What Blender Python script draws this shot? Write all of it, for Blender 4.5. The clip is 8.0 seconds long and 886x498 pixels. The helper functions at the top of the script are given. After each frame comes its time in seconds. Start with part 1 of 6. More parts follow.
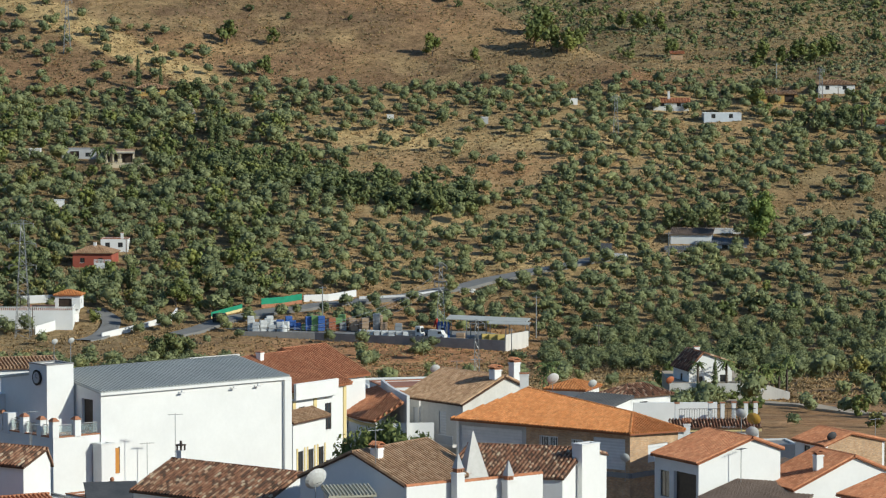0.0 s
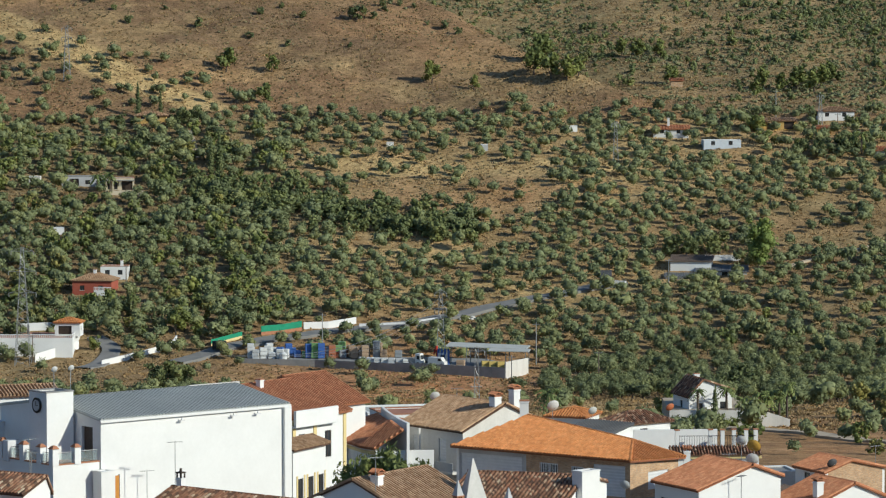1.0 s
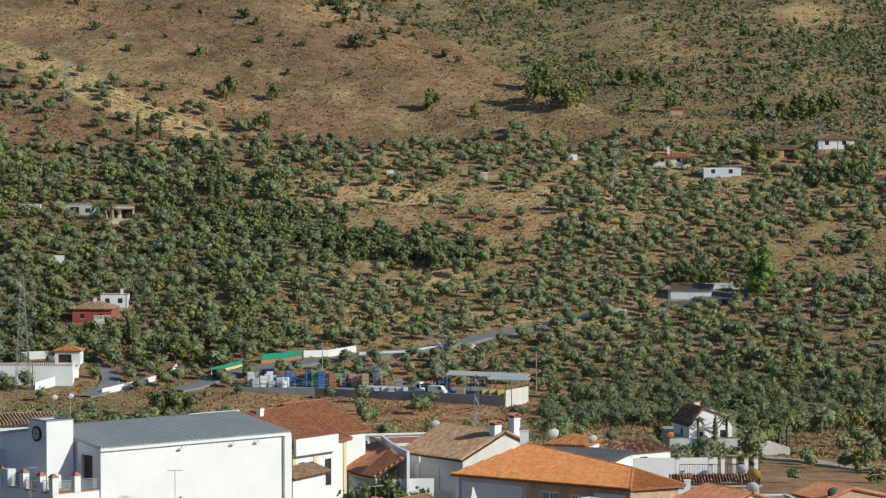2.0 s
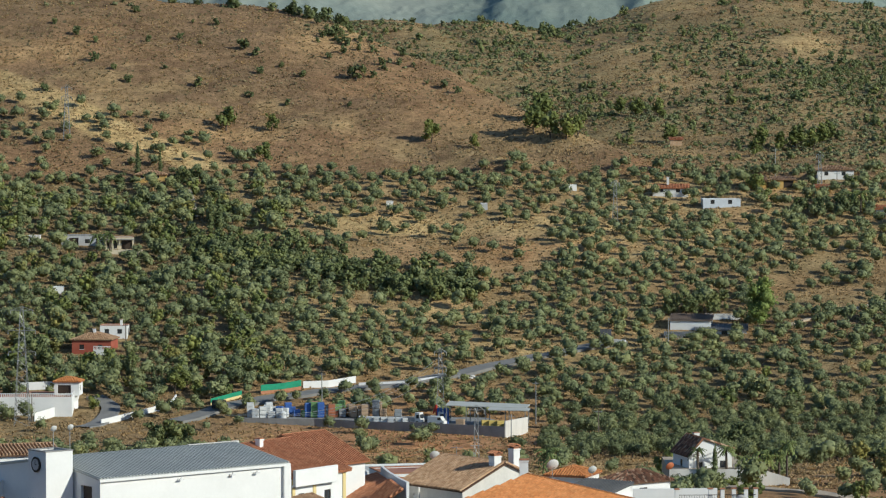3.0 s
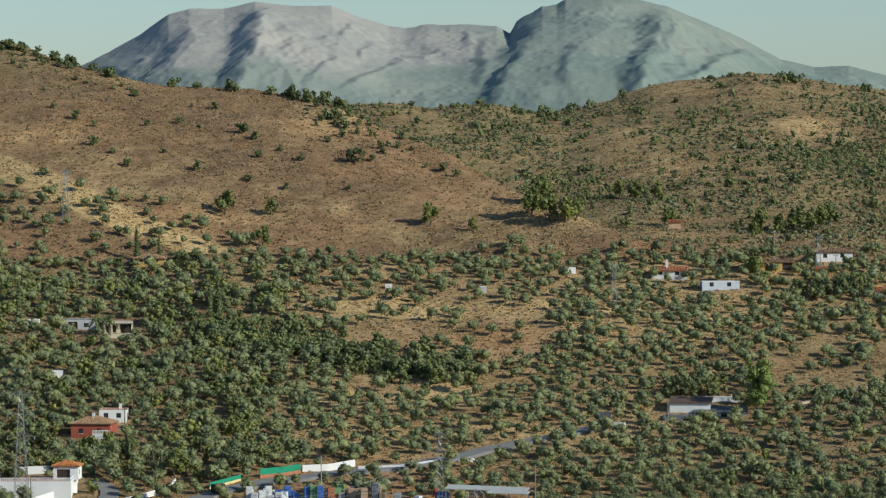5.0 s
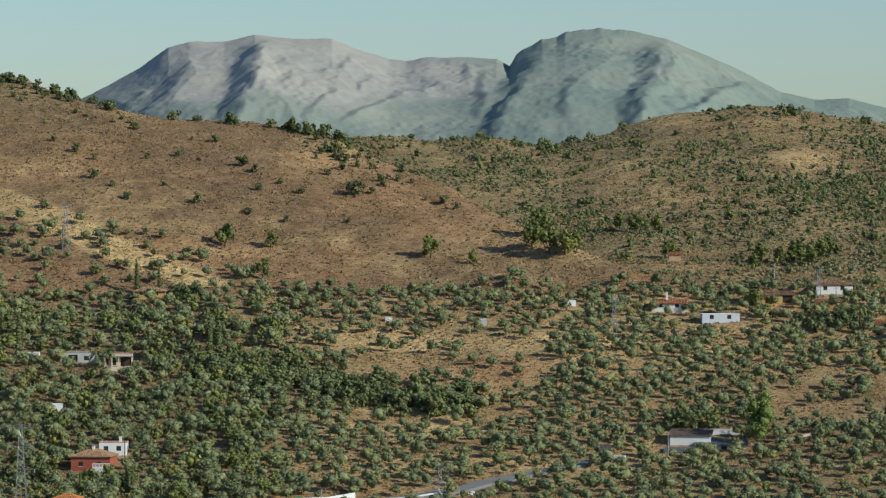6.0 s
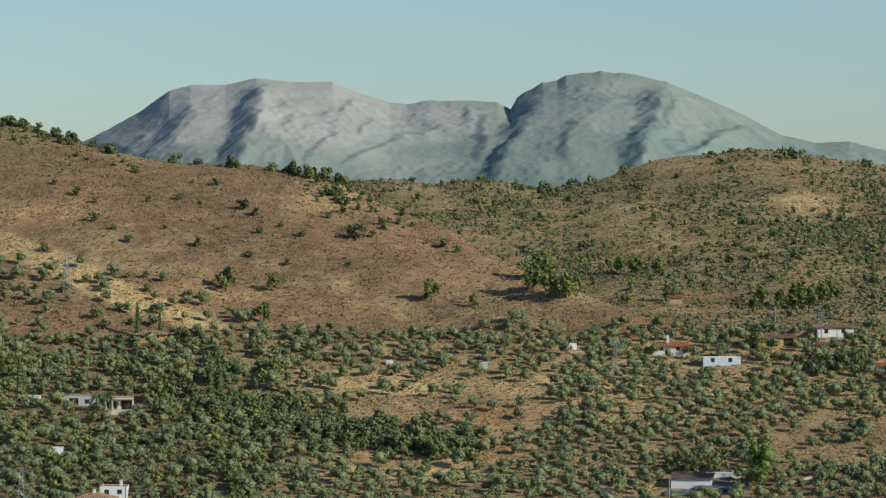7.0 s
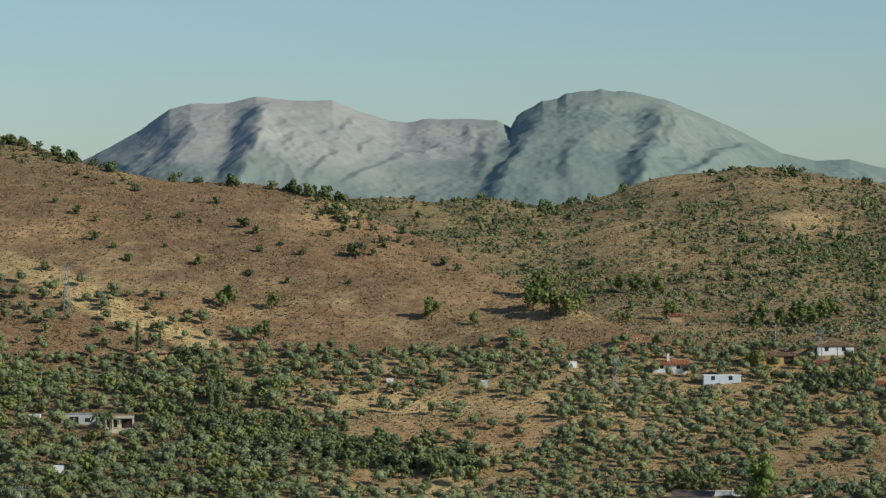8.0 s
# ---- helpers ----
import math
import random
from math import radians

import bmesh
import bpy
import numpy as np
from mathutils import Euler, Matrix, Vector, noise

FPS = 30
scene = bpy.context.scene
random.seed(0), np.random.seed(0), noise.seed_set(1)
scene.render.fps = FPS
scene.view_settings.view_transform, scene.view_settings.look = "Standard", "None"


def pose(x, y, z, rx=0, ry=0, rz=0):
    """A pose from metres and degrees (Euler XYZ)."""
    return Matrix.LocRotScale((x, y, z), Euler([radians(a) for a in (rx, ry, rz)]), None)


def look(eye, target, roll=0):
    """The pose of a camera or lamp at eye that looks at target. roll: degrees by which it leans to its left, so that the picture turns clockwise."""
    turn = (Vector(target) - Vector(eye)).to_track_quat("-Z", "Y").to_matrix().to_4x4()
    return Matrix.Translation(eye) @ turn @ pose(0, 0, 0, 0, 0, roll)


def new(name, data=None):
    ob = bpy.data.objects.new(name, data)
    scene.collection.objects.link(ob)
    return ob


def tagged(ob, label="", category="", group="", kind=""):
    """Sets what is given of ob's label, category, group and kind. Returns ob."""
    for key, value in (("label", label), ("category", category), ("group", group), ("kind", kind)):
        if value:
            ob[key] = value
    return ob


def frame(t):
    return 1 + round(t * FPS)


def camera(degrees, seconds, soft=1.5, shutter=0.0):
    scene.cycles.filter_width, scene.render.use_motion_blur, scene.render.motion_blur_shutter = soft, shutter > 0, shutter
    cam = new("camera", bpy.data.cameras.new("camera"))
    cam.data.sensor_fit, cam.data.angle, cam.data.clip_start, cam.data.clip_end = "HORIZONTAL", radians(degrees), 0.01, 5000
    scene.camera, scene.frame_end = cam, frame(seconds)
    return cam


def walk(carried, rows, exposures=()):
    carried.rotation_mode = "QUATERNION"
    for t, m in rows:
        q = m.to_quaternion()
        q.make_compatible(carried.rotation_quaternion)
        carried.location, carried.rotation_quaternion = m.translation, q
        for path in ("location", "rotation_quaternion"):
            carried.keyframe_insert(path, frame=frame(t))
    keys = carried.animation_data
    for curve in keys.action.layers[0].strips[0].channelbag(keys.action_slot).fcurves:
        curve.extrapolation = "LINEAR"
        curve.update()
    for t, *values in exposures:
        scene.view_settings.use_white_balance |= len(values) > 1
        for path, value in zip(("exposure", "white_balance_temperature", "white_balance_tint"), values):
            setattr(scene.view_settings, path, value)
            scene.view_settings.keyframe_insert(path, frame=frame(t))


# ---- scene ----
# ---- camera ----
EYE = 100.0
TILT = -4.219
cam = camera(14.0, 8.0, soft=1.2)
ROWS = [
    (0.0, 0.0, 0.0, 0.0),
    (0.5, 0.001, 0.1233, 0.011),
    (1.0, 0.006, 0.4318, 0.05),
    (1.5, 0.004, 0.6851, 0.05),
    (1.7, 0.005, 0.772, 0.05),
    (2.8, 0.011, 1.226, 0.06),
    (3.0, 0.014, 1.3678, 0.07),
    (3.5, 0.034, 1.787, 0.118),
    (4.0, 0.037, 2.1099, 0.143),
    (4.5, 0.034, 2.4302, 0.182),
    (4.7, 0.034, 2.545, 0.19),
    (5.8, 0.034, 3.068, 0.23),
    (6.0, 0.034, 3.2078, 0.236),
    (6.5, 0.035, 3.6333, 0.25),
    (7.0, 0.021, 3.8935, 0.257),
    (7.5, 0.036, 4.1249, 0.283),
    (8.0, 0.018, 4.1838, 0.304),
]
walk(cam, [(t, pose(0, 0, EYE, 90 + TILT + pitch, roll, -yaw)) for t, yaw, pitch, roll in ROWS],
     [(0.0, 0.0, 6300.0, 4.0), (7.4, 0.0, 6300.0, 4.0), (8.0, -0.1, 6300.0, 4.0)])

# ---- light ----
SUN_TO = Vector((0.80, -0.44, 0.46)).normalized()
sun = new("sun", bpy.data.lights.new("sun", "SUN"))
sun.data.energy, sun.data.angle, sun.data.color = 4.3, radians(0.5), (1.0, 0.94, 0.82)
sun.matrix_world = look(SUN_TO * 50, (0, 0, 0))
world = bpy.data.worlds.new("world")
scene.world = world
world.use_nodes = True
wn = world.node_tree
sky = wn.nodes.new("ShaderNodeTexSky")
sky.sky_type, sky.sun_disc = "NISHITA", False
sky.sun_elevation = math.asin(SUN_TO.z)
sky.sun_rotation = math.atan2(SUN_TO.x, SUN_TO.y)
sky.air_density, sky.dust_density, sky.ozone_density = 1.0, 0.42, 5.0
wn.nodes["Background"].inputs["Strength"].default_value = 0.104
wn.links.new(sky.outputs[0], wn.nodes["Background"].inputs["Color"])


# ---- materials ----
def material(name, rough=0.9, metal=0.0, spec=0.3):
    m = bpy.data.materials.new(name)
    m.use_nodes = True
    b = m.node_tree.nodes["Principled BSDF"]
    b.inputs["Roughness"].default_value, b.inputs["Metallic"].default_value = rough, metal
    b.inputs["Specular IOR Level"].default_value = spec
    return m, m.node_tree, b


def node(tree, kind, **values):
    n = tree.nodes.new(kind)
    for key, value in values.items():
        n.inputs[key.replace("_", " ")].default_value = value
    return n


def noise_at(tree, scale, detail=4.0, rough=0.55, stretch=None):
    """A noise texture laid in world metres."""
    geo = tree.nodes.new("ShaderNodeNewGeometry")
    n = node(tree, "ShaderNodeTexNoise", Scale=scale, Detail=detail, Roughness=rough)
    if stretch:
        mp = tree.nodes.new("ShaderNodeMapping")
        mp.inputs["Scale"].default_value = stretch
        tree.links.new(geo.outputs["Position"], mp.inputs["Vector"])
        tree.links.new(mp.outputs[0], n.inputs["Vector"])
    else:
        tree.links.new(geo.outputs["Position"], n.inputs["Vector"])
    return n


def ramp(tree, source, stops):
    r = tree.nodes.new("ShaderNodeValToRGB")
    while len(r.color_ramp.elements) < len(stops):
        r.color_ramp.elements.new(0.5)
    for e, (at, c) in zip(r.color_ramp.elements, stops):
        e.position, e.color = at, (*c, 1)
    tree.links.new(source, r.inputs[0])
    return r.outputs[0]


def mix(tree, factor, a, b, kind="MIX"):
    m = tree.nodes.new("ShaderNodeMix")
    m.data_type, m.blend_type = "RGBA", kind
    for socket, v in ((m.inputs[0], factor), (m.inputs[6], a), (m.inputs[7], b)):
        if isinstance(v, (int, float)):
            socket.default_value = v
        elif isinstance(v, tuple):
            socket.default_value = (*v, 1)
        else:
            tree.links.new(v, socket)
    return m.outputs[2]


def relief(tree, bsdf, source, strength, distance):
    b = node(tree, "ShaderNodeBump", Strength=strength, Distance=distance)
    tree.links.new(source, b.inputs["Height"])
    tree.links.new(b.outputs[0], bsdf.inputs["Normal"])


def plain(name, c1, c2, scale=0.8, rough=0.9, metal=0.0, bump=0.15, dist=0.02, stretch=None):
    """Two tones mixed by a broad and a fine noise."""
    m, t, b = material(name, rough, metal)
    broad, fine = noise_at(t, scale, 3, stretch=stretch), noise_at(t, scale * 9, 4)
    col = ramp(t, broad.outputs[0], [(0.32, c1), (0.68, c2)])
    col = mix(t, 0.35, col, ramp(t, fine.outputs[0], [(0.3, c1), (0.7, c2)]))
    t.links.new(col, b.inputs["Base Color"])
    relief(t, b, fine.outputs[0], bump, dist)
    return m


def varied(name, stops, rough=0.85, by="island", bump=0.0):
    """Each loose piece (or each object) takes its own tone."""
    m, t, b = material(name, rough)
    if by == "island":
        src = t.nodes.new("ShaderNodeNewGeometry").outputs["Random Per Island"]
    else:
        src = t.nodes.new("ShaderNodeObjectInfo").outputs["Random"]
    col = ramp(t, src, stops)
    n = noise_at(t, 1.6, 4)
    col = mix(t, 0.55, col, ramp(t, n.outputs[0], [(0.3, (0.55, 0.55, 0.55)), (0.7, (1.15, 1.15, 1.15))]), "MULTIPLY")
    t.links.new(col, b.inputs["Base Color"])
    if bump:
        relief(t, b, noise_at(t, 9.0).outputs[0], bump, 0.02)
    return m


def foliage(name, dark, mid, light, rough=0.65):
    """Leaf clumps that let some light through: tone by clump, and by patches of a few metres."""
    m, t, b = material(name, rough, spec=0.25)
    src = t.nodes.new("ShaderNodeNewGeometry").outputs["Random Per Island"]
    col = ramp(t, src, [(0.0, dark), (0.5, mid), (1.0, light)])
    n = noise_at(t, 0.11, 2)
    col = mix(t, 0.8, col, ramp(t, n.outputs[0], [(0.3, (0.6, 0.66, 0.66)), (0.5, (0.95, 0.97, 0.95)), (0.72, (1.4, 1.28, 1.02))]), "MULTIPLY")
    t.links.new(col, b.inputs["Base Color"])
    thin = t.nodes.new("ShaderNodeBsdfTranslucent")
    t.links.new(col, thin.inputs["Color"])
    both = t.nodes.new("ShaderNodeMixShader")
    both.inputs[0].default_value = 0.08
    t.links.new(b.outputs[0], both.inputs[1])
    t.links.new(thin.outputs[0], both.inputs[2])
    t.links.new(both.outputs[0], t.nodes["Material Output"].inputs["Surface"])
    return m


M_OLIVE = foliage("olive_leaves", (0.141, 0.161, 0.072), (0.179, 0.2, 0.094), (0.237, 0.26, 0.13))
M_GREEN = foliage("green_leaves", (0.126, 0.148, 0.043), (0.163, 0.188, 0.056), (0.21, 0.234, 0.08))
M_DARK = foliage("dark_leaves", (0.097, 0.117, 0.05), (0.128, 0.152, 0.061), (0.172, 0.193, 0.083))
M_THICKET = foliage("thicket_leaves", (0.103, 0.126, 0.053), (0.145, 0.17, 0.064), (0.196, 0.215, 0.09))
M_PINE = foliage("pine_needles", (0.116, 0.137, 0.04), (0.151, 0.175, 0.051), (0.197, 0.218, 0.072))
M_SCRUB = foliage("scrub_leaves", (0.15, 0.13, 0.07), (0.23, 0.185, 0.1), (0.31, 0.25, 0.14))
M_HEATH = foliage("hill_scrub_leaves", (0.136, 0.146, 0.073), (0.169, 0.182, 0.09), (0.226, 0.229, 0.125))
M_YELLOW = foliage("yellowing_leaves", (0.14, 0.14, 0.045), (0.19, 0.185, 0.06), (0.25, 0.235, 0.085))
M_PALM = foliage("palm_fronds", (0.11, 0.14, 0.045), (0.16, 0.2, 0.065), (0.22, 0.26, 0.1))
M_GRASS = foliage("dry_tufts", (0.21, 0.145, 0.075), (0.3, 0.205, 0.105), (0.4, 0.28, 0.145))
M_BARK = plain("bark", (0.06, 0.047, 0.035), (0.14, 0.11, 0.085), 3.0)
M_WHITE = plain("white_limewash", (0.68, 0.68, 0.665), (0.75, 0.75, 0.735), 0.35, 0.92, bump=0.1)
M_WHITE_OLD = plain("weathered_white_render", (0.5, 0.48, 0.44), (0.66, 0.64, 0.6), 0.5, 0.92, stretch=(1, 1, 0.25))
M_GREY = plain("grey_render", (0.36, 0.37, 0.38), (0.48, 0.48, 0.48), 0.5)
M_CONCRETE = plain("concrete", (0.2, 0.2, 0.2), (0.31, 0.305, 0.29), 0.4, bump=0.25)
M_YELLOWTRIM = plain("ochre_paint", (0.6, 0.47, 0.22), (0.68, 0.55, 0.28), 0.6)
M_REDWALL = plain("red_render", (0.3, 0.075, 0.05), (0.38, 0.11, 0.07), 0.6)
M_OCHREWALL = plain("ochre_render", (0.5, 0.32, 0.1), (0.6, 0.4, 0.15), 0.6)
M_METALROOF = plain("grey_sheet_metal", (0.4, 0.41, 0.385), (0.48, 0.49, 0.46), 0.3, 0.75, 0.0, bump=0.02)
M_STEEL = plain("galvanised_steel", (0.28, 0.29, 0.29), (0.42, 0.42, 0.41), 2.0, 0.5, 0.7, bump=0.02)
M_TANK = plain("dark_roof_sheet", (0.05, 0.055, 0.06), (0.1, 0.1, 0.105), 0.6, 0.6)
M_DARKWOOD = plain("dark_joinery", (0.035, 0.025, 0.02), (0.07, 0.05, 0.035), 3.0, 0.5)
M_DOOR = plain("orange_wood_door", (0.42, 0.17, 0.03), (0.52, 0.24, 0.05), 2.0, 0.5)
M_ALU = plain("pale_shutter", (0.55, 0.56, 0.57), (0.66, 0.66, 0.66), 2.0, 0.6)
M_IRON = plain("black_iron", (0.02, 0.02, 0.02), (0.045, 0.045, 0.045), 4.0, 0.5, 0.6)
M_BRICK_EDGE = plain("terracotta", (0.3, 0.13, 0.07), (0.44, 0.21, 0.12), 2.0)
M_TERRACE = plain("terracotta_paving", (0.33, 0.15, 0.1), (0.42, 0.21, 0.14), 1.5)
M_ASPHALT = plain("asphalt", (0.17, 0.168, 0.16), (0.25, 0.245, 0.235), 0.3)
M_DIRTROAD = plain("pale_dirt", (0.4, 0.32, 0.23), (0.5, 0.42, 0.32), 0.4)
M_GREENNET = plain("green_netting", (0.02, 0.2, 0.11), (0.03, 0.28, 0.16), 0.5)
M_WOODPOLE = plain("wood_pole", (0.14, 0.11, 0.08), (0.22, 0.18, 0.14), 2.0)
M_TILE_OLD = varied("old_barrel_tiles", [(0.0, (0.09, 0.058, 0.042)), (0.3, (0.2, 0.1, 0.06)), (0.7, (0.35, 0.165, 0.095)), (0.9, (0.44, 0.28, 0.18)), (1.0, (0.6, 0.48, 0.34))], bump=0.3)
M_TILE_BROWN = varied("brown_weathered_tiles", [(0.0, (0.36, 0.22, 0.125)), (0.5, (0.46, 0.285, 0.165)), (1.0, (0.56, 0.38, 0.235))], bump=0.3)
M_TILE_ORANGE = varied("orange_tiles", [(0.0, (0.56, 0.215, 0.07)), (0.5, (0.62, 0.25, 0.085)), (1.0, (0.68, 0.3, 0.115))], bump=0.2)
M_TILE_RED = varied("red_tiles", [(0.0, (0.46, 0.185, 0.09)), (0.5, (0.52, 0.22, 0.11)), (1.0, (0.59, 0.275, 0.145))], bump=0.2)
# roof slabs darker than their tiles: shade between rows put in the colour
M_CHANNEL_SHADE = plain("channel_shade", (0.07, 0.04, 0.028), (0.14, 0.08, 0.05), 1.5)
M_CHANNEL_RED_SHADE = plain("red_channel_shade", (0.22, 0.085, 0.042), (0.32, 0.125, 0.06), 1.5)
m_brick, tb, bb = material("brickwork", 0.95)
bt = node(tb, "ShaderNodeTexBrick", Color1=(0.4, 0.24, 0.135, 1), Color2=(0.6, 0.4, 0.235, 1), Mortar=(0.42, 0.37, 0.3, 1), Scale=1.0, Mortar_Size=0.008, Brick_Width=0.26, Row_Height=0.075)
tcb, mpb = tb.nodes.new("ShaderNodeTexCoord"), tb.nodes.new("ShaderNodeMapping")
mpb.inputs["Rotation"].default_value = (radians(-90), 0, 0)
tb.links.new(tcb.outputs["Object"], mpb.inputs["Vector"])
tb.links.new(mpb.outputs[0], bt.inputs["Vector"])
tb.links.new(mix(tb, 0.6, bt.outputs[0], ramp(tb, noise_at(tb, 1.1, 4).outputs[0], [(0.3, (0.65, 0.62, 0.58)), (0.7, (1.15, 1.12, 1.08))]), "MULTIPLY"), bb.inputs["Base Color"])
relief(tb, bb, bt.outputs[1], 0.4, 0.01)
M_BRICK = m_brick
m_glass, tg, bg = material("window_glass", 0.12, 0.0, 0.6)
tg.links.new(ramp(tg, noise_at(tg, 0.5).outputs[0], [(0.3, (0.02, 0.025, 0.03)), (0.7, (0.05, 0.055, 0.06))]), bg.inputs["Base Color"])
M_GLASS = m_glass


def paint(name, c):
    return plain(name, tuple(v * 0.85 for v in c), c, 1.5, 0.5, bump=0.05)


# the ground: its cover (r: dry grass, g: green growth, b: red or dark soil) is a colour attribute
M_GROUND, tr, br = material("hillside_ground", 1.0, 0.0, 0.1)
att = tr.nodes.new("ShaderNodeVertexColor")
att.layer_name = "cover"
sep = tr.nodes.new("ShaderNodeSeparateColor")
tr.links.new(att.outputs[0], sep.inputs[0])
n_big, n_mid, n_fine = noise_at(tr, 0.02, 4), noise_at(tr, 0.14, 6, 0.65), noise_at(tr, 0.9, 6, 0.7)
brown = ramp(tr, n_mid.outputs[0], [(0.3, (0.2, 0.125, 0.075)), (0.5, (0.275, 0.178, 0.102)), (0.72, (0.36, 0.24, 0.138))])
straw = ramp(tr, n_mid.outputs[0], [(0.3, (0.5, 0.345, 0.165)), (0.7, (0.68, 0.5, 0.25))])
grass = ramp(tr, n_mid.outputs[0], [(0.3, (0.23, 0.19, 0.095)), (0.7, (0.38, 0.31, 0.16))])
soil = ramp(tr, n_mid.outputs[0], [(0.3, (0.44, 0.21, 0.1)), (0.7, (0.64, 0.35, 0.185))])
col = mix(tr, sep.outputs[0], brown, straw)
col = mix(tr, sep.outputs[1], col, grass)
col = mix(tr, sep.outputs[2], col, soil)
col = mix(tr, 0.5, col, ramp(tr, n_big.outputs[0], [(0.3, (0.75, 0.75, 0.75)), (0.7, (1.2, 1.17, 1.1))]), "MULTIPLY")
col = mix(tr, 0.58, col, ramp(tr, n_fine.outputs[0], [(0.36, (0.36, 0.38, 0.36)), (0.52, (0.95, 0.95, 0.95)), (0.72, (1.35, 1.3, 1.22))]), "MULTIPLY")
n_patch = noise_at(tr, 0.33, 5, 0.7)
col = mix(tr, 0.5, col, ramp(tr, n_patch.outputs[0], [(0.38, (0.5, 0.52, 0.46)), (0.55, (1.0, 1.0, 1.0)), (0.7, (1.25, 1.22, 1.15))]), "MULTIPLY")
tr.links.new(col, br.inputs["Base Color"])
relief(tr, br, n_fine.outputs[0], 0.9, 0.6)

# the range: pale limestone (r) and green scrub (g) by a colour attribute; distance haze is tinted into these base
# colours
M_HAZY_ROCK, tk, bk = material("hazed_limestone_mountain", 1.0, 0.0, 0.1)
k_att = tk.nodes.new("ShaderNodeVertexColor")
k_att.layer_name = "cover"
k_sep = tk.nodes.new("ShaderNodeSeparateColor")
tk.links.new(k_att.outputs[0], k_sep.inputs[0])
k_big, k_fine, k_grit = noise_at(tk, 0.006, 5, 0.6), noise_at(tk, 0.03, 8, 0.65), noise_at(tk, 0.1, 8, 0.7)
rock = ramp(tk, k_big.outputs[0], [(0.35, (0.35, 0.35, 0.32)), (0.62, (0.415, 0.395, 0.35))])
# scrub green paled towards teal: the haze sits in the colour
hazy_green_rock = ramp(tk, k_big.outputs[0], [(0.35, (0.2, 0.255, 0.225)), (0.62, (0.255, 0.295, 0.25))])
rock = mix(tk, k_sep.outputs[1], rock, hazy_green_rock)
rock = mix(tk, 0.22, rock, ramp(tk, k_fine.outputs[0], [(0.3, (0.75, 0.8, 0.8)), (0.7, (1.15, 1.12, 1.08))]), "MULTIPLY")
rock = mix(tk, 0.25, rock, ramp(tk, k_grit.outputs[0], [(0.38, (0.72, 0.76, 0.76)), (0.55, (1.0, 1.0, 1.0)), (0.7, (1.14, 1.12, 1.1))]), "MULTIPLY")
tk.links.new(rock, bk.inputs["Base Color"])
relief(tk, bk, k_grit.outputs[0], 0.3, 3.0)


# ---- mesh helpers ----
def mesh_from(name, verts, faces, mat):
    me = bpy.data.meshes.new(name)
    me.from_pydata([tuple(v) for v in verts] if not isinstance(verts, list) else verts, [], faces)
    me.materials.append(mat)
    me.update()
    return me


def part(name, data, mat, parent=None, label="", at=None):
    """Links a bmesh, a mesh or (verts, faces) as one mesh object."""
    if isinstance(data, bmesh.types.BMesh):
        me = bpy.data.meshes.new(name)
        data.to_mesh(me)
        data.free()
        me.materials.append(mat)
    elif isinstance(data, tuple):
        me = mesh_from(name, data[0], data[1], mat)
    else:
        me = data
    ob = new(name, me)
    if parent is not None:
        ob.parent = parent
    if at is not None:
        ob.matrix_basis = at
    if label:
        ob["label"] = label
    return ob


def thing(name, at, label, category, group="", kind=""):
    e = new(name)
    e.matrix_basis = at
    return tagged(e, label, category, group, kind)


def box(*boxes, bevel=0.0):
    """A bmesh of boxes (x0, y0, z0, x1, y1, z1)."""
    bm = bmesh.new()
    for x0, y0, z0, x1, y1, z1 in boxes:
        m = Matrix.Translation(((x0 + x1) / 2, (y0 + y1) / 2, (z0 + z1) / 2)) @ Matrix.Diagonal((x1 - x0, y1 - y0, z1 - z0, 1))
        bmesh.ops.create_cube(bm, size=1.0, matrix=m)
    if bevel:
        bmesh.ops.bevel(bm, geom=bm.edges[:], offset=bevel, segments=1, affect="EDGES")
    return bm


def tube(bm, a, b, r0, r1=None, n=6):
    a, b = Vector(a), Vector(b)
    r1 = r0 if r1 is None else r1
    q = (b - a).to_track_quat("Z", "Y").to_matrix()
    rings = []
    for p, r in ((a, r0), (b, r1)):
        rings.append([bm.verts.new(p + q @ Vector((r * math.cos(i * math.tau / n), r * math.sin(i * math.tau / n), 0))) for i in range(n)])
    for i in range(n):
        bm.faces.new((rings[0][i], rings[0][(i + 1) % n], rings[1][(i + 1) % n], rings[1][i]))
    bm.faces.new(rings[0][::-1])
    bm.faces.new(rings[1])
    return bm


# ---- the lie of the land ----
# bearing b is x / y in thousandths, d the distance ahead; fall is thousandths below the eye
def wave(x, y, seed):
    """Smooth value noise between -1 and 1."""
    xi, yi = np.floor(x), np.floor(y)
    fx, fy = x - xi, y - yi
    fx, fy = fx * fx * (3 - 2 * fx), fy * fy * (3 - 2 * fy)

    def h(i, j):
        v = np.sin(i * 127.1 + j * 311.7 + seed * 74.7) * 43758.5453
        return 2 * (v - np.floor(v)) - 1
    return (h(xi, yi) * (1 - fx) + h(xi + 1, yi) * fx) * (1 - fy) + (h(xi, yi + 1) * (1 - fx) + h(xi + 1, yi + 1) * fx) * fy


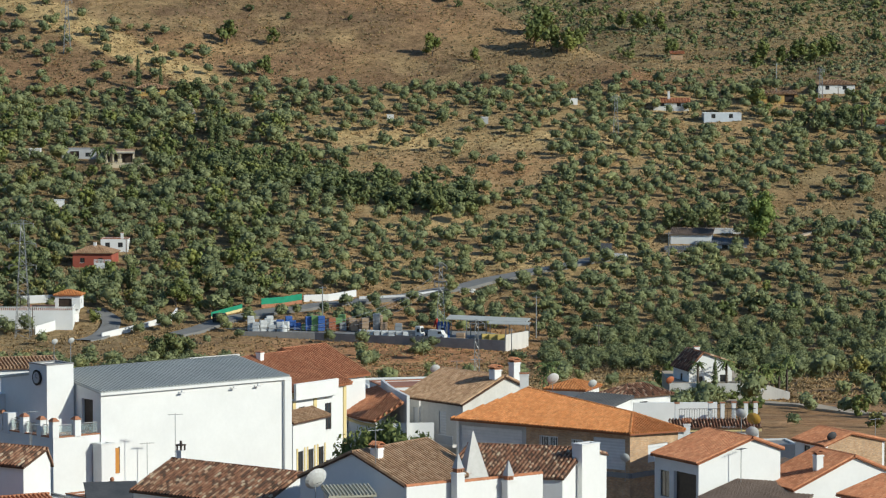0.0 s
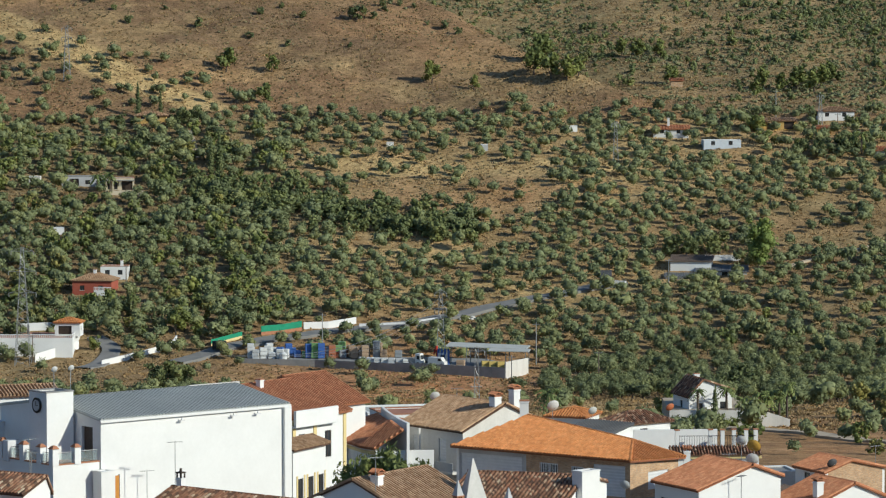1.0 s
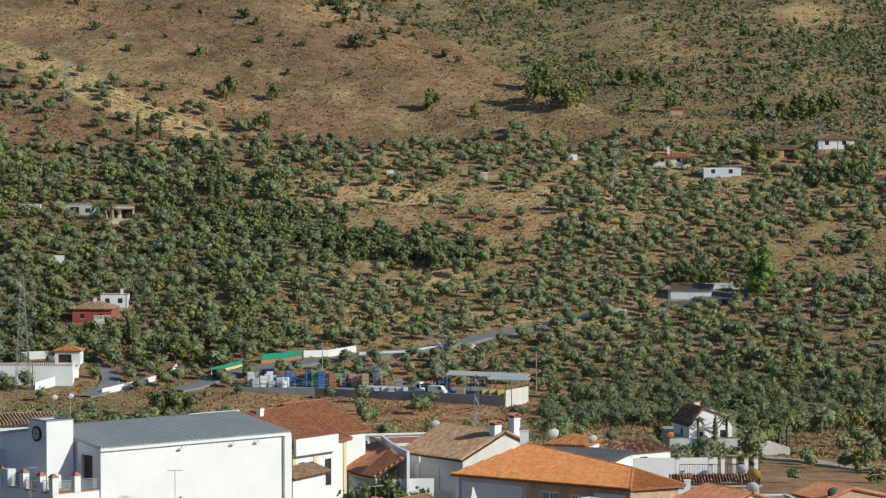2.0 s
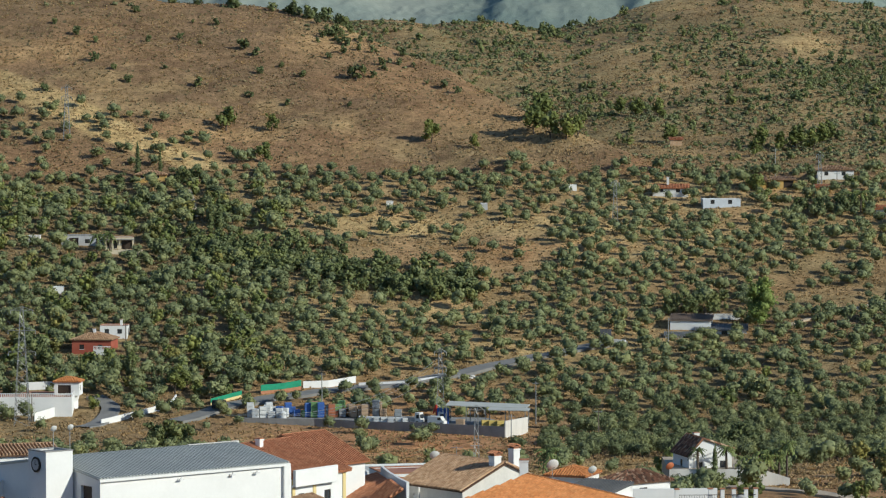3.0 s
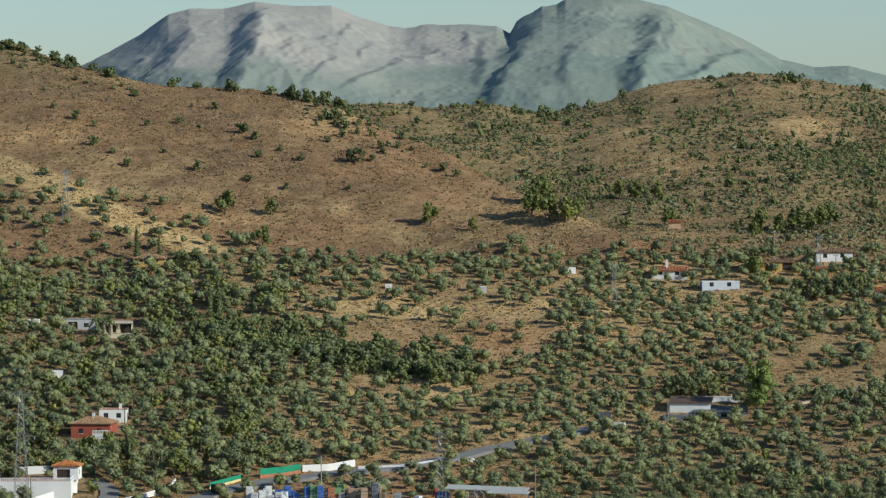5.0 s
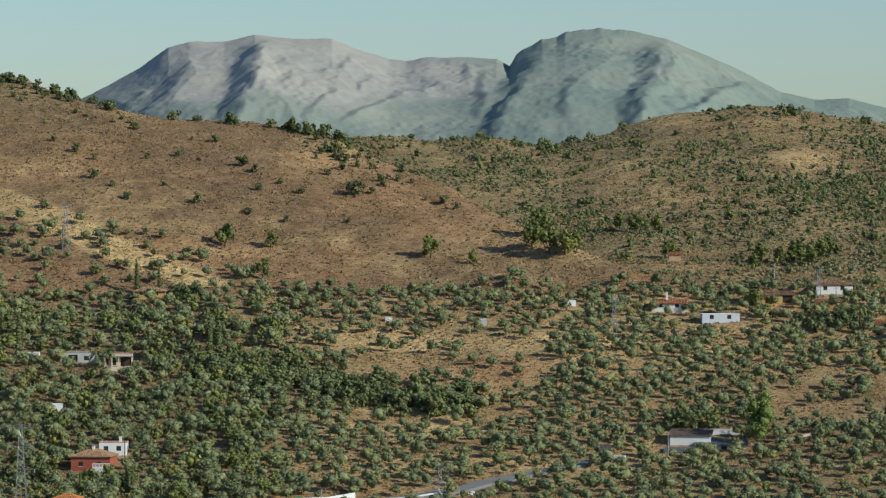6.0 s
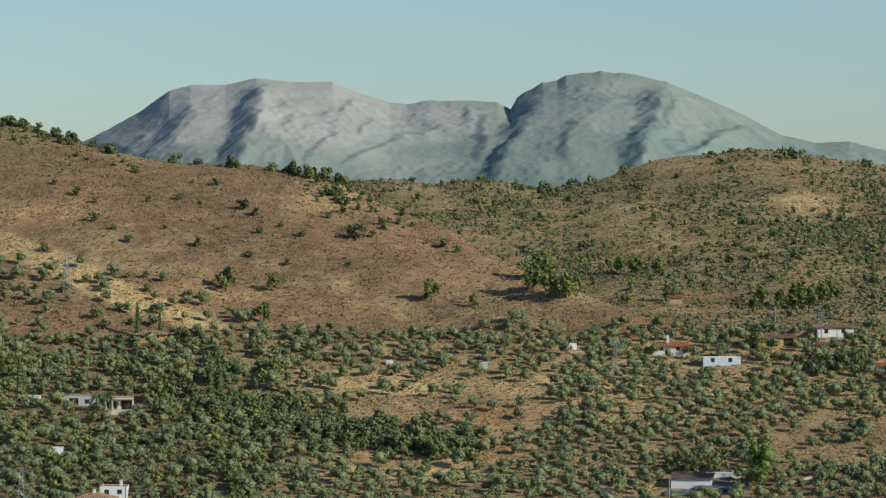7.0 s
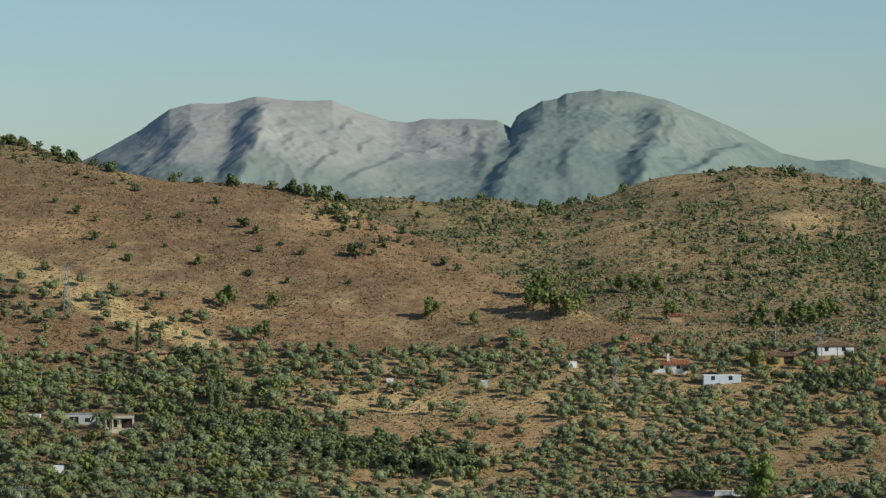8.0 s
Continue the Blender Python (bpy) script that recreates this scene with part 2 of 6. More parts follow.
BASE_D = (0, 6, 14, 60, 150, 270, 330, 430, 600, 800, 850, 966, 1097)
BASE_Z = (-1.7, -1.75, -5, -16, -35, -46, -52, -60, -72, -84.5, -83, -61.5, -33)
NEAR_B = (-122.9, -113.5, -99.3, -86.7, -77.3, -52.1, -34.8, -12.8, 2.8, 18.5, 43.5, 52, 65, 123)
NEAR_S = (-31.3, -28.9, -23.7, -20.8, -18.9, -18.1, -15.2, -5.9, 0.5, 10.0, 20.6, 24.0, 29.5, 30)
FAR_B = (-60, -12.8, 18.6, 34.3, 45.4, 58.0, 73.7, 86.3, 97.3, 109.9, 123.7)
FAR_S = (-13.0, -13.8, -13.0, -12.9, -15.4, -18.5, -20.4, -21.8, -20.8, -18.2, -16.5)


# low toes of the spur: plan line, height, breadth
TOES = ((-4, 1124, 27, 1093, 3.0, 8), (26, 1142, 62, 1098, 3.0, 8), (58, 1150, 86, 1106, 2.5, 8))


def height(x, y):
    """Ground height over the plan."""
    x, y = np.asarray(x, float), np.asarray(y, float)
    d = np.hypot(x, y)
    ahead = np.maximum(y, 0.35 * d + 1e-6)
    b = np.clip(1000 * x / ahead, -150, 150)
    z = np.interp(d, BASE_D, BASE_Z)
    # the brown spur that comes down from the left
    s_top = np.interp(b, NEAR_B, NEAR_S)
    top = 1097 * np.exp((30 - s_top) / 1000 / 0.33)
    t = np.clip((d - 1097) / np.maximum(top - 1097, 5), 0, 1)
    s_near = 30 + (s_top - 30) * (1 - (1 - t) ** 1.25)
    z_near = np.where(d < top, -s_near / 1000 * d, -s_top / 1000 * top - (d - top) * 0.22)
    # the scrubby hill behind
    s_far = np.interp(b, FAR_B, FAR_S)
    t = np.clip((d - 1097) / 503, 0, 1)
    s_mid = 30 + (s_far - 30) * (1 - (1 - t) ** 1.15)
    z_far = np.where(d < 1600, -s_mid / 1000 * d, -s_far * 1.6 - (d - 1600) * 0.25)
    k = 2.5
    zh = np.maximum(z_near, z_far) + k * np.exp(-np.abs(z_near - z_far) / k) * 0.4
    z = np.where(d < 1097, z, np.maximum(zh, -95))
    rough = np.clip((d - 860) / 150, 0, 1) * np.clip((2200 - d) / 400, 0, 1)
    crest = 1 - 0.75 * np.exp(-((d - top) / 25) ** 2)
    for x0, y0, x1, y1, tall, wide in TOES:
        k = np.clip(((x - x0) * (x1 - x0) + (y - y0) * (y1 - y0)) / ((x1 - x0) ** 2 + (y1 - y0) ** 2), 0, 1)
        z = z + tall * np.sin(np.pi * (0.12 + 0.76 * k)) * np.exp(-((x - x0 - k * (x1 - x0)) ** 2 + (y - y0 - k * (y1 - y0)) ** 2) / wide ** 2)
    z = z + rough * crest * (1.7 * wave(x / 55, y / 40, 1) + 0.9 * wave(x / 21, y / 17, 2))
    gully = np.clip((d - 1120) / 80, 0, 1) * np.clip((1700 - d) / 100, 0, 1)
    z = z - gully * crest * 2.2 * (1 - np.abs(wave(x / 46 + 0.25 * y / 46, y / 160, 5))) ** 3
    z = z + np.clip((d - 420) / 200, 0, 1) * 0.35 * wave(x / 9, y / 8, 3)
    return z + EYE


def ground_at(x, y):
    return float(height(x, y))


# ---- ground ----
def bump2(b, d, b0, d0, rb, rd):
    return np.exp(-((b - b0) / rb) ** 2 - ((d - d0) / rd) ** 2)


def step(v, a, b):
    t = np.clip((v - a) / (b - a), 0, 1)
    return t * t * (3 - 2 * t)


def spur_top(b):
    """Distance of the brown spur's crest."""
    return 1097 * np.exp((30 - np.interp(b, NEAR_B, NEAR_S)) / 330)


TAN_B, TAN_F = (-124, -115, -100, -88, -70, -58), (3, 7, 12, 18, 24.5, 31)


def cover(x, y):
    """Land cover: dry straw, green growth, red soil, each 0 to 1; f is the fall below the eye."""
    d = np.hypot(x, y)
    b = np.clip(1000 * x / np.maximum(y, 0.35 * d + 1e-6), -150, 150)
    f = 1000 * (EYE - height(x, y)) / np.maximum(d, 1)
    n1, n2, n3 = wave(x / 30, y / 24, 11), wave(x / 11, y / 9, 12), wave(x / 4.5, y / 4, 13)
    n = 0.5 * n1 + 0.3 * n2 + 0.2 * n3
    far = step(d - spur_top(b), 0, 5) * step(d, 1100, 1106)
    hill = step(d, 1096, 1104) * (1 - far)
    low = 1 - step(d, 1090, 1100)
    # groves and banks below the hill
    straw = 0.3 * step(d, 450, 560) * (1 - step(d, 850, 900)) + 0.5 * step(d, 850, 900) * low * step(b, -75, -35) * (1 - 0.5 * step(b, 55, 95))
    straw = straw + 0.9 * bump2(b, d, -12, 952, 30, 9) + 0.6 * bump2(b, d, 10, 912, 45, 12) + 0.7 * bump2(b, d, 5, 1042, 30, 9) + 0.6 * bump2(b, d, -28, 1050, 14, 9)
    straw = straw + 0.35 * step(b, 15, 45) * step(d, 985, 1010) * low + 0.9 * bump2(b, d, 38, 700, 22, 60) + 0.6 * bump2(b, d, -55, 790, 30, 40)
    straw = straw + 0.85 * bump2(b, d, 106, 914, 8, 4) + 0.5 * bump2(b, d, -68, 1068, 14, 10) + 0.5 * bump2(b, d, -100, 1072, 14, 9)
    # the tan field on the hill's foot, and pale streaks over the hill
    line = np.interp(b, TAN_B, TAN_F) + 1.5 * n1 + n2
    tan = (1 - step(np.abs(f - line), 3.0, 5.0)) * (1 - step(b, -60, -54)) * hill
    streak = step(wave(x / 40 + y / 28, y / 60, 14) + 0.5 * n2 + 0.3 * n3, 0.25, 0.8)
    straw = straw + 1.0 * tan + hill * (0.34 * streak + 0.5 * bump2(b, f, -30, -9, 12, 5) + 0.45 * bump2(b, f, -85, -21, 10, 2.5) + 0.5 * bump2(b, f, 38, 17, 9, 4) + 0.4 * bump2(b, f, 22, 18, 24, 11))
    patch = bump2(b, f, 60, 4, 16, 4.5) + bump2(b, f, 52, -6, 10, 3) + bump2(b, f, 102, -6.5, 14, 3.5) + 0.8 * bump2(b, f, 70, -17, 26, 3) + 0.8 * bump2(b, f, -5, -13, 12, 1.6) + 0.7 * bump2(b, f, 66, 24, 18, 3)
    straw = straw + far * (0.2 + 0.25 * bump2(b, f, 25, 2, 35, 14) + np.clip(patch, 0, 1) * (0.5 + 0.7 * n))
    green = 0.6 * (1 - step(b, -60, -30)) * step(d, 780, 860) * low + 0.55 * step(d, 600, 700) * (1 - step(d, 900, 925)) * step(b, 0, 30)
    green = green + 0.4 * step(b, 70, 95) * step(d, 940, 960) * (1 - step(d, 990, 1040)) + 0.5 * bump2(b, d, -40, 985, 40, 20)
    green = green * (0.75 + 0.5 * n) + 0.6 * bump2(b, d, 49, 918, 9, 6) + 0.35 * bump2(b, d, 0, 890, 30, 12)
    green = green + far * np.clip(0.5 - 0.6 * patch + 0.5 * n, 0, 0.9) + hill * 0.5 * bump2(b, f, -125, -26, 24, 7)
    soil = 1.3 * bump2(b, d, -15, 795, 55, 80) + 0.7 * bump2(b, d, 110, 600, 40, 120) + 0.4 * bump2(b, d, 14, 1006, 24, 16) + 0.2 * low * step(d, 900, 980) * step(n2, 0.2, 0.7)
    soil = soil + hill * (1 - tan) * 0.2 * step(n1, -0.2, 0.6) + 0.35 * bump2(b, f, 60, 27, 26, 4)
    return np.clip(np.stack([straw + 0.18 * n, green, soil * (0.8 + 0.5 * n)], -1), 0, 1)


def build_ground():
    inner = np.arctan(np.linspace(-136, 136, 250) / 1000)
    outer = np.linspace(inner[-1], 2 * math.pi + inner[0], 40)[1:-1]
    th = np.concatenate([inner, outer])
    ds = np.concatenate([np.array([0.01, 3, 6, 10, 14, 25, 40, 60, 90, 120, 150, 200, 250]), np.arange(280, 600, 10), np.arange(600, 850, 5),
                         np.arange(850, 1360, 2.2), np.arange(1360, 1700, 4), np.array([1720, 1780, 1900, 2100, 2400, 2800, 3400, 4100, 4900])])
    T, D = np.meshgrid(th, ds)
    X, Y = D * np.sin(T), D * np.cos(T)
    Z = height(X, Y)
    nt, nd = len(th), len(ds)
    verts = np.stack([X, Y, Z], -1).reshape(-1, 3)
    i = np.arange(nd - 1)[:, None] * nt + np.arange(nt)[None, :]
    j = np.arange(nd - 1)[:, None] * nt + (np.arange(nt)[None, :] + 1) % nt
    faces = np.stack([i, j, j + nt, i + nt], -1).reshape(-1, 4)[:, ::-1]
    me = quads("ground", verts, faces, M_GROUND)
    c = cover(X, Y).reshape(-1, 3)
    a = me.color_attributes.new("cover", "FLOAT_COLOR", "POINT")
    a.data.foreach_set("color", np.concatenate([c, np.ones((len(c), 1))], 1).astype(np.float32).ravel())
    me.polygons.foreach_set("use_smooth", np.ones(len(faces), bool))
    tagged(new("ground", me), "dry brown hillside ground with straw and red soil", "ground", kind="structure")


def quads(name, verts, faces, mat):
    """A mesh from arrays of vertices and four-cornered faces."""
    me = bpy.data.meshes.new(name)
    me.vertices.add(len(verts))
    me.vertices.foreach_set("co", np.asarray(verts, np.float32).ravel())
    me.loops.add(faces.size)
    me.loops.foreach_set("vertex_index", np.asarray(faces, np.int32).ravel())
    me.polygons.add(len(faces))
    me.polygons.foreach_set("loop_start", np.arange(0, faces.size, 4, dtype=np.int32))
    me.update(calc_edges=True)
    me.materials.append(mat)
    return me


build_ground()

# ---- the limestone range ----
RANGE_B = (-150, -122, -107.2, -99.3, -90.6, -83.6, -78.2, -75.3, -69.4, -59.9, -51.3, -41, -30, -22.2, -14.3, -9.6, -3.3, 7.7, 15.6, 19.2, 21.1, 28.3, 32.2, 34.6, 44.8, 52.7, 62.9, 72.3, 83.3, 94.2, 103.6, 113.1, 123.7, 150)
RANGE_H = (8, 14, 20.6, 24.5, 28.9, 32.8, 36.6, 38.6, 40.2, 40.1, 42.1, 40.8, 40.8, 37.6, 35.1, 34.6, 35.6, 35.5, 35, 32.9, 36.5, 40.5, 40.8, 42.3, 43.5, 42.7, 40.3, 36.3, 31.5, 25.5, 23.4, 23.7, 21, 14)


# spurs that run down to the left: bearing and height of the top, of the foot, breadth of the steep west side
SPURS = [(-68.2, 33.7, -79.2, 21.5, 5.5, 0.8), (-47.4, 39.5, -53.4, 21.5, 9.4, 1.25), (-29.1, 26.2, -34.5, 19.1, 3.5, 0.8), (28.8, 36.4, 18.7, 16.8, 8.6, 1.0), (62.5, 38.0, 57.8, 18.3, 9.4, 1.1),
         (38.2, 29.3, 36.2, 21.5, 4.0, 0.7), (13.3, 31.7, 12.1, 23.0, 4.0, 0.7), (84.4, 27.0, 73.5, 20.0, 7.8, 0.8), (-22.0, 36.4, -28.3, 29.3, 3.5, 0.6), (-18.9, 30.9, -21.3, 27.4, 2.4, 0.7),
         (-9.5, 26.2, -22.0, 20.0, 4.7, 0.6), (68.0, 34.8, 60.2, 21.5, 4.0, 0.6), (8.5, 34.0, 8.0, 30.0, 3.2, 0.8), (-74.5, 38.0, -77.0, 34.0, 3.0, 0.7)]


def build_range():
    b = np.linspace(-150, 150, 900)
    d = np.linspace(3300, 4850, 250)
    B, D = np.meshgrid(b, d)
    t = np.clip((D - 3300) / 1200, 0, 1)
    X = B / 1000 * D
    line = np.interp(b, RANGE_B, RANGE_H) / 1000 * 4500
    soft_line = np.convolve(np.pad(line, 90, mode="edge"), np.hanning(181) / np.hanning(181).sum(), mode="valid")
    craggy = 0.35 + 1.0 * step(b, 15, 22) * (1 - step(b, 48, 56)) + 0.7 * np.exp(-((b + 8) / 5) ** 2)
    jag = craggy * (1.3 * wave(b / 2.3, b * 0 + 3.3, 31) + 1.0 * wave(b / 0.7, b * 0 + 8.3, 32) * (0.5 + 0.5 * wave(b / 3.1, b * 0 + 5.3, 33)))
    crest = soft_line[None, :] * np.ones_like(B) + (line - soft_line)[None, :] * t ** 4 + jag[None, :] * t ** 40
    z = -60 + (crest + 60) * t ** 0.72
    rise = 1000 * z / D
    bend = B + 1.4 * wave(X / 70, D / 130, 26) + 1.1 * wave(X / 18, D / 30, 27)
    for b0, e0, b1, e1, wide, tall in SPURS:
        k = (e0 - rise) / (e0 - e1)
        u = (bend - (b0 + (b1 - b0) * np.clip(k, -0.3, 1.6))) / wide
        west = np.clip(1 + u, 0, 1)
        shape = np.where(u < 0, west * west * (3 - 2 * west), np.exp(-np.maximum(u, 0) / 1.6))
        z = z + 10.0 * tall * wide / 8 * shape * step(k, -0.25, 0.25) * (1 - step(k, 1.0, 1.7)) * (1 - t ** 12)
    sx = X / 75 - (4500 - D) / 500 + 0.45 * wave(X / 130, D / 200, 20)
    crag = np.abs(wave(X / 34 - D / 300 + 0.5 * wave(X / 50, D / 70, 25), D / 150, 22))
    tiny = wave(X / 15, D / 34, 23) + 0.7 * wave(X / 6, D / 15, 24)
    env = (1 - t ** 8) * np.clip(t * 3, 0, 1)
    rocky = np.clip(0.4 + 0.8 * wave(X / 90, D / 160, 28), 0.1, 1)
    z = z - env * (5 * np.abs(wave(sx, D / 600, 21)) + 6.5 * rocky * crag ** 1.6) + (1 - t ** 14) * (0.5 + 0.7 * rocky) * tiny
    z = np.where(D > 4500, crest - (D - 4500) * 0.35, z)
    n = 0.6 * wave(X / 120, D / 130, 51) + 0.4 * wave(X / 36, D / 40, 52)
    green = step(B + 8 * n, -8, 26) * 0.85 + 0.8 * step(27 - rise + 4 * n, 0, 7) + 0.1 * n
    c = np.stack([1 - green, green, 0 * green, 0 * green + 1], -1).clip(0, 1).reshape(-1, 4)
    nb, nd = len(b), len(d)
    i = np.arange(nd - 1)[:, None] * nb + np.arange(nb - 1)[None, :]
    faces = np.stack([i, i + 1, i + 1 + nb, i + nb], -1).reshape(-1, 4)
    me = quads("mountain_range", np.stack([X, D, z + EYE], -1).reshape(-1, 3), faces, M_HAZY_ROCK)
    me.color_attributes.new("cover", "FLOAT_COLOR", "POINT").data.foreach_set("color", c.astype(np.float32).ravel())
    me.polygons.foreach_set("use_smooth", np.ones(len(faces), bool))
    tagged(new("mountain_range", me), "distant pale grey limestone mountain range with gullies, haze tinted in", "mountain", kind="structure")


build_range()

# ---- plants ----
RNG = np.random.default_rng(7)


def lump(n=2):
    """Unit ball of quads: vertices and faces."""
    bm = bmesh.new()
    bmesh.ops.create_cube(bm, size=2.0)
    bmesh.ops.subdivide_edges(bm, edges=bm.edges[:], cuts=n - 1, use_grid_fill=True)
    v = np.array([x.co.normalized()[:] for x in bm.verts])
    f = np.array([[x.index for x in p.verts] for p in bm.faces])
    bm.free()
    return v, f


BALL, SMALL_BALL = lump(2), lump(1)


def leaves(lobes, count, size, rng, core=0.64, cores=99, ball=None):
    """Leaf clumps strewn over lobes (x, y, z, rx, rz) round rough cores."""
    vs, fs, n = [], [], 0
    lob = np.array(lobes, float)
    bv, bf = ball or BALL
    for x, y, z, rx, rz in lob[:cores]:
        k = core * (1 + 0.25 * rng.normal(size=(len(bv), 1)))
        vs.append(bv * k * (rx, rx, rz) + (x, y, z))
        fs.append(bf + n)
        n += len(bv)
    w = lob[:, 3] ** 2
    pick = rng.choice(len(lob), count, p=w / w.sum())
    dirs = rng.normal(size=(count, 3))
    dirs /= np.linalg.norm(dirs, axis=1, keepdims=True)
    L = lob[pick]
    r = rng.uniform(0.6, 1.22, (count, 1))
    c = L[:, :3] + dirs * r * L[:, [3, 3, 4]]
    nor = dirs + rng.normal(size=(count, 3)) * 0.6
    nor /= np.linalg.norm(nor, axis=1, keepdims=True)
    a = np.cross(nor, rng.normal(size=(count, 3)))
    a /= np.linalg.norm(a, axis=1, keepdims=True)
    e = np.cross(nor, a)
    s = size * rng.uniform(0.55, 1.3, (count, 1))
    sk = rng.uniform(0.45, 1.0, (count, 1))
    q = np.stack([c - a * s - e * s * sk * 0.3, c + a * s * 0.2 - e * s * sk, c + a * s + e * s * sk * 0.2, c - a * s * 0.3 + e * s * sk], 1)
    vs.append(q.reshape(-1, 3))
    fs.append(np.arange(count * 4).reshape(-1, 4) + n)
    return np.concatenate(vs), np.concatenate(fs)


def trunk_mesh(name, h, r, rng, limbs=3, spread=0.9):
    bm = bmesh.new()
    lean = rng.normal(size=2) * 0.12 * h
    mid = (lean[0] * 0.5, lean[1] * 0.5, h * 0.5)
    tube(bm, (0, 0, -0.5), mid, r * 1.25, r * 0.9)
    for i in range(limbs):
        a = math.tau * i / limbs + rng.uniform(0, 1)
        tube(bm, mid, (lean[0] + spread * math.cos(a), lean[1] + spread * math.sin(a), h * rng.uniform(1.0, 1.25)), r * 0.6, r * 0.2, 5)
    me = bpy.data.meshes.new(name)
    bm.to_mesh(me)
    bm.free()
    me.materials.append(M_BARK)
    return me


def olive_lobes(rng, r=2.1, h=1.0):
    """A full, rounded, slightly lopsided crown."""
    out = [(0, 0, h + 0.8 * r, 0.72 * r, 0.66 * r)]
    for i in range(int(rng.integers(5, 8))):
        a, e = rng.uniform(0, math.tau), rng.uniform(-0.5, 1.0)
        k = r * 0.5 * math.cos(e) * rng.uniform(0.8, 1.2)
        rr = rng.uniform(0.4, 0.56) * r
        out.append((k * math.cos(a), k * math.sin(a), h + 0.75 * r + 0.5 * r * math.sin(e), rr, rr * 0.88))
    return out


def round_lobes(rng, r, z0, z1, n):
    out = []
    for i in range(n + 5):
        t = (i + 0.5) / (n + 5)
        a, k = rng.uniform(0, math.tau), r * rng.uniform(0.1, 0.66)
        rr = r * rng.uniform(0.3, 0.48) * (1 - 0.35 * abs(2 * t - 0.9))
        out.append((k * math.cos(a), k * math.sin(a), z0 + (z1 - z0) * t, rr, rr * 0.9))
    return out


def tree_models(kind, mat, lobes, count, size, trunk_h, trunk_r, variants, label, category, group=""):
    """Trunk and crown meshes for the trees that plant() sets."""
    out = []
    for i in range(variants):
        v, f = leaves(lobes(RNG), count, size, RNG)
        out.append((kind, trunk_mesh("trunk", trunk_h, trunk_r, RNG), quads("crown", v, f, mat), label, category, group))
    return out


def plant(model, x, y, scale=1.0, squash=1.0, sink=0.0):
    kind, trunk, crown, label, category, group = model
    m = pose(x, y, ground_at(x, y) - sink, 0, 0, RNG.uniform(0, 360)) @ Matrix.Diagonal((scale, scale, scale * squash, 1))
    e = thing(kind, m, label, category, group)
    if trunk:
        part("trunk", trunk, None, e)
    part("crown", crown, None, e)
    return e


def joined(name, places, models, mat, label, category):
    """Many alike plants (x, y, scale) as one mesh."""
    V, F, n = [], [], 0
    for x, y, s in places:
        v, f = models[RNG.integers(len(models))]
        a = RNG.uniform(0, math.tau)
        c, q = math.cos(a) * s, math.sin(a) * s
        V.append(np.stack([v[:, 0] * c - v[:, 1] * q + x, v[:, 0] * q + v[:, 1] * c + y, v[:, 2] * s * RNG.uniform(0.85, 1.15) + ground_at(x, y)], -1))
        F.append(f + n)
        n += len(v)
    tagged(new(name, quads(name, np.concatenate(V), np.concatenate(F), mat)), label, category, kind="stuff")


def bearing(x, y):
    return 1000 * x / y


CLEAR = []          # round clearings (x, y, r) for houses, yards and roads


# ---- houses ----
def tile_field(poly, tw=0.27, tl=0.42):
    """Barrel tiles over a flat roof plane; the first two corners are the eave."""
    P = [Vector(p) for p in poly]
    e = (P[1] - P[0]).normalized()
    n = (P[1] - P[0]).cross(P[2] - P[1]).normalized()
    if n.z < 0:
        n = -n
    up = n.cross(e)
    if up.dot(P[2] - P[0]) < 0:
        up = -up
    q = [((p - P[0]).dot(e), (p - P[0]).dot(up)) for p in P]
    lo, hi = min(a for a, _ in q), max(a for a, _ in q)
    V, F = [], []
    tall = 0.5 if tl < 2 else 0.34          # sheet ribs are low
    prof = ((-0.32, 0.0), (-0.18, tall), (0.18, tall), (0.32, 0.0))
    c = lo + tw / 2
    while c < hi:
        hs = []
        for (a0, h0), (a1, h1) in zip(q, q[1:] + q[:1]):
            if (a0 <= c < a1) or (a1 <= c < a0):
                hs.append(h0 + (h1 - h0) * (c - a0) / (a1 - a0))
        if len(hs) >= 2:
            h, top = min(hs), max(hs)
            while h < top - 0.05:
                h2 = min(h + tl * 1.1, top)
                k = len(V)
                j = random.uniform(-0.02, 0.02)
                for hh, lift in ((h, 0.02), (h2, 0.012)):
                    for s, z in prof:
                        V.append(tuple(P[0] + e * (c + s * tw * 0.96 + j) + up * hh + n * (z * tw + lift)))
                F += [(k + i, k + i + 1, k + i + 5, k + i + 4) for i in range(3)]
                if h < min(hs) + 0.01:
                    F.append((k, k + 1, k + 2, k + 3))
                h += tl
        c += tw
    return V, F


def slab(poly, thick=0.14):
    bm = bmesh.new()
    a = [bm.verts.new(p) for p in poly]
    b = [bm.verts.new(Vector(p) - Vector((0, 0, thick))) for p in poly]
    n = len(poly)
    bm.faces.new(a)
    bm.faces.new(b[::-1])
    for i in range(n):
        bm.faces.new((a[i], b[i], b[(i + 1) % n], a[(i + 1) % n]))
    bmesh.ops.recalc_face_normals(bm, faces=bm.faces[:])
    return bm


def roof_plane(parent, poly, mat, tw=0.36, tl=0.42, ribbed=True):
    under = {"old_barrel_tiles": M_CHANNEL_SHADE, "brown_weathered_tiles": M_CHANNEL_SHADE, "orange_tiles": M_CHANNEL_RED_SHADE, "red_tiles": M_CHANNEL_RED_SHADE}
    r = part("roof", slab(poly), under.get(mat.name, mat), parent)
    if ribbed:
        t = part("roof_tiles", tile_field(poly, tw, tl), mat, r)
        t["kind"] = "stuff"
    return r


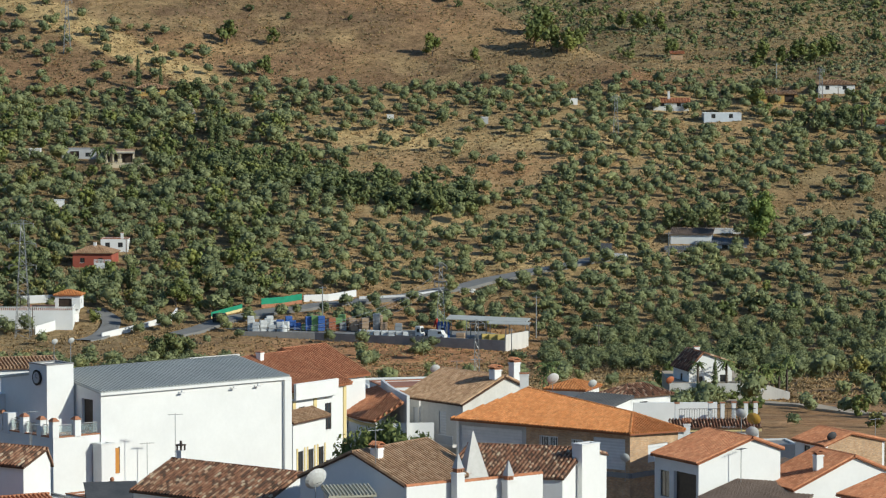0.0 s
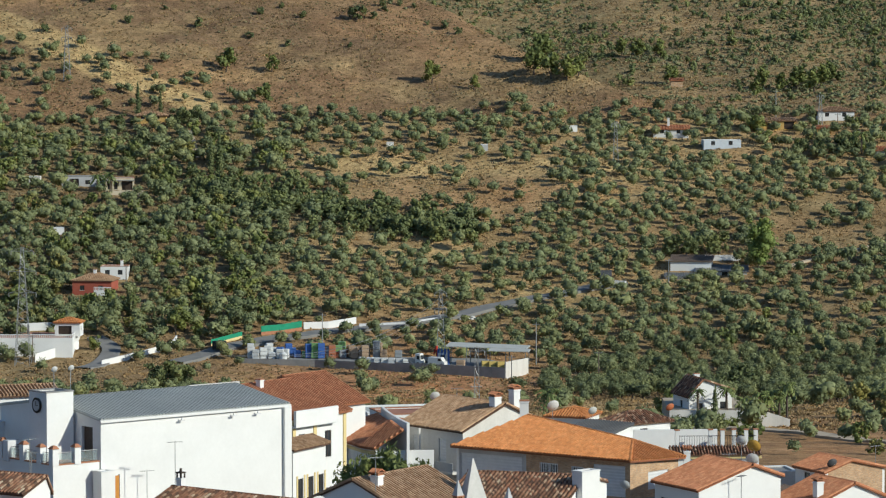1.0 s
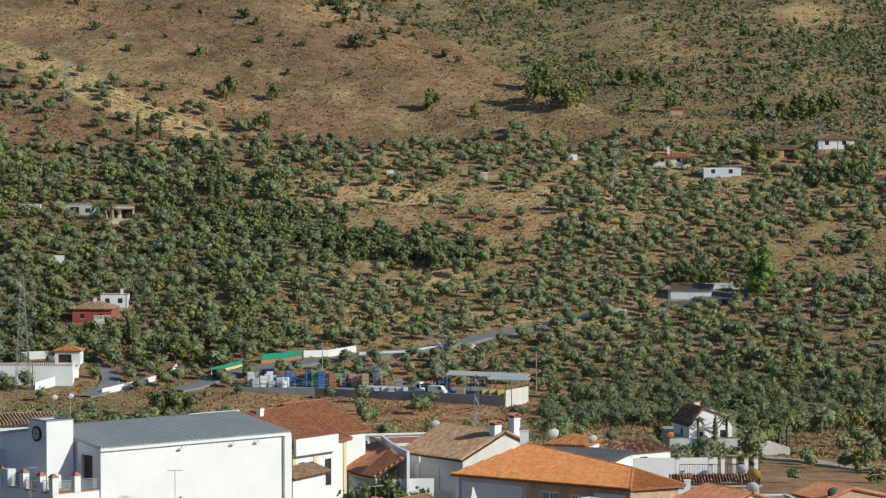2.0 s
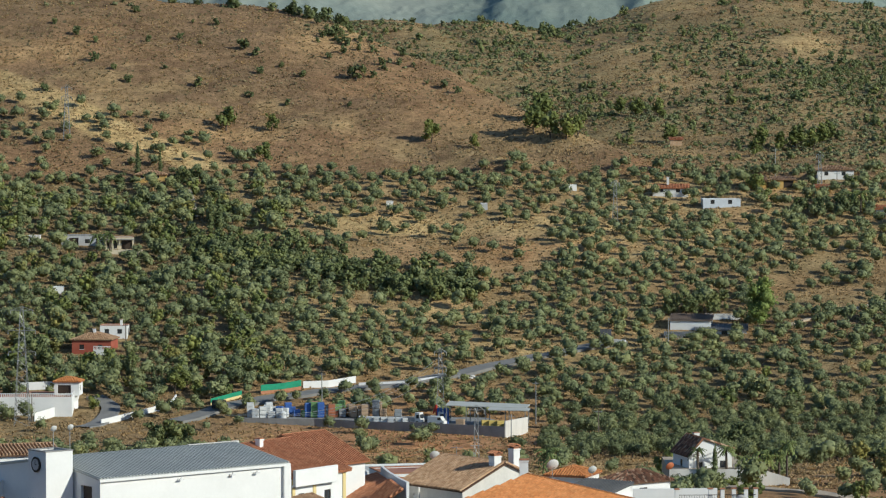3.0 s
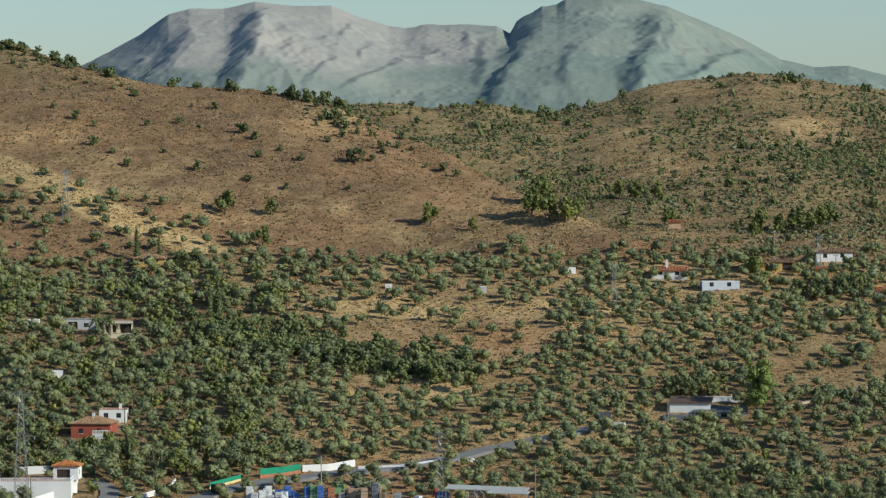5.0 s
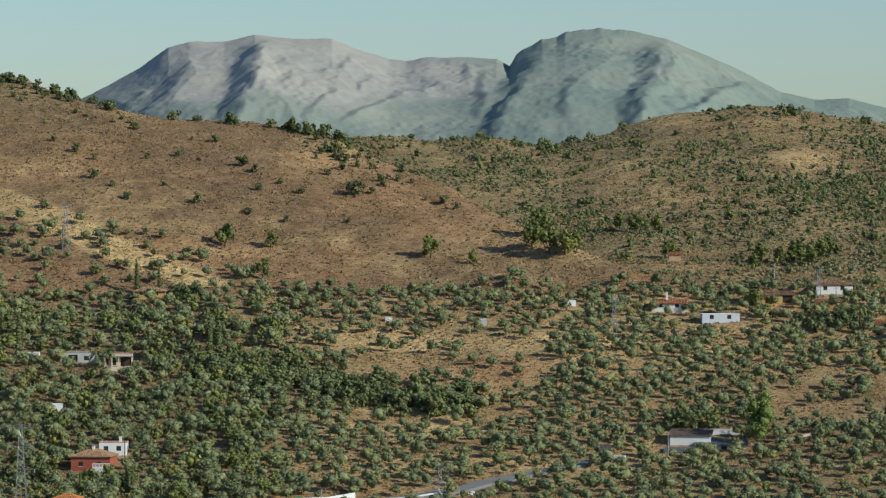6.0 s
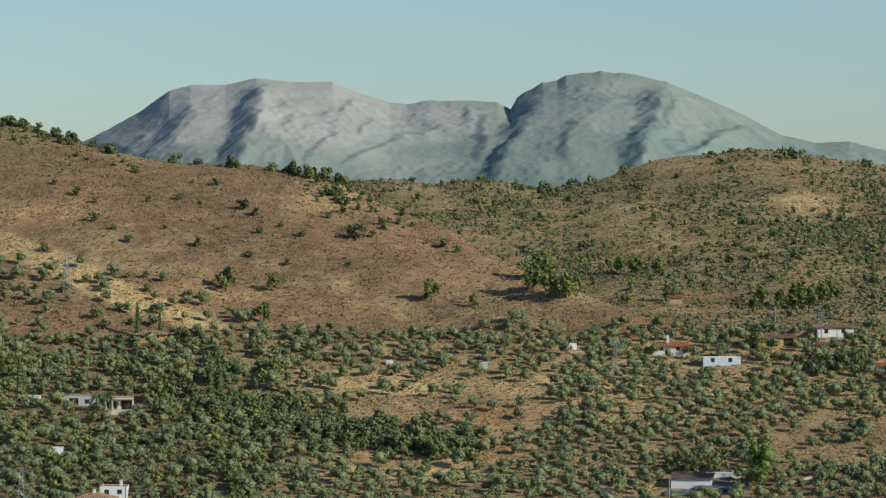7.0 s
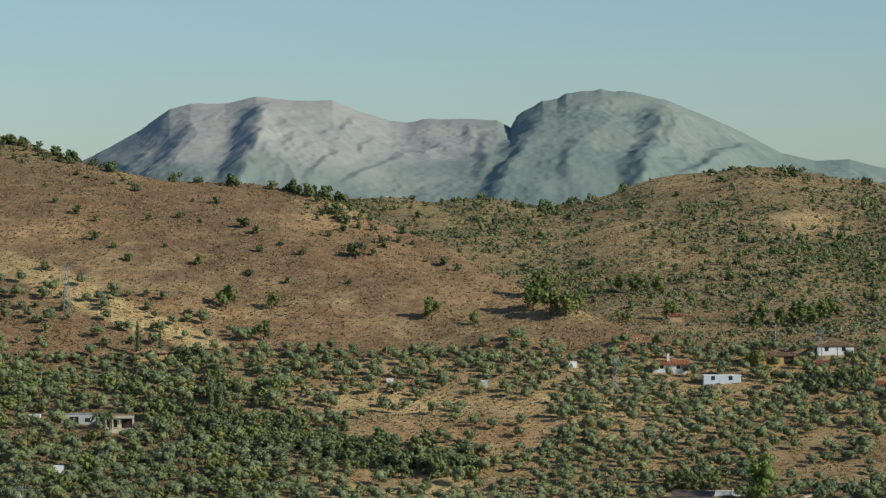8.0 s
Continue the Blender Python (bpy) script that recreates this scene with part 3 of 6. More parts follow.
def wall_mesh(L, H, th, holes):
    """A wall of thickness th with openings (x0, z0, x1, z1) that go through."""
    xs = sorted({0.0, L, *[h[0] for h in holes], *[h[2] for h in holes]})
    zs = sorted({0.0, H, *[h[1] for h in holes], *[h[3] for h in holes]})
    bm = bmesh.new()

    def quad(*p):
        bm.faces.new([bm.verts.new(v) for v in p])
    for x0, x1 in zip(xs, xs[1:]):
        for z0, z1 in zip(zs, zs[1:]):
            cx, cz = (x0 + x1) / 2, (z0 + z1) / 2
            if any(h[0] < cx < h[2] and h[1] < cz < h[3] for h in holes):
                continue
            quad((x0, 0, z0), (x1, 0, z0), (x1, 0, z1), (x0, 0, z1))
            quad((x0, th, z0), (x0, th, z1), (x1, th, z1), (x1, th, z0))
    for x0, z0, x1, z1 in [(0.0, 0.0, L, H)] + [h[:4] for h in holes]:
        quad((x0, 0, z0), (x0, 0, z1), (x0, th, z1), (x0, th, z0))
        quad((x1, 0, z0), (x1, th, z0), (x1, th, z1), (x1, 0, z1))
        quad((x0, 0, z1), (x1, 0, z1), (x1, th, z1), (x0, th, z1))
        quad((x0, 0, z0), (x0, th, z0), (x1, th, z0), (x1, 0, z0))
    return bm


def ring(x0, z0, x1, z1, w, y0, y1):
    return [(x0, y0, z0, x0 + w, y1, z1), (x1 - w, y0, z0, x1, y1, z1), (x0 + w, y0, z0, x1 - w, y1, z0 + w), (x0 + w, y0, z1 - w, x1 - w, y1, z1)]


def fill_opening(wall, x0, z0, x1, z1, what):
    """What stands in an opening, as parts of the wall."""
    if what == "void":
        # dark sheet closes the opening; the unlit inside is put into its colour
        return part("doorway_back", box((x0, 0.3, z0, x1, 0.34, z1)), M_DARKWOOD, wall)
    if what == "shutter":
        n = max(4, int((z1 - z0) / 0.14))
        zig = [(0.1 + 0.02 * (i % 2), z0 + (z1 - z0) * i / n) for i in range(n + 1)] + [(0.15, z1), (0.15, z0)]
        bm = bmesh.new()
        ra, rb = [[bm.verts.new((x, y, z)) for y, z in zig] for x in (x0, x1)]
        bm.faces.new(ra)
        bm.faces.new(rb[::-1])
        for i in range(len(zig)):
            j = (i + 1) % len(zig)
            bm.faces.new((ra[i], ra[j], rb[j], rb[i]))
        return part("roller_shutter", bm, M_ALU, wall, "pale closed roller shutter")
    if what == "door":
        d = part("door", box((x0, 0.1, z0, x1, 0.16, z1)), M_DARKWOOD, wall, "dark wooden door")
        return d
    if what == "orange":
        return part("door", box((x0, 0.06, z0, x1, 0.12, z1), *ring(x0, z0, x1, z1, 0.09, 0.03, 0.06)), M_DOOR, wall, "orange-stained wooden door")
    w = part("window", box(*ring(x0, z0, x1, z1, 0.07, 0.08, 0.15), ((x0 + x1) / 2 - 0.03, 0.09, z0 + 0.07, (x0 + x1) / 2 + 0.03, 0.14, z1 - 0.07)), M_WHITE if what == "white" else M_DARKWOOD, wall)
    part("pane", box((x0 + 0.05, 0.115, z0 + 0.05, x1 - 0.05, 0.125, z1 - 0.05)), M_GLASS, w)
    part("sill", box((x0 - 0.08, -0.07, z0 - 0.07, x1 + 0.08, 0.1, z0 - 0.004)), M_WHITE, w)
    if what == "white":
        n = max(2, int((x1 - x0) / 0.2))
        part("grille", box(*[(x0 + (x1 - x0) * i / n - 0.02, -0.05, z0, x0 + (x1 - x0) * i / n + 0.02, -0.02, z1) for i in range(n + 1)],
                           *[(x0, -0.045, z0 + (z1 - z0) * k, x1, -0.025, z0 + (z1 - z0) * k + 0.04) for k in (0.02, 0.5, 0.95)]), M_WHITE, w, "white window grille")
    return w


def prism(pts, th):
    """A flat shape (x, z) made th thick towards y."""
    bm = bmesh.new()
    a = [bm.verts.new((x, 0, z)) for x, z in pts]
    b = [bm.verts.new((x, th, z)) for x, z in pts]
    bm.faces.new(a)
    bm.faces.new(b[::-1])
    for i in range(len(pts)):
        j = (i + 1) % len(pts)
        bm.faces.new((a[i], b[i], b[j], a[j]))
    bmesh.ops.recalc_face_normals(bm, faces=bm.faces[:])
    return bm


def chimney(parent, x, y, z, h, w=0.6, cap="tile"):
    """A white chimney; cap: tile (small gable of tiles), cone (white spike), pots or plain."""
    c = part("chimney", box((x - w / 2, y - w / 2, z - 1.2, x + w / 2, y + w / 2, z + h), (x - w / 2 - 0.06, y - w / 2 - 0.06, z + h - 0.16, x + w / 2 + 0.06, y + w / 2 + 0.06, z + h - 0.04)), M_WHITE, parent)
    t = z + h
    if cap == "cone":
        part("smoke_slots", box(*[(x + sx * w * 0.3 - 0.06, y + sy * w * 0.3 - 0.06, t, x + sx * w * 0.3 + 0.06, y + sy * w * 0.3 + 0.06, t + 0.25) for sx in (-1, 0, 1) for sy in (-1, 0, 1)], (x - w / 2, y - w / 2, t + 0.25, x + w / 2, y + w / 2, t + 0.33)), M_BRICK_EDGE, c, "brick smoke slots")
        bm = bmesh.new()
        bmesh.ops.create_cone(bm, cap_ends=True, segments=4, radius1=w * 0.62, radius2=0.03, depth=w * 1.6, matrix=pose(x, y, t + 0.33 + w * 0.8, 0, 0, 45))
        part("spike", bm, M_GREY, c, "grey cement pyramid cap")
    elif cap == "tile":
        for sx in (-1, 1):
            part("smoke_post", box((x + sx * w * 0.38 - 0.07, y - w * 0.45, t, x + sx * w * 0.38 + 0.07, y + w * 0.45, t + 0.22)), M_BRICK_EDGE, c)
        o = w / 2 + 0.12
        for s in (-1, 1):
            poly = [(x - o, y + s * o, t + 0.2), (x + o, y + s * o, t + 0.2), (x + o, y, t + 0.45), (x - o, y, t + 0.45)]
            part("cap_tiles", tile_field(poly, 0.2, 0.35), M_TILE_RED, c)
        part("cap_slab", box((x - o, y - o, t + 0.18, x + o, y + o, t + 0.23)), M_BRICK_EDGE, c)
    elif cap == "pots":
        bm = box((x - w / 2 - 0.04, y - w / 2 - 0.04, t + 0.4, x + w / 2 + 0.04, y + w / 2 + 0.04, t + 0.5))
        for sx in (-1, 1):
            for sy in (-1, 1):
                tube(bm, (x + sx * w * 0.4, y + sy * w * 0.4, t), (x + sx * w * 0.4, y + sy * w * 0.4, t + 0.4), 0.08)
        bmesh.ops.create_cone(bm, cap_ends=True, segments=8, radius1=0.12, radius2=0.1, depth=0.3, matrix=pose(x, y, t + 0.65))
        part("chimney_cap", bm, M_DARKWOOD, c, "sooty open cap on four posts")
    else:
        part("chimney_cap", box((x - w / 2 - 0.05, y - w / 2 - 0.05, t + 0.003, x + w / 2 + 0.05, y + w / 2 + 0.05, t + 0.09)), M_BRICK_EDGE, c)
    return c


def house(label, x, y, ang, w, l, zb, ze, roof="gable_x", pitch=18.0, over=0.35, wall=M_WHITE, tile=M_TILE_OLD, front=(), right=(), left=(), back=(), tw=0.36, tl=0.42, name="house", trim=None, th=0.3, walls=None, ridge=None, rear=0.0, ribs=True):
    """A house whose front left corner is (x, y); its front runs w along ang, and it is l deep."""
    h = thing(name, pose(x, y, zb, 0, 0, ang), label, "house" if name == "house" else name.replace("_", " "))
    H = ze - zb
    m4 = walls or (wall,) * 4
    sides = (("front", w, pose(0, 0, 0), front, m4[0]), ("right", l - 2 * th, pose(w, th, 0, 0, 0, 90), right, m4[1]),
             ("back", w, pose(w, l, 0, 0, 0, 180), back, m4[2]), ("left", l - 2 * th, pose(0, l - th, 0, 0, 0, 270), left, m4[3]))
    for _, L, at, holes, wm in sides:
        p = part("wall", wall_mesh(L, H, th, [o[:4] for o in holes]), wm, h, at=at)
        for o in holes:
            fill_opening(p, *o)
    part("floor_slab", box((th, th, 0.2, w - th, l - th, 0.4)), M_CONCRETE, h)
    if roof != "flat":
        part("ceiling_slab", box((th, th, H - 0.25, w - th, l - th, H - 0.1)), M_CONCRETE, h)
    o, k = over, math.tan(radians(pitch))
    if roof == "gable_x":
        yr, rise = ridge or (l / 2, k * l / 2)
        hr = H + rear
        top, kf, kb = H + rise, rise / yr, (rise - rear) / (l - yr)
        roof_plane(h, [(-o, -o, H - kf * o), (w + o, -o, H - kf * o), (w + o, yr, top), (-o, yr, top)], tile, tw, tl)
        roof_plane(h, [(w + o, l + o, hr - kb * o), (-o, l + o, hr - kb * o), (-o, yr, top), (w + o, yr, top)], tile, tw, tl)
        for px in (0, w - th):
            part("gable", prism([(0, 0), (l, 0), (l, max(rear - 0.16, 0.001)), (yr, rise - 0.16)], th), m4[1 if px else 3], h, at=pose(px + th, 0, H, 0, 0, 90))
        if ribs:
            ridge_row(h, (-o, yr, top + 0.06), (w + o, yr, top + 0.06), tile)
    elif roof == "gable_y":
        top = H + k * w / 2
        e = H - k * o
        roof_plane(h, [(-o, l + o, e), (-o, -o, e), (w / 2, -o, top), (w / 2, l + o, top)], tile, tw, tl)
        roof_plane(h, [(w + o, -o, e), (w + o, l + o, e), (w / 2, l + o, top), (w / 2, -o, top)], tile, tw, tl)
        for py in (0, l - th):
            part("gable", prism([(0, 0), (w, 0), (w / 2, k * w / 2 - 0.16)], th), m4[0], h, at=pose(0, py, H))
        ridge_row(h, (w / 2, -o, top + 0.06), (w / 2, l + o, top + 0.06), tile)
    elif roof == "hip":
        s = min(w, l) / 2
        top, e = H + k * s, H - k * o
        a, b = ((s, l / 2), (w - s, l / 2)) if w >= l else ((w / 2, s), (w / 2, l - s))
        A, B = (a[0], a[1], top), (b[0], b[1], top)
        c = [(-o, -o, e), (w + o, -o, e), (w + o, l + o, e), (-o, l + o, e)]
        if w >= l:
            planes = ([c[0], c[1], B, A], [c[1], c[2], B], [c[2], c[3], A, B], [c[3], c[0], A])
            hips = ((c[0], A), (c[3], A), (c[1], B), (c[2], B))
        else:
            planes = ([c[0], c[1], A], [c[1], c[2], B, A], [c[2], c[3], B], [c[3], c[0], A, B])
            hips = ((c[0], A), (c[1], A), (c[2], B), (c[3], B))
        for p in planes:
            roof_plane(h, p, tile, tw, tl)
        for p, q in hips + (((A, B),) if (Vector(A) - Vector(B)).length > 0.1 else ()):
            ridge_row(h, Vector(p) + Vector((0, 0, 0.08)), Vector(q) + Vector((0, 0, 0.08)), tile)
    elif roof == "mono":
        roof_plane(h, [(-o, -o, H - k * o), (w + o, -o, H - k * o), (w + o, l + o, H + k * (l + o)), (-o, l + o, H + k * (l + o))], tile, tw, tl)
        for px in (0, w - th):
            part("gable", prism([(0, 0), (l, 0), (l, k * l - 0.16)], th), m4[1], h, at=pose(px + th, 0, H, 0, 0, 90))
        part("gable", box((0, l - th, H, w, l, H + k * (l - th) - 0.16)), wall, h)
    elif roof == "mono_side":
        roof_plane(h, [(-o, l + o, H - k * o), (-o, -o, H - k * o), (w + o, -o, H + k * (w + o)), (w + o, l + o, H + k * (w + o))], tile, tw, tl)
        for py in (0, l - th):
            part("gable", prism([(0, 0), (w, 0), (w, k * w - 0.16)], th), m4[0], h, at=pose(0, py, H))
        part("gable", box((w - th, 0, H, w, l, H + k * (w - th) - 0.16)), m4[1], h)
    elif roof == "flat":
        part("roof", box((th, th, H - 0.3, w - th, l - th, H - 0.08)), tile, h)
        part("coping", box((-0.05, -0.05, H + 0.004, w + 0.05, th + 0.03, H + 0.1), (-0.05, l - th - 0.03, H + 0.004, w + 0.05, l + 0.05, H + 0.1),
                           (-0.05, th + 0.03, H + 0.004, th, l - th - 0.03, H + 0.1), (w - th, th + 0.03, H + 0.004, w + 0.05, l - th - 0.03, H + 0.1)), M_WHITE if trim is None else trim, h)
    if trim and roof != "flat":
        part("cornice", box((-0.12, -0.12, H - 0.35, w + 0.12, -0.004, H - 0.08), (w + 0.004, -0.12, H - 0.35, w + 0.12, l + 0.12, H - 0.08), (-0.12, -0.004, H - 0.35, -0.004, l + 0.12, H - 0.08)), trim, h)
    return h


def ridge_tiles(a, b, r=0.13):
    """A row of half-round tiles from a to b."""
    a, b = Vector(a), Vector(b)
    n = max(1, int((b - a).length / 0.45))
    bm = bmesh.new()
    for i in range(n):
        p, q = a.lerp(b, i / n), a.lerp(b, (i + 1.06) / n)
        tube(bm, p, q, r * 1.05, r * 0.92, 6)
    return bm


def ridge_row(parent, a, b, mat):
    r = part("ridge", ridge_tiles(a, b), mat, parent)
    r["kind"] = "stuff"


# the white hall with its clock tower and terrace
hall = house("long white hall with a grey ribbed metal roof", -31.0, 325.0, 39.5, 21.2, 16.8, 50.0, 63.0, "gable_x", 8.2, 0.12, ribs=False, tile=M_METALROOF, tw=0.36, tl=9.0,
             left=((13.4, 9.2, 15.2, 12.2, "void"),), name="hall")
part("gutter", box((-0.2, -0.3, 12.72, 21.4, -0.14, 12.95)), M_WHITE, hall)
part("pilaster", box((20.6, -0.35, 0, 21.4, -0.004, 12.7)), M_WHITE, hall)
for lx in (8.5, 14.4, 17.2):
    part("floodlight", box((lx, -0.45, 12.3, lx + 0.5, -0.3, 12.4), (lx + 0.2, -0.4, 12.4, lx + 0.28, -0.3, 12.6)), M_ALU, hall)
tower = house("white square clock tower beside the hall", -36.0, 326.1, 39.5, 2.9, 2.9, 52.0, 65.3, "flat", tile=M_CONCRETE, name="clock_tower", trim=M_CONCRETE)
bm = bmesh.new()
bmesh.ops.create_cone(bm, cap_ends=True, segments=28, radius1=0.72, radius2=0.68, depth=0.14, matrix=pose(-0.08, 1.5, 12.1, 0, 90, 0))
clock = part("clock", bm, M_IRON, tower, "round black clock with a pale dial")
bm = bmesh.new()
bmesh.ops.create_cone(bm, cap_ends=True, segments=28, radius1=0.52, radius2=0.52, depth=0.03, matrix=pose(-0.17, 1.5, 12.1, 0, 90, 0))
part("dial", bm, M_GREY, clock)
part("clock_pointer", box((-0.22, 1.47, 12.1, -0.2, 1.53, 12.5), (-0.22, 1.2, 12.07, -0.2, 1.5, 12.13)), M_IRON, clock)
terrace = house("white terrace block with parapet posts", -35.0, 321.8, 39.5, 5.0, 10.0, 48.0, 59.2, "flat", tile=M_TERRACE, name="terrace", trim=M_BRICK_EDGE, left=((1.6, 8.3, 2.9, 8.9, "dark"),))
posts = ((0.25, 0.25), (2.6, 0.2), (0.2, 2.2), (0.2, 5.0), (0.2, 8.6))
for px, py in posts:
    post = part("post", box((px - 0.32, py - 0.32, 11.2, px + 0.32, py + 0.32, 12.7)), M_WHITE, terrace)
    bm = bmesh.new()
    bmesh.ops.create_cone(bm, cap_ends=True, segments=4, radius1=0.56, radius2=0.2, depth=0.3, matrix=pose(px, py, 12.86, 0, 0, 45))
    part("post_cap", bm, M_BRICK_EDGE, post, "brown tile cap")
M_CLEAR, tcl, bcl = material("railing_glass", 0.05)
bcl.inputs["Transmission Weight"].default_value = 0.85
bcl.inputs["Base Color"].default_value = (0.75, 0.85, 0.85, 1)
for x0, y0, x1, y1 in ((0.6, 0.22, 2.25, 0.22), (2.95, 0.22, 4.9, 0.22), (0.22, 0.6, 0.22, 1.85), (0.22, 2.55, 0.22, 4.65), (0.22, 5.35, 0.22, 8.25)):
    bm = bmesh.new()
    tube(bm, (x0, y0, 12.3), (x1, y1, 12.3), 0.035)
    rail = part("rail", bm, M_STEEL, terrace, "thin steel handrail")
    q = 0.012
    part("glass_panel", box((min(x0, x1) - (q if x0 == x1 else 0), min(y0, y1) - (q if y0 == y1 else 0), 11.35, max(x0, x1) + (q if x0 == x1 else 0), max(y0, y1) + (q if y0 == y1 else 0), 12.2)), M_CLEAR, rail)
ac = thing("air_conditioner", pose(-39.7, 327.2, 58.95, 0, 0, 39.5), "pale air conditioning unit on the terrace", "air conditioner")
part("casing", box((0, 0, 0, 1.3, 0.9, 1.9), bevel=0.04), M_ALU, ac)
part("louvre", box(*[(0.75, -0.04, 0.3 + 0.14 * i, 1.25, -0.004, 0.36 + 0.14 * i) for i in range(9)]), M_IRON, ac)

annex = house("white annex with ochre trim and red tiled roof", -14.5, 345.0, 53, 8.4, 14.6, 46.0, 61.0, "gable_x", 19, 0.4, tile=M_TILE_RED, trim=M_YELLOWTRIM, ridge=(7.3, 2.5),
              front=((1.0, 10.6, 2.0, 13.2, "dark"), (5.0, 10.6, 6.0, 13.2, "dark"), (1.0, 4.8, 2.0, 7.2, "dark"), (5.0, 4.8, 6.0, 7.6, "dark")))
for px in (0.0, 3.2, 7.8):
    part("pilaster", box((px, -0.1, 0.0, px + 0.45, -0.004, 14.6)), M_YELLOWTRIM, annex, "ochre painted pilaster")
annex_wing = house("white wing with ochre cornice and red tiled roof", -12.0, 372.0, 50, 6.0, 10.0, 44.0, 59.2, "gable_x", 18, 0.4, tile=M_TILE_RED, trim=M_YELLOWTRIM, ridge=(6.0, 2.6))
part("fascia", box((-0.3, -0.75, 14.0, 6.2, -0.45, 15.6), (-0.3, -0.45, 13.9, 6.2, -0.13, 14.1)), M_WHITE, annex, "white raised fascia wall")
chimney(annex, 2.6, 6.2, 17.0, 1.0, 0.55, "plain")
low_wing = house("low white wing with ochre window surrounds", -14.2, 339.2, 63, 6.4, 1.4, 46.0, 58.6, "mono", 18, 0.35, tile=M_TILE_BROWN,
                 front=((1.0, 6.4, 2.0, 9.6, "dark"), (3.0, 6.4, 4.0, 9.6, "dark"), (5.0, 6.4, 6.0, 9.6, "dark")))
for px in (0.65, 2.1, 2.65, 4.1, 4.65, 6.1):
    part("surround", box((px, -0.06, 6.2, px + 0.25, -0.004, 9.9)), M_YELLOWTRIM, low_wing, "ochre window surround")
for px in (0.8, 2.8, 4.8):
    part("balcony_rail", box(*[(px + 0.14 * i, -0.5, 6.1, px + 0.14 * i + 0.03, -0.47, 7.1) for i in range(10)], (px, -0.52, 7.1, px + 1.32, -0.45, 7.15), (px, -0.52, 6.0, px + 1.32, -0.004, 6.1)), M_IRON, low_wing, "black iron balcony")

curved = thing("house", pose(0, 0, 42.0), "white house with a rounded front and red tiled roof", "house")
EAVE = [(-11.8, 385.5), (-11.5, 381.0), (-10.9, 376.6), (-9.9, 372.6), (-8.6, 369.2), (-7.0, 367.0)]
CROWN = [(-6.9, 382.0), (-6.5, 379.0), (-6.0, 376.0), (-5.4, 373.0), (-4.8, 370.0), (-4.0, 366.8)]
for i in range(5):
    (ax, ay), (bx, by), (cx, cy), (ex, ey) = EAVE[i], EAVE[i + 1], CROWN[i + 1], CROWN[i]
    roof_plane(curved, [(ax, ay, 13.2), (bx, by, 13.2), (cx, cy, 15.2), (ex, ey, 15.2)], M_TILE_RED)
    L, a = math.hypot(bx - ax, by - ay), math.degrees(math.atan2(by - ay, bx - ax))
    inset = pose(0.3, 0.3, 0) @ pose(ax, ay, 0, 0, 0, a)
    holes = [(L / 2 - 0.5, z, L / 2 + 0.5, z + 2.2, "dark") for z in (5.6, 9.6)]
    p = part("wall", wall_mesh(L, 13.0, 0.3, [o[:4] for o in holes]), M_WHITE, curved, at=inset)
    for o in holes:
        fill_opening(p, *o)
    part("cornice", box((0, -0.16, 12.55, L, -0.004, 12.85)), M_YELLOWTRIM, curved, "ochre painted cornice", at=inset)
    part("parapet", box((0, 0, 11.0, math.hypot(cx - ex, cy - ey), 0.3, 15.9)), M_WHITE, curved, "white raised back wall", at=pose(ex + 0.3, ey, 0, 0, 0, math.degrees(math.atan2(cy - ey, cx - ex))))
part("wall", box((0, 0, 0, 6.0, 0.3, 13.0)), M_WHITE, curved, at=pose(-6.9, 367.2, 0, 0, 0, 5))
white2 = house("white two-storey house with weathered brown tile roof", -4.2, 374.6, -51, 9.9, 11.0, 44.0, 57.1, "gable_x", 17, 0.35, wall=M_WHITE_OLD, tile=M_TILE_BROWN, ridge=(5.6, 2.4),
               front=((1.8, 9.2, 3.0, 12.0, "shutter"), (6.0, 9.2, 7.2, 12.0, "shutter"), (6.4, 5.4, 7.4, 7.0, "dark")))
part("balcony", box((0.2, -1.2, 8.6, 9.7, -0.004, 8.85)), M_WHITE_OLD, white2)
part("balcony_rail", box((0.2, -1.2, 9.7, 9.7, -1.14, 9.76), (0.2, -1.19, 8.85, 9.7, -1.16, 9.7)), M_GREY, white2, "grey balcony screen")
part("column", box((0.25, -1.1, 8.85, 0.5, -0.85, 12.9)), M_WHITE_OLD, white2)
part("column", box((3.9, -1.1, 8.85, 4.1, -0.9, 12.9)), M_WHITE_OLD, white2)
chimney(white2, 9.2, 4.9, 14.2, 2.0, 0.9)
chimney(white2, 9.3, 7.4, 14.6, 2.2, 0.85)
small_red = house("small white house with orange tile roof", -9.5, 398.0, -51, 6.0, 6.0, 46.0, 53.9, "gable_x", 18, 0.25, tile=M_TILE_ORANGE, front=((1.0, 4.0, 1.8, 6.0, "dark"),))

# brick house on the bend of the street
brick = thing("house", pose(0, 0, 46.0), "brick and grey house with a bright orange tiled roof", "house")


def bent_wall(x0, y0, x1, y1, holes, mat, h):
    L, a = math.hypot(x1 - x0, y1 - y0), math.degrees(math.atan2(y1 - y0, x1 - x0))
    p = part("wall", wall_mesh(L, h, 0.3, [o[:4] for o in holes]), mat, brick, at=pose(x0, y0, 0, 0, 0, a))
    for o in holes:
        fill_opening(p, *o)
    return p


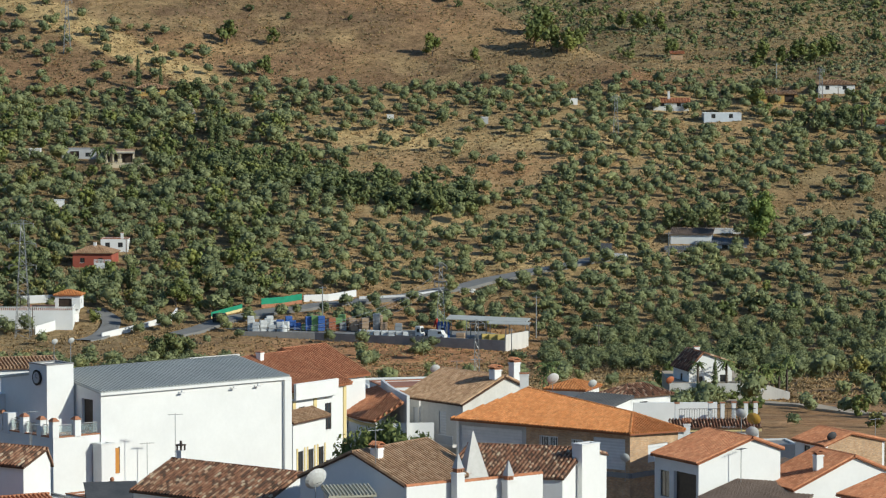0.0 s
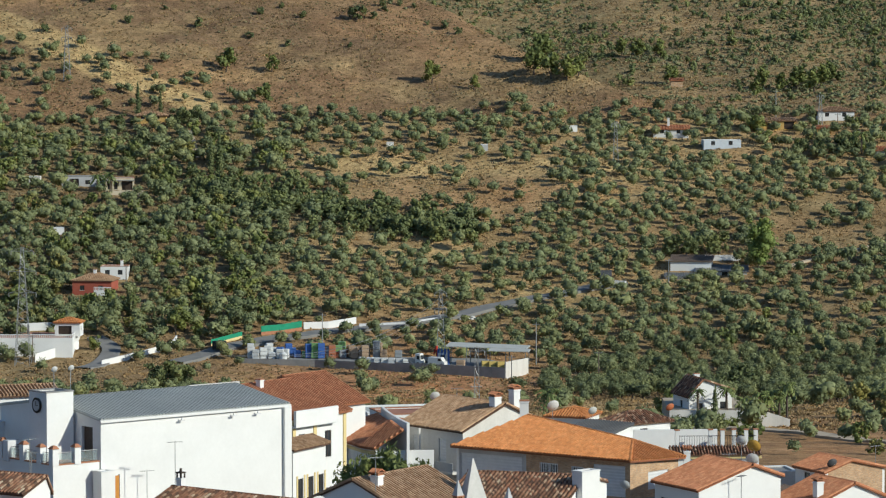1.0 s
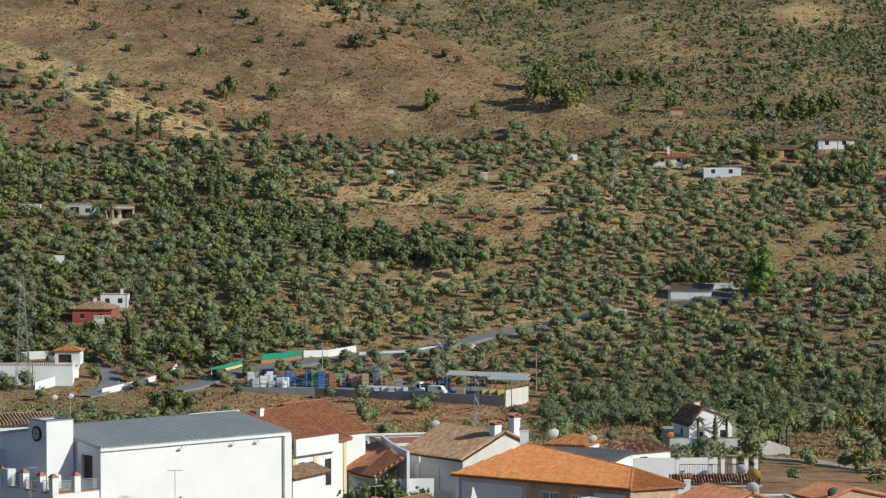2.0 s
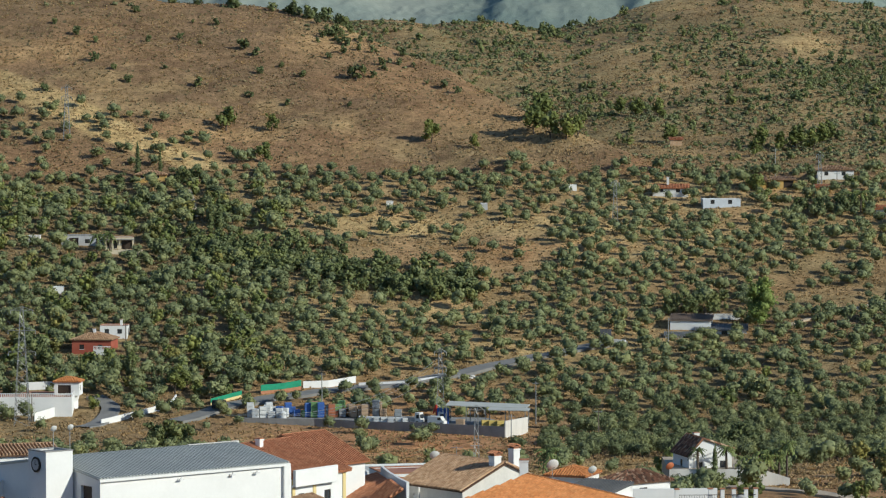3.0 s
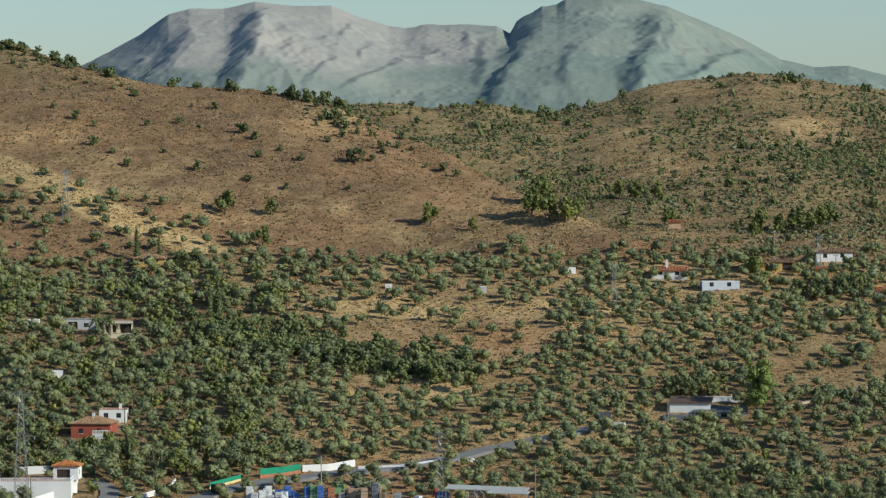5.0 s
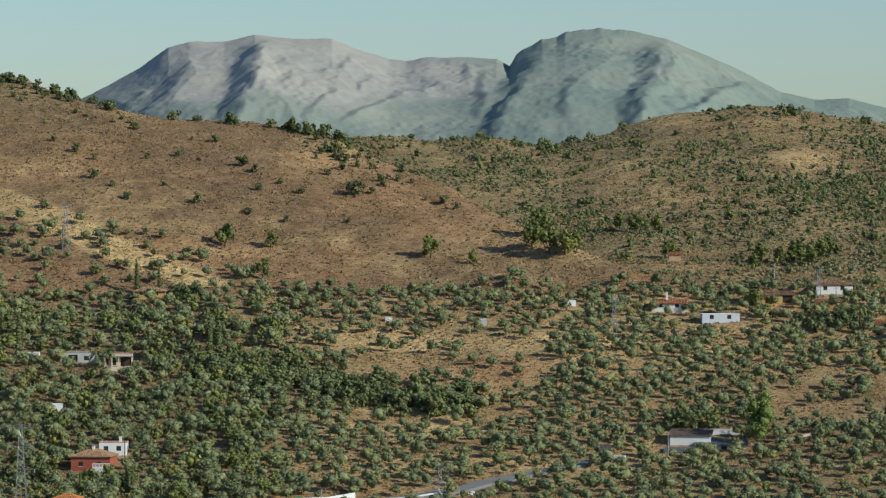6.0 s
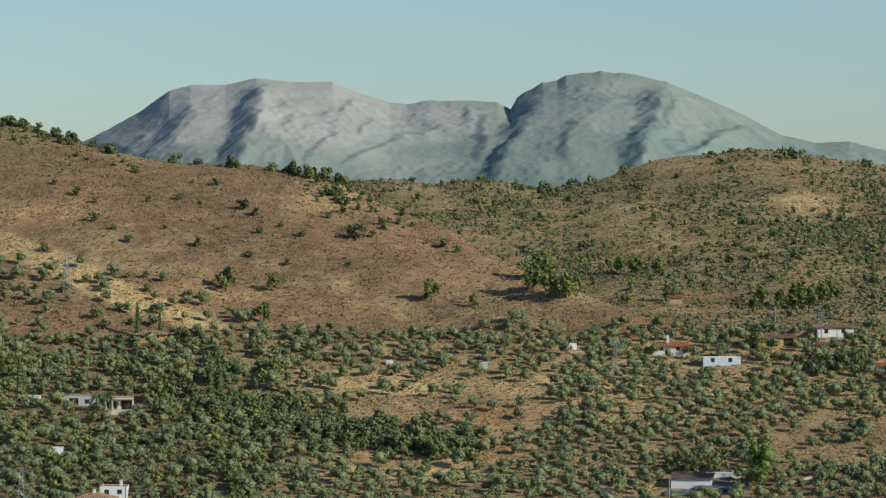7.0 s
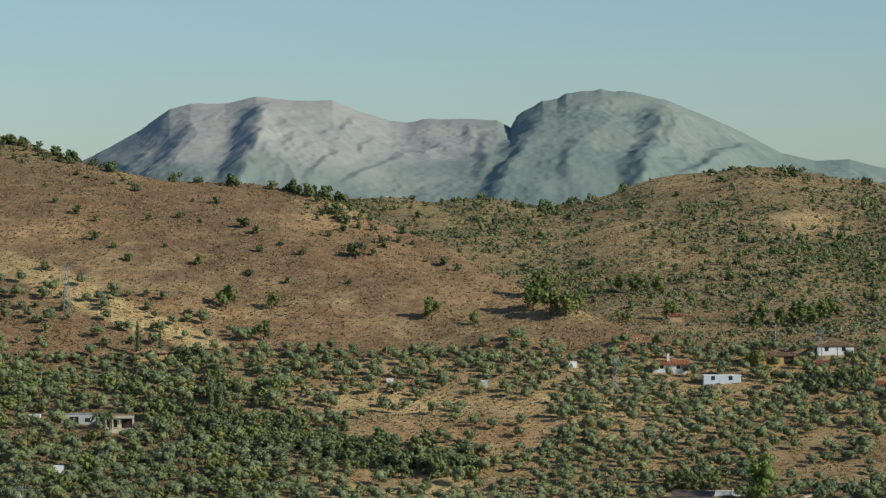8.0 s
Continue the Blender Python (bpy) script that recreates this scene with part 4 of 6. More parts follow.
bent_wall(1.3, 345.0, 7.9, 340.3, ((0.5, 8.7, 7.6, 11.6, "shutter"),), M_GREY, 12.1)
bent_wall(7.9, 340.3, 17.4, 333.4, ((1.6, 9.3, 3.6, 11.3, "white"), (5.2, 9.5, 6.5, 11.2, "white"), (7.6, 8.7, 11.2, 11.6, "shutter"), (7.2, 2.5, 9.6, 5.6, "void"), (1.6, 2.5, 4.0, 5.4, "void")), M_BRICK, 12.1)
bent_wall(17.4, 333.4, 22.2, 338.5, ((2.6, 9.2, 5.6, 10.9, "shutter"), (3.6, 3.0, 4.8, 6.0, "void")), M_BRICK, 12.0)
bent_wall(22.2, 338.5, 12.0, 356.0, (), M_WHITE, 11.6)
bent_wall(12.0, 356.0, 1.3, 345.0, (), M_WHITE, 12.1)
part("floor_band", box((0, -0.25, 0, 11.75, -0.004, 0.45)), M_CONCRETE, brick, at=pose(7.9, 340.3, 8.0, 0, 0, -36))
part("floor_band", box((0, -0.25, 0, 7.0, -0.004, 0.45)), M_CONCRETE, brick, at=pose(17.4, 333.4, 8.0, 0, 0, 46.7))
pa, pc, pe, pt1, pt2, pf = (0.7, 344.6, 12.2), (17.4, 332.8, 12.2), (22.9, 338.3, 11.9), (8.3, 352.0, 14.3), (17.97, 339.4, 13.34), (12.4, 356.6, 12.0)
for poly in ([pc, pa, pt1, pt2], [pc, pe, pt2], [pe, pf, pt1, pt2], [pf, pa, pt1]):
    roof_plane(brick, poly, M_TILE_ORANGE)
for p, q in ((pt1, pt2), (pc, pt2), (pe, pt2)):
    ridge_row(brick, Vector(p) + Vector((0, 0, 0.1)), Vector(q) + Vector((0, 0, 0.1)), M_TILE_ORANGE)
chimney(brick, 8.0, 353.6, 14.0, 1.6, 0.85, "plain")
chimney(brick, 23.2, 341.0, 10.6, 1.6, 0.6)

low_c = house("white house with a brown tiled gable roof", -11.4, 286.0, -35, 10.4, 10.0, 50.0, 60.7, "gable_y", 24, 0.15, tile=M_TILE_BROWN)
chimney(low_c, 6.4, 1.6, 11.7, 1.6, 0.75)
low_r = house("white house with old mottled barrel tile roof", 0.1, 300.0, -15.8, 10.2, 16.0, 48.0, 59.0, "gable_x", 11, 0.15, tile=M_TILE_OLD, ridge=(7.9, 1.5))
# wall block kept shallow to fit the camera's view
side_wall = house("tall plain white wall block, shallow to fit the view", 11.7, 301.3, 43, 2.1, 1.2, 48.0, 61.2, "flat", tile=M_TERRACE)
patio = thing("patio_wall", pose(-2.8, 275.0, 50.0, 0, 0, 37.5), "white patio wall with terracotta coping", "wall")
part("wall", box((0, 0, 0, 5.6, 0.3, 11.4)), M_WHITE, patio)
part("wall", box((5.6, 0.02, 0, 13.5, 0.32, 11.3)), M_WHITE, patio)
part("coping", ridge_tiles((0, 0.15, 11.42), (5.6, 0.15, 11.42), 0.18), M_TILE_RED, patio, "terracotta coping tiles")
part("coping", ridge_tiles((5.6, 0.17, 11.32), (13.5, 0.17, 11.32), 0.18), M_TILE_RED, patio, "terracotta coping tiles")
chimney(patio, 4.6, -0.5, 10.6, 1.6, 0.75, "cone")
chimney(patio, 9.6, -0.5, 9.6, 1.6, 0.75, "cone")
spire = thing("pyramid_finial", pose(2.4, 288.0, 60.3, 0, 0, 20), "tall white plastered pyramid on a roof", "finial")
bm = bmesh.new()
bmesh.ops.create_cone(bm, cap_ends=True, segments=4, radius1=1.5, radius2=0.05, depth=3.9, matrix=pose(0, 0, 1.85, 0, 0, 45))
part("pyramid", bm, M_WHITE_OLD, spire)

front_l = house("old house with a mottled barrel tile roof", -25.6, 296.1, -38, 13.9, 10.0, 48.0, 58.2, "gable_x", 22, 0.25, tile=M_TILE_OLD, ridge=(5.0, 2.0))
chimney(front_l, 0.6, 5.2, 12.1, 0.9, 0.55, "pots")
left_r = house("old white house with a mottled tile roof", -41.5, 293.9, -32, 9.0, 3.5, 48.0, 61.1, "gable_x", 20, 0.2, tile=M_TILE_OLD, ridge=(2.9, 1.1))
right_a = house("white house with red tiled roof and dark openings", 19.5, 330.0, -61, 7.4, 8.9, 44.0, 56.8, "gable_x", 15, 0.3, tile=M_TILE_RED, ridge=(5.8, 1.9), rear=0.8,
                front=((1.0, 9.0, 2.5, 11.4, "dark"), (3.3, 8.0, 7.0, 11.6, "void")))
right_b = house("white house with red-brown tiled roof", 29.0, 330.0, -63, 6.3, 12.8, 44.0, 54.3, "gable_x", 15, 0.3, tile=M_TILE_RED, ridge=(6.4, 2.6), front=((3.4, 7.8, 5.4, 9.0, "dark"),))
chimney(right_b, 5.2, 3.2, 11.4, 1.7, 0.7)
right_c = house("brick and white house with red tiled roof", 39.3, 400.0, -65, 6.5, 7.6, 40.0, 49.3, "gable_x", 14, 0.3, tile=M_TILE_RED, walls=(M_WHITE, M_BRICK, M_WHITE, M_WHITE), ridge=(3.3, 1.15), rear=0.2, front=((2.0, 7.0, 3.2, 8.8, "dark"),))
right_d = house("white house with low red tile roof", 34.3, 309.0, -55, 8.0, 10.0, 44.0, 56.0, "gable_x", 14, 0.3, tile=M_TILE_RED)
M_SHEETBROWN = plain("brown_sheet_roof", (0.15, 0.11, 0.085), (0.23, 0.17, 0.13), 0.6, 0.7)
shed = thing("shed", pose(22.4, 316.0, 44.0, 0, 0, 66), "long shed with a brown corrugated sheet roof", "shed")
roof_plane(shed, [(0.0, -6.5, 9.2), (24.0, -6.5, 9.8), (24.0, 0, 11.3), (0, 0, 10.5)], M_SHEETBROWN, 0.4, 7.0)
part("wall", box((0.2, -6.2, 0, 23.8, -5.9, 9.0)), M_WHITE_OLD, shed)
part("wall", box((0.2, -0.5, 0, 23.8, -0.2, 10.2)), M_WHITE_OLD, shed)
part("wall", box((0.2, -5.9, 0, 0.5, -0.5, 9.0)), M_WHITE_OLD, shed)
pavilion = house("small white house with dark hipped tile roof and ochre cornice", 18.9, 430.0, -54, 4.6, 7.0, 42.0, 51.0, "hip", 24, 0.35, tile=M_TILE_OLD, trim=M_YELLOWTRIM, right=((2.0, 6.0, 3.2, 8.2, "dark"),))
annex2 = house("low white house with tiled awning below its roof terrace", 26.9, 420.0, 4, 10.2, 5.0, 40.0, 48.0, "flat", tile=M_TERRACE, name="house", front=((2.9, 5.4, 4.6, 7.0, "white"),))
roof_plane(annex2, [(-0.3, -0.5, 8.05), (10.5, -0.5, 8.05), (10.5, 1.6, 8.8), (-0.3, 1.6, 8.8)], M_TILE_OLD)
part("cornice", box((-0.3, -0.3, 7.55, 10.5, -0.004, 7.85)), M_YELLOWTRIM, annex2, "ochre painted cornice")
for i, px in enumerate((0.6, 4.6, 6.0, 7.4, 8.8, 10.0)):
    pp = part("post", box((px, 2.2 + 0.3 * (i % 2), 7.8, px + 0.45, 2.65 + 0.3 * (i % 2), 10.6)), M_WHITE, annex2)
    part("post_cap", box((px - 0.08, 2.12 + 0.3 * (i % 2), 10.6, px + 0.53, 2.73 + 0.3 * (i % 2), 10.72)), M_BRICK_EDGE, pp)
part("railing", box((0.6, 2.38, 9.9, 10.2, 2.44, 9.96), *[(0.8 + 0.3 * i, 2.39, 8.7, 0.83 + 0.3 * i, 2.43, 9.9) for i in range(31)]), M_IRON, annex2, "thin iron terrace railing")
part("back_wall", box((-4, 5.0, 6.0, 6.0, 5.3, 10.4)), M_WHITE, annex2)
far_white = house("long low white building with a pale flat roof", -9.0, 430.0, 12, 14.0, 8.0, 42.0, 51.8, "flat", tile=M_METALROOF)


# ---- more of the village ----
M_TAN_SHEET = plain("faded_plastic_sheet", (0.36, 0.35, 0.27), (0.46, 0.44, 0.36), 1.0, 0.6)
hall_wing = house("white wing beside the clock tower", -46.5, 333.0, 39.5, 7.0, 6.0, 50.0, 61.4, "flat", tile=M_CONCRETE, front=((3.2, 7.6, 4.6, 10.0, "dark"),))
back_roof = house("white house with brown roof behind the tower", -46.5, 352.0, 20, 9.0, 6.0, 50.0, 62.2, "gable_x", 12, 0.3, tile=M_TILE_BROWN)
parapet = thing("parapet", pose(-34.5, 338.6, 59.1, 0, 0, 39.5), "dark stained parapet behind the metal roof", "wall")
part("wall", box((0, 0, 0, 13.0, 0.3, 4.7)), M_CONCRETE, parapet)
part("wall", box((13.0, 0.02, 0, 19.0, 0.32, 4.75)), M_WHITE_OLD, parapet)
lean_to = house("white stair block with an orange door", -30.8, 323.2, 39.5, 1.5, 1.4, 48.0, 58.4, "flat", tile=M_WHITE)
roof_yard = house("white patio block with terracotta floor", -31.0, 317.5, 39.5, 9.0, 4.4, 47.0, 54.3, "flat", tile=M_TERRACE, trim=M_BRICK_EDGE)
door = thing("door", pose(-30.25, 325.55, 55.5, 0, 0, 39.5), "orange wooden door in the white hall wall", "door")
part("leaf", box((0, -0.1, 0, 0.95, 0.02, 2.3)), M_DOOR, door)
part("door_frame", box((-0.08, -0.07, 0, -0.004, 0.02, 2.4), (0.954, -0.07, 0, 1.03, 0.02, 2.4)), M_DARKWOOD, door)
for px in (2.0, 6.2):
    bp = part("brick_post", box((px, 0.1, 7.0, px + 0.45, 0.55, 8.7)), M_BRICK, roof_yard, "brick gate post")
    bm = bmesh.new()
    bmesh.ops.create_uvsphere(bm, u_segments=10, v_segments=8, radius=0.2, matrix=pose(px + 0.22, 0.32, 8.88))
    part("finial", bm, M_BRICK_EDGE, bp)
part("railing", box((0.2, 0.28, 8.2, 9.0, 0.34, 8.26), *[(0.3 + 0.22 * i, 0.29, 7.3, 0.33 + 0.22 * i, 0.33, 8.2) for i in range(40)]), M_IRON, roof_yard, "black iron railing")
awning = thing("sloping_panel", pose(-30.8, 308.0, 55.5, 0, 0, 12), "dark grey sloping sheet roof over the patio", "awning")
part("sheet", slab([(0, -2.2, 0.0), (4.6, -2.2, 0.0), (4.6, 1.2, 1.5), (0, 1.2, 1.5)], 0.1), M_TANK, awning)
for px in (0.1, 4.4):
    part("post", box((px, 0.9, -5.0, px + 0.12, 1.02, 1.3)), M_STEEL, awning)
front_white = house("low white house with red tile edge", -37.5, 283.0, 30, 8.0, 6.0, 48.0, 58.0, "gable_x", 14, 0.2, tile=M_TILE_RED)
front_patio = house("weathered white patio walls below", -32.0, 286.0, 36, 4.5, 8.0, 48.0, 58.2, "flat", tile=M_WHITE_OLD, wall=M_WHITE_OLD, trim=M_CONCRETE)
front_mid = house("low house with a pale sheet roof", -8.7, 276.5, 12, 3.4, 3.0, 50.0, 60.5, "mono", 6, 0.2, wall=M_WHITE_OLD, tile=M_TAN_SHEET, tw=0.3, tl=5.0)
mid_white = house("white house with a rounded parapet", -6.6, 405.0, 15, 11.0, 7.0, 44.0, 54.4, "flat", tile=M_TERRACE, trim=M_BRICK_EDGE)
back_red = house("white house with low red tiled roof", 13.0, 450.0, -20, 5.0, 6.0, 42.0, 49.3, "hip", 18, 0.3, tile=M_TILE_ORANGE)
back_white = house("white house with a sheet roof edge", 13.0, 395.0, -38, 6.0, 5.0, 44.0, 53.6, "mono", 10, 0.2, tile=M_TANK)
garage = house("grey flat-roofed store beside a lane", 33.5, 402.0, 10, 6.5, 5.0, 42.0, 48.2, "flat", tile=M_CONCRETE, wall=M_WHITE_OLD)


def dish(x, y, z, r, turn, mat, label):
    """A satellite dish on its mast."""
    e = thing("satellite_dish", pose(x, y, z, 0, 0, turn), label, "satellite dish", "satellite dishes")
    bm = bmesh.new()
    bmesh.ops.create_uvsphere(bm, u_segments=16, v_segments=10, radius=r)
    bmesh.ops.delete(bm, geom=[v for v in bm.verts if v.co.z > -r * 0.55], context="VERTS")
    bmesh.ops.transform(bm, matrix=pose(0, -0.1, 1.2, 0) @ pose(0, 0, 0, -62, 0, 0) @ Matrix.Diagonal((1.2, 1.2, 0.8, 1)) @ pose(0, 0, r * 0.8), verts=bm.verts)
    bmesh.ops.solidify(bm, geom=bm.faces[:], thickness=0.02)
    part("reflector", bm, mat, e)
    bm = bmesh.new()
    tube(bm, (0, 0.1, -1.0), (0, 0.1, 1.2), 0.035)
    part("mast", bm, M_STEEL, e)
    bm = bmesh.new()
    tube(bm, (0, -0.1, 0.9), (0, -0.75 * r - 0.2, 1.15), 0.02)
    part("feed_arm", bm, M_STEEL, e)


M_DISH = paint("pale_dish_paint", (0.6, 0.6, 0.58))
M_DISH_ORANGE = paint("ochre_dish_paint", (0.62, 0.36, 0.07))
M_DISH_RED = paint("rusty_dish_paint", (0.5, 0.16, 0.07))
for dx, dy, dz, r, tn, mt, lb in ((-9.9, 279.0, 60.2, 1.0, 35, M_DISH, "large pale satellite dish on a roof"), (10.8, 352.5, 60.0, 0.65, 20, M_DISH, "pale satellite dish on a roof"), (17.5, 420.0, 52.0, 0.55, 20, M_DISH, "pale satellite dish on a roof"),
                                  (28.1, 338.0, 58.3, 0.55, -15, M_DISH, "pale satellite dish on a roof"), (29.2, 337.0, 57.9, 0.7, -20, M_DISH_ORANGE, "ochre satellite dish on a roof"), (28.9, 335.0, 56.9, 0.65, -10, M_DISH, "pale satellite dish on a roof"), (27.2, 430.0, 51.3, 0.55, 25, M_DISH_RED, "rusty red satellite dish on a terrace"),
                                  (-35.6, 329.0, 66.0, 0.32, 30, M_DISH, "small white antenna dish on the tower"), (-34.2, 330.2, 66.0, 0.32, 30, M_DISH, "small white antenna dish on the tower"), (-0.9, 410.0, 54.8, 0.6, 10, M_DISH, "pale satellite dish on a roof"),
                                  (42.8, 394.6, 49.0, 0.6, 20, M_TANK, "dark satellite dish beside a wall"), (16.9, 332.8, 54.8, 0.5, -20, M_DISH, "pale satellite dish on a wall")):
    dish(dx, dy, dz, r, tn, mt, lb)


def antenna(x, y, z, h, turn=0):
    e = thing("tv_antenna", pose(x, y, z, 0, 0, turn), "thin grey roof antenna on a mast", "antenna", "roof antennas")
    bm = bmesh.new()
    tube(bm, (0, 0, -1.0), (0, 0, h), 0.035)
    part("mast", bm, M_STEEL, e)
    bm = bmesh.new()
    tube(bm, (-0.7, 0, h - 0.1), (0.7, 0, h - 0.1), 0.025)
    for i in range(6):
        tube(bm, (-0.6 + 0.24 * i, -0.3, h - 0.1), (-0.6 + 0.24 * i, 0.3, h - 0.1), 0.018)
    part("boom", bm, M_STEEL, e)


for ax, ay, az, h, tn in ((-24.2, 324.0, 56.2, 5.0, 20), (-34.0, 295.0, 62.5, 2.4, 40), (-36.5, 318.0, 58.0, 3.0, 10), (-5.3, 282.0, 61.0, 4.0, 30), (26.4, 331.0, 57.0, 2.2, 10), (27.0, 324.5, 55.0, 3.0, 60), (1.6, 412.0, 54.8, 2.0, 0), (3.8, 414.0, 54.8, 2.0, 30), (-27.0, 327.0, 54.6, 3.6, 30), (48.0, 398.0, 48.2, 3.6, 30)):
    antenna(ax, ay, az, h, tn)


def street_lamp(x, y, z, turn):
    e = thing("street_lamp", pose(x, y, z, 0, 0, turn), "black iron wall lantern on a bracket", "street lamp")
    bm = bmesh.new()
    tube(bm, (0, 0, 0), (-1.0, 0, 0.35), 0.04)
    part("bracket", bm, M_IRON, e)
    bm = bmesh.new()
    bmesh.ops.create_cone(bm, cap_ends=True, segments=6, radius1=0.14, radius2=0.26, depth=0.5, matrix=pose(-1.0, 0, 0.0))
    lantern = part("lantern", bm, M_GLASS, e)
    bm = bmesh.new()
    bmesh.ops.create_cone(bm, cap_ends=True, segments=6, radius1=0.34, radius2=0.03, depth=0.22, matrix=pose(-1.0, 0, 0.36))
    part("lantern_cap", bm, M_IRON, lantern)


street_lamp(-9.8, 393.0, 51.4, 0)


def vehicle(x, y, z, turn, L, kind, body, label):
    """A parked car, van or truck, L long, along local x."""
    e = thing({"car": "car", "van": "van", "truck": "truck", "pickup": "pickup_truck"}[kind], pose(x, y, z, 0, 0, turn), label, kind)
    w = 1.75 if L < 6 else 2.3
    hb = 0.95 if kind == "car" else 1.1
    if kind == "car":
        side = [(0, 0.35), (L, 0.35), (L, 0.8), (L * 0.95, hb), (L * 0.75, hb + 0.05), (L * 0.6, 1.5), (L * 0.2, 1.5), (L * 0.04, hb + 0.05), (0, 0.8)]
    elif kind == "van":
        side = [(0, 0.35), (L, 0.35), (L, 1.0), (L * 0.9, 1.2), (L * 0.78, 2.05), (0.05, 2.1), (0, 0.8)]
    else:
        c = L * 0.68
        top = 1.75 if kind == "pickup" else 2.7
        side = [(c, 0.5), (L, 0.5), (L, 1.1), (L * 0.96, 1.3), (L * 0.92, top), (c, top)]
    body_ob = part("body", prism(side, w), body, e)
    bmesh_ops = bmesh.new()
    m = body_ob.data
    bmesh_ops.from_mesh(m)
    bmesh.ops.bevel(bmesh_ops, geom=bmesh_ops.edges[:], offset=0.05, segments=1, affect="EDGES")
    bmesh_ops.to_mesh(m)
    bmesh_ops.free()
    if kind == "car":
        part("side_window", box((L * 0.12, -0.012, 1.02, L * 0.68, w + 0.012, 1.4)), M_GLASS, e)
        part("windscreen", slab([(L * 0.745, 0.15, hb + 0.1), (L * 0.745, w - 0.15, hb + 0.1), (L * 0.615, w - 0.2, 1.48), (L * 0.615, 0.2, 1.48)], 0.03), M_GLASS, e)
    elif kind == "van":
        part("side_window", box((L * 0.6, -0.012, 1.25, L * 0.8, w + 0.012, 1.8)), M_GLASS, e)
    else:
        part("side_window", box((L * 0.76, -0.012, 1.35, L * 0.9, w + 0.012, 1.65 if kind == "pickup" else 2.2)), M_GLASS, e)
        part("windscreen", box((L * 0.945, 0.15, 1.35, L * 0.962, w - 0.15, 1.65 if kind == "pickup" else 2.3)), M_GLASS, e)
        part("flatbed", box((0, 0, 0.75, L * 0.66, w, 0.95), (0, 0, 0.95, L * 0.66, 0.06, 1.35), (0, w - 0.06, 0.95, L * 0.66, w, 1.35), (0, 0.06, 0.95, 0.06, w - 0.06, 1.35)), body if kind == "pickup" else M_STEEL, e)
    for wx in (L * 0.17, L * 0.82):
        for wy in (0.0, w):
            bm = bmesh.new()
            bmesh.ops.create_cone(bm, cap_ends=True, segments=14, radius1=0.36, radius2=0.36, depth=0.24, matrix=pose(wx, wy, 0.36, 90))
            wheel = part("wheel", bm, M_IRON, e)
            bm = bmesh.new()
            bmesh.ops.create_cone(bm, cap_ends=True, segments=10, radius1=0.2, radius2=0.2, depth=0.27, matrix=pose(wx, wy, 0.36, 90))
            part("rim", bm, M_STEEL, wheel)
    return e


M_CARWHITE = paint("white_car_paint", (0.68, 0.68, 0.66))
M_CARGREY = paint("grey_car_paint", (0.3, 0.32, 0.33))
M_CARBLACK = paint("black_car_paint", (0.03, 0.03, 0.035))
M_RED = paint("red_paint", (0.5, 0.05, 0.03))
M_BLUE = paint("blue_plastic", (0.06, 0.14, 0.4))
M_GREENP = paint("green_wrap", (0.2, 0.36, 0.14))
M_WRAP = paint("white_wrap", (0.62, 0.63, 0.62))
M_BRICKP = paint("red_brick_pallet", (0.4, 0.15, 0.08))
M_TAN = paint("tan_block", (0.42, 0.3, 0.2))
M_YELLOWP = paint("yellow_crate", (0.6, 0.45, 0.14))
vehicle(-11.3, 352.0, 51.2, 65, 4.2, "car", M_CARGREY, "grey car parked in the village street")
vehicle(-11.6, 362.0, 50.4, 70, 4.4, "van", M_CARBLACK, "dark van parked in the village street")

# ---- roads, walls and the builders' yard ----


def ribbon(name, pts, width, mat, label, lift=0.25, rough=0.0):
    """A strip along a line of plan points, laid on the ground."""
    P = [Vector(p) for p in pts]
    fine = []
    for a, b in zip(P, P[1:]):
        n = max(2, int((b - a).length / 3))
        fine += [a.lerp(b, i / n) for i in range(n)]
    fine.append(P[-1])
    for _ in range(6):
        fine = [fine[0]] + [(fine[i - 1] + fine[i] * 2 + fine[i + 1]) / 4 for i in range(1, len(fine) - 1)] + [fine[-1]]
    V, F = [], []
    for i, p in enumerate(fine):
        t = (fine[min(i + 1, len(fine) - 1)] - fine[max(i - 1, 0)]).normalized()
        n = Vector((-t.y, t.x))
        zc = ground_at(p.x, p.y)
        for s in (-0.5, 0.5):
            q = p + n * s * width
            z = (zc * 0.5 + ground_at(q.x, q.y) * 0.5) + lift
            V += [(q.x, q.y, z), (q.x, q.y, z - 0.8)]
        CLEAR.append((p.x, p.y, width * 0.5 + 0.6))
    for i in range(len(fine) - 1):
        k = 4 * i
        F += [(k, k + 4, k + 6, k + 2), (k + 1, k + 5, k + 4, k), (k + 2, k + 6, k + 7, k + 3)]
    return tagged(part(name, (V, F), mat), label, "road", kind="structure")


ribbon("road", [(-63, 846), (-55.4, 855), (-46.8, 866), (-33.4, 872), (-20, 880), (-8.9, 884), (2.2, 890), (10.7, 896), (25, 907), (39.7, 918), (46, 922)], 5.0, M_ASPHALT, "grey asphalt road winding past the yard", 0.5)
ribbon("road", [(-84, 868), (-78, 862), (-79, 848), (-84, 836)], 4.5, M_ASPHALT, "grey lane beside the white walls", 0.4)
ribbon("track", [(88, 932), (97, 940), (107, 950), (119, 962), (130, 970)], 1.2, M_DIRTROAD, "pale dirt track across the terraces", 0.5)
ribbon("track", [(-72, 1050), (-73.5, 1062), (-75.8, 1078)], 2.2, M_DIRTROAD, "pale farm track between olive trees", 0.4)
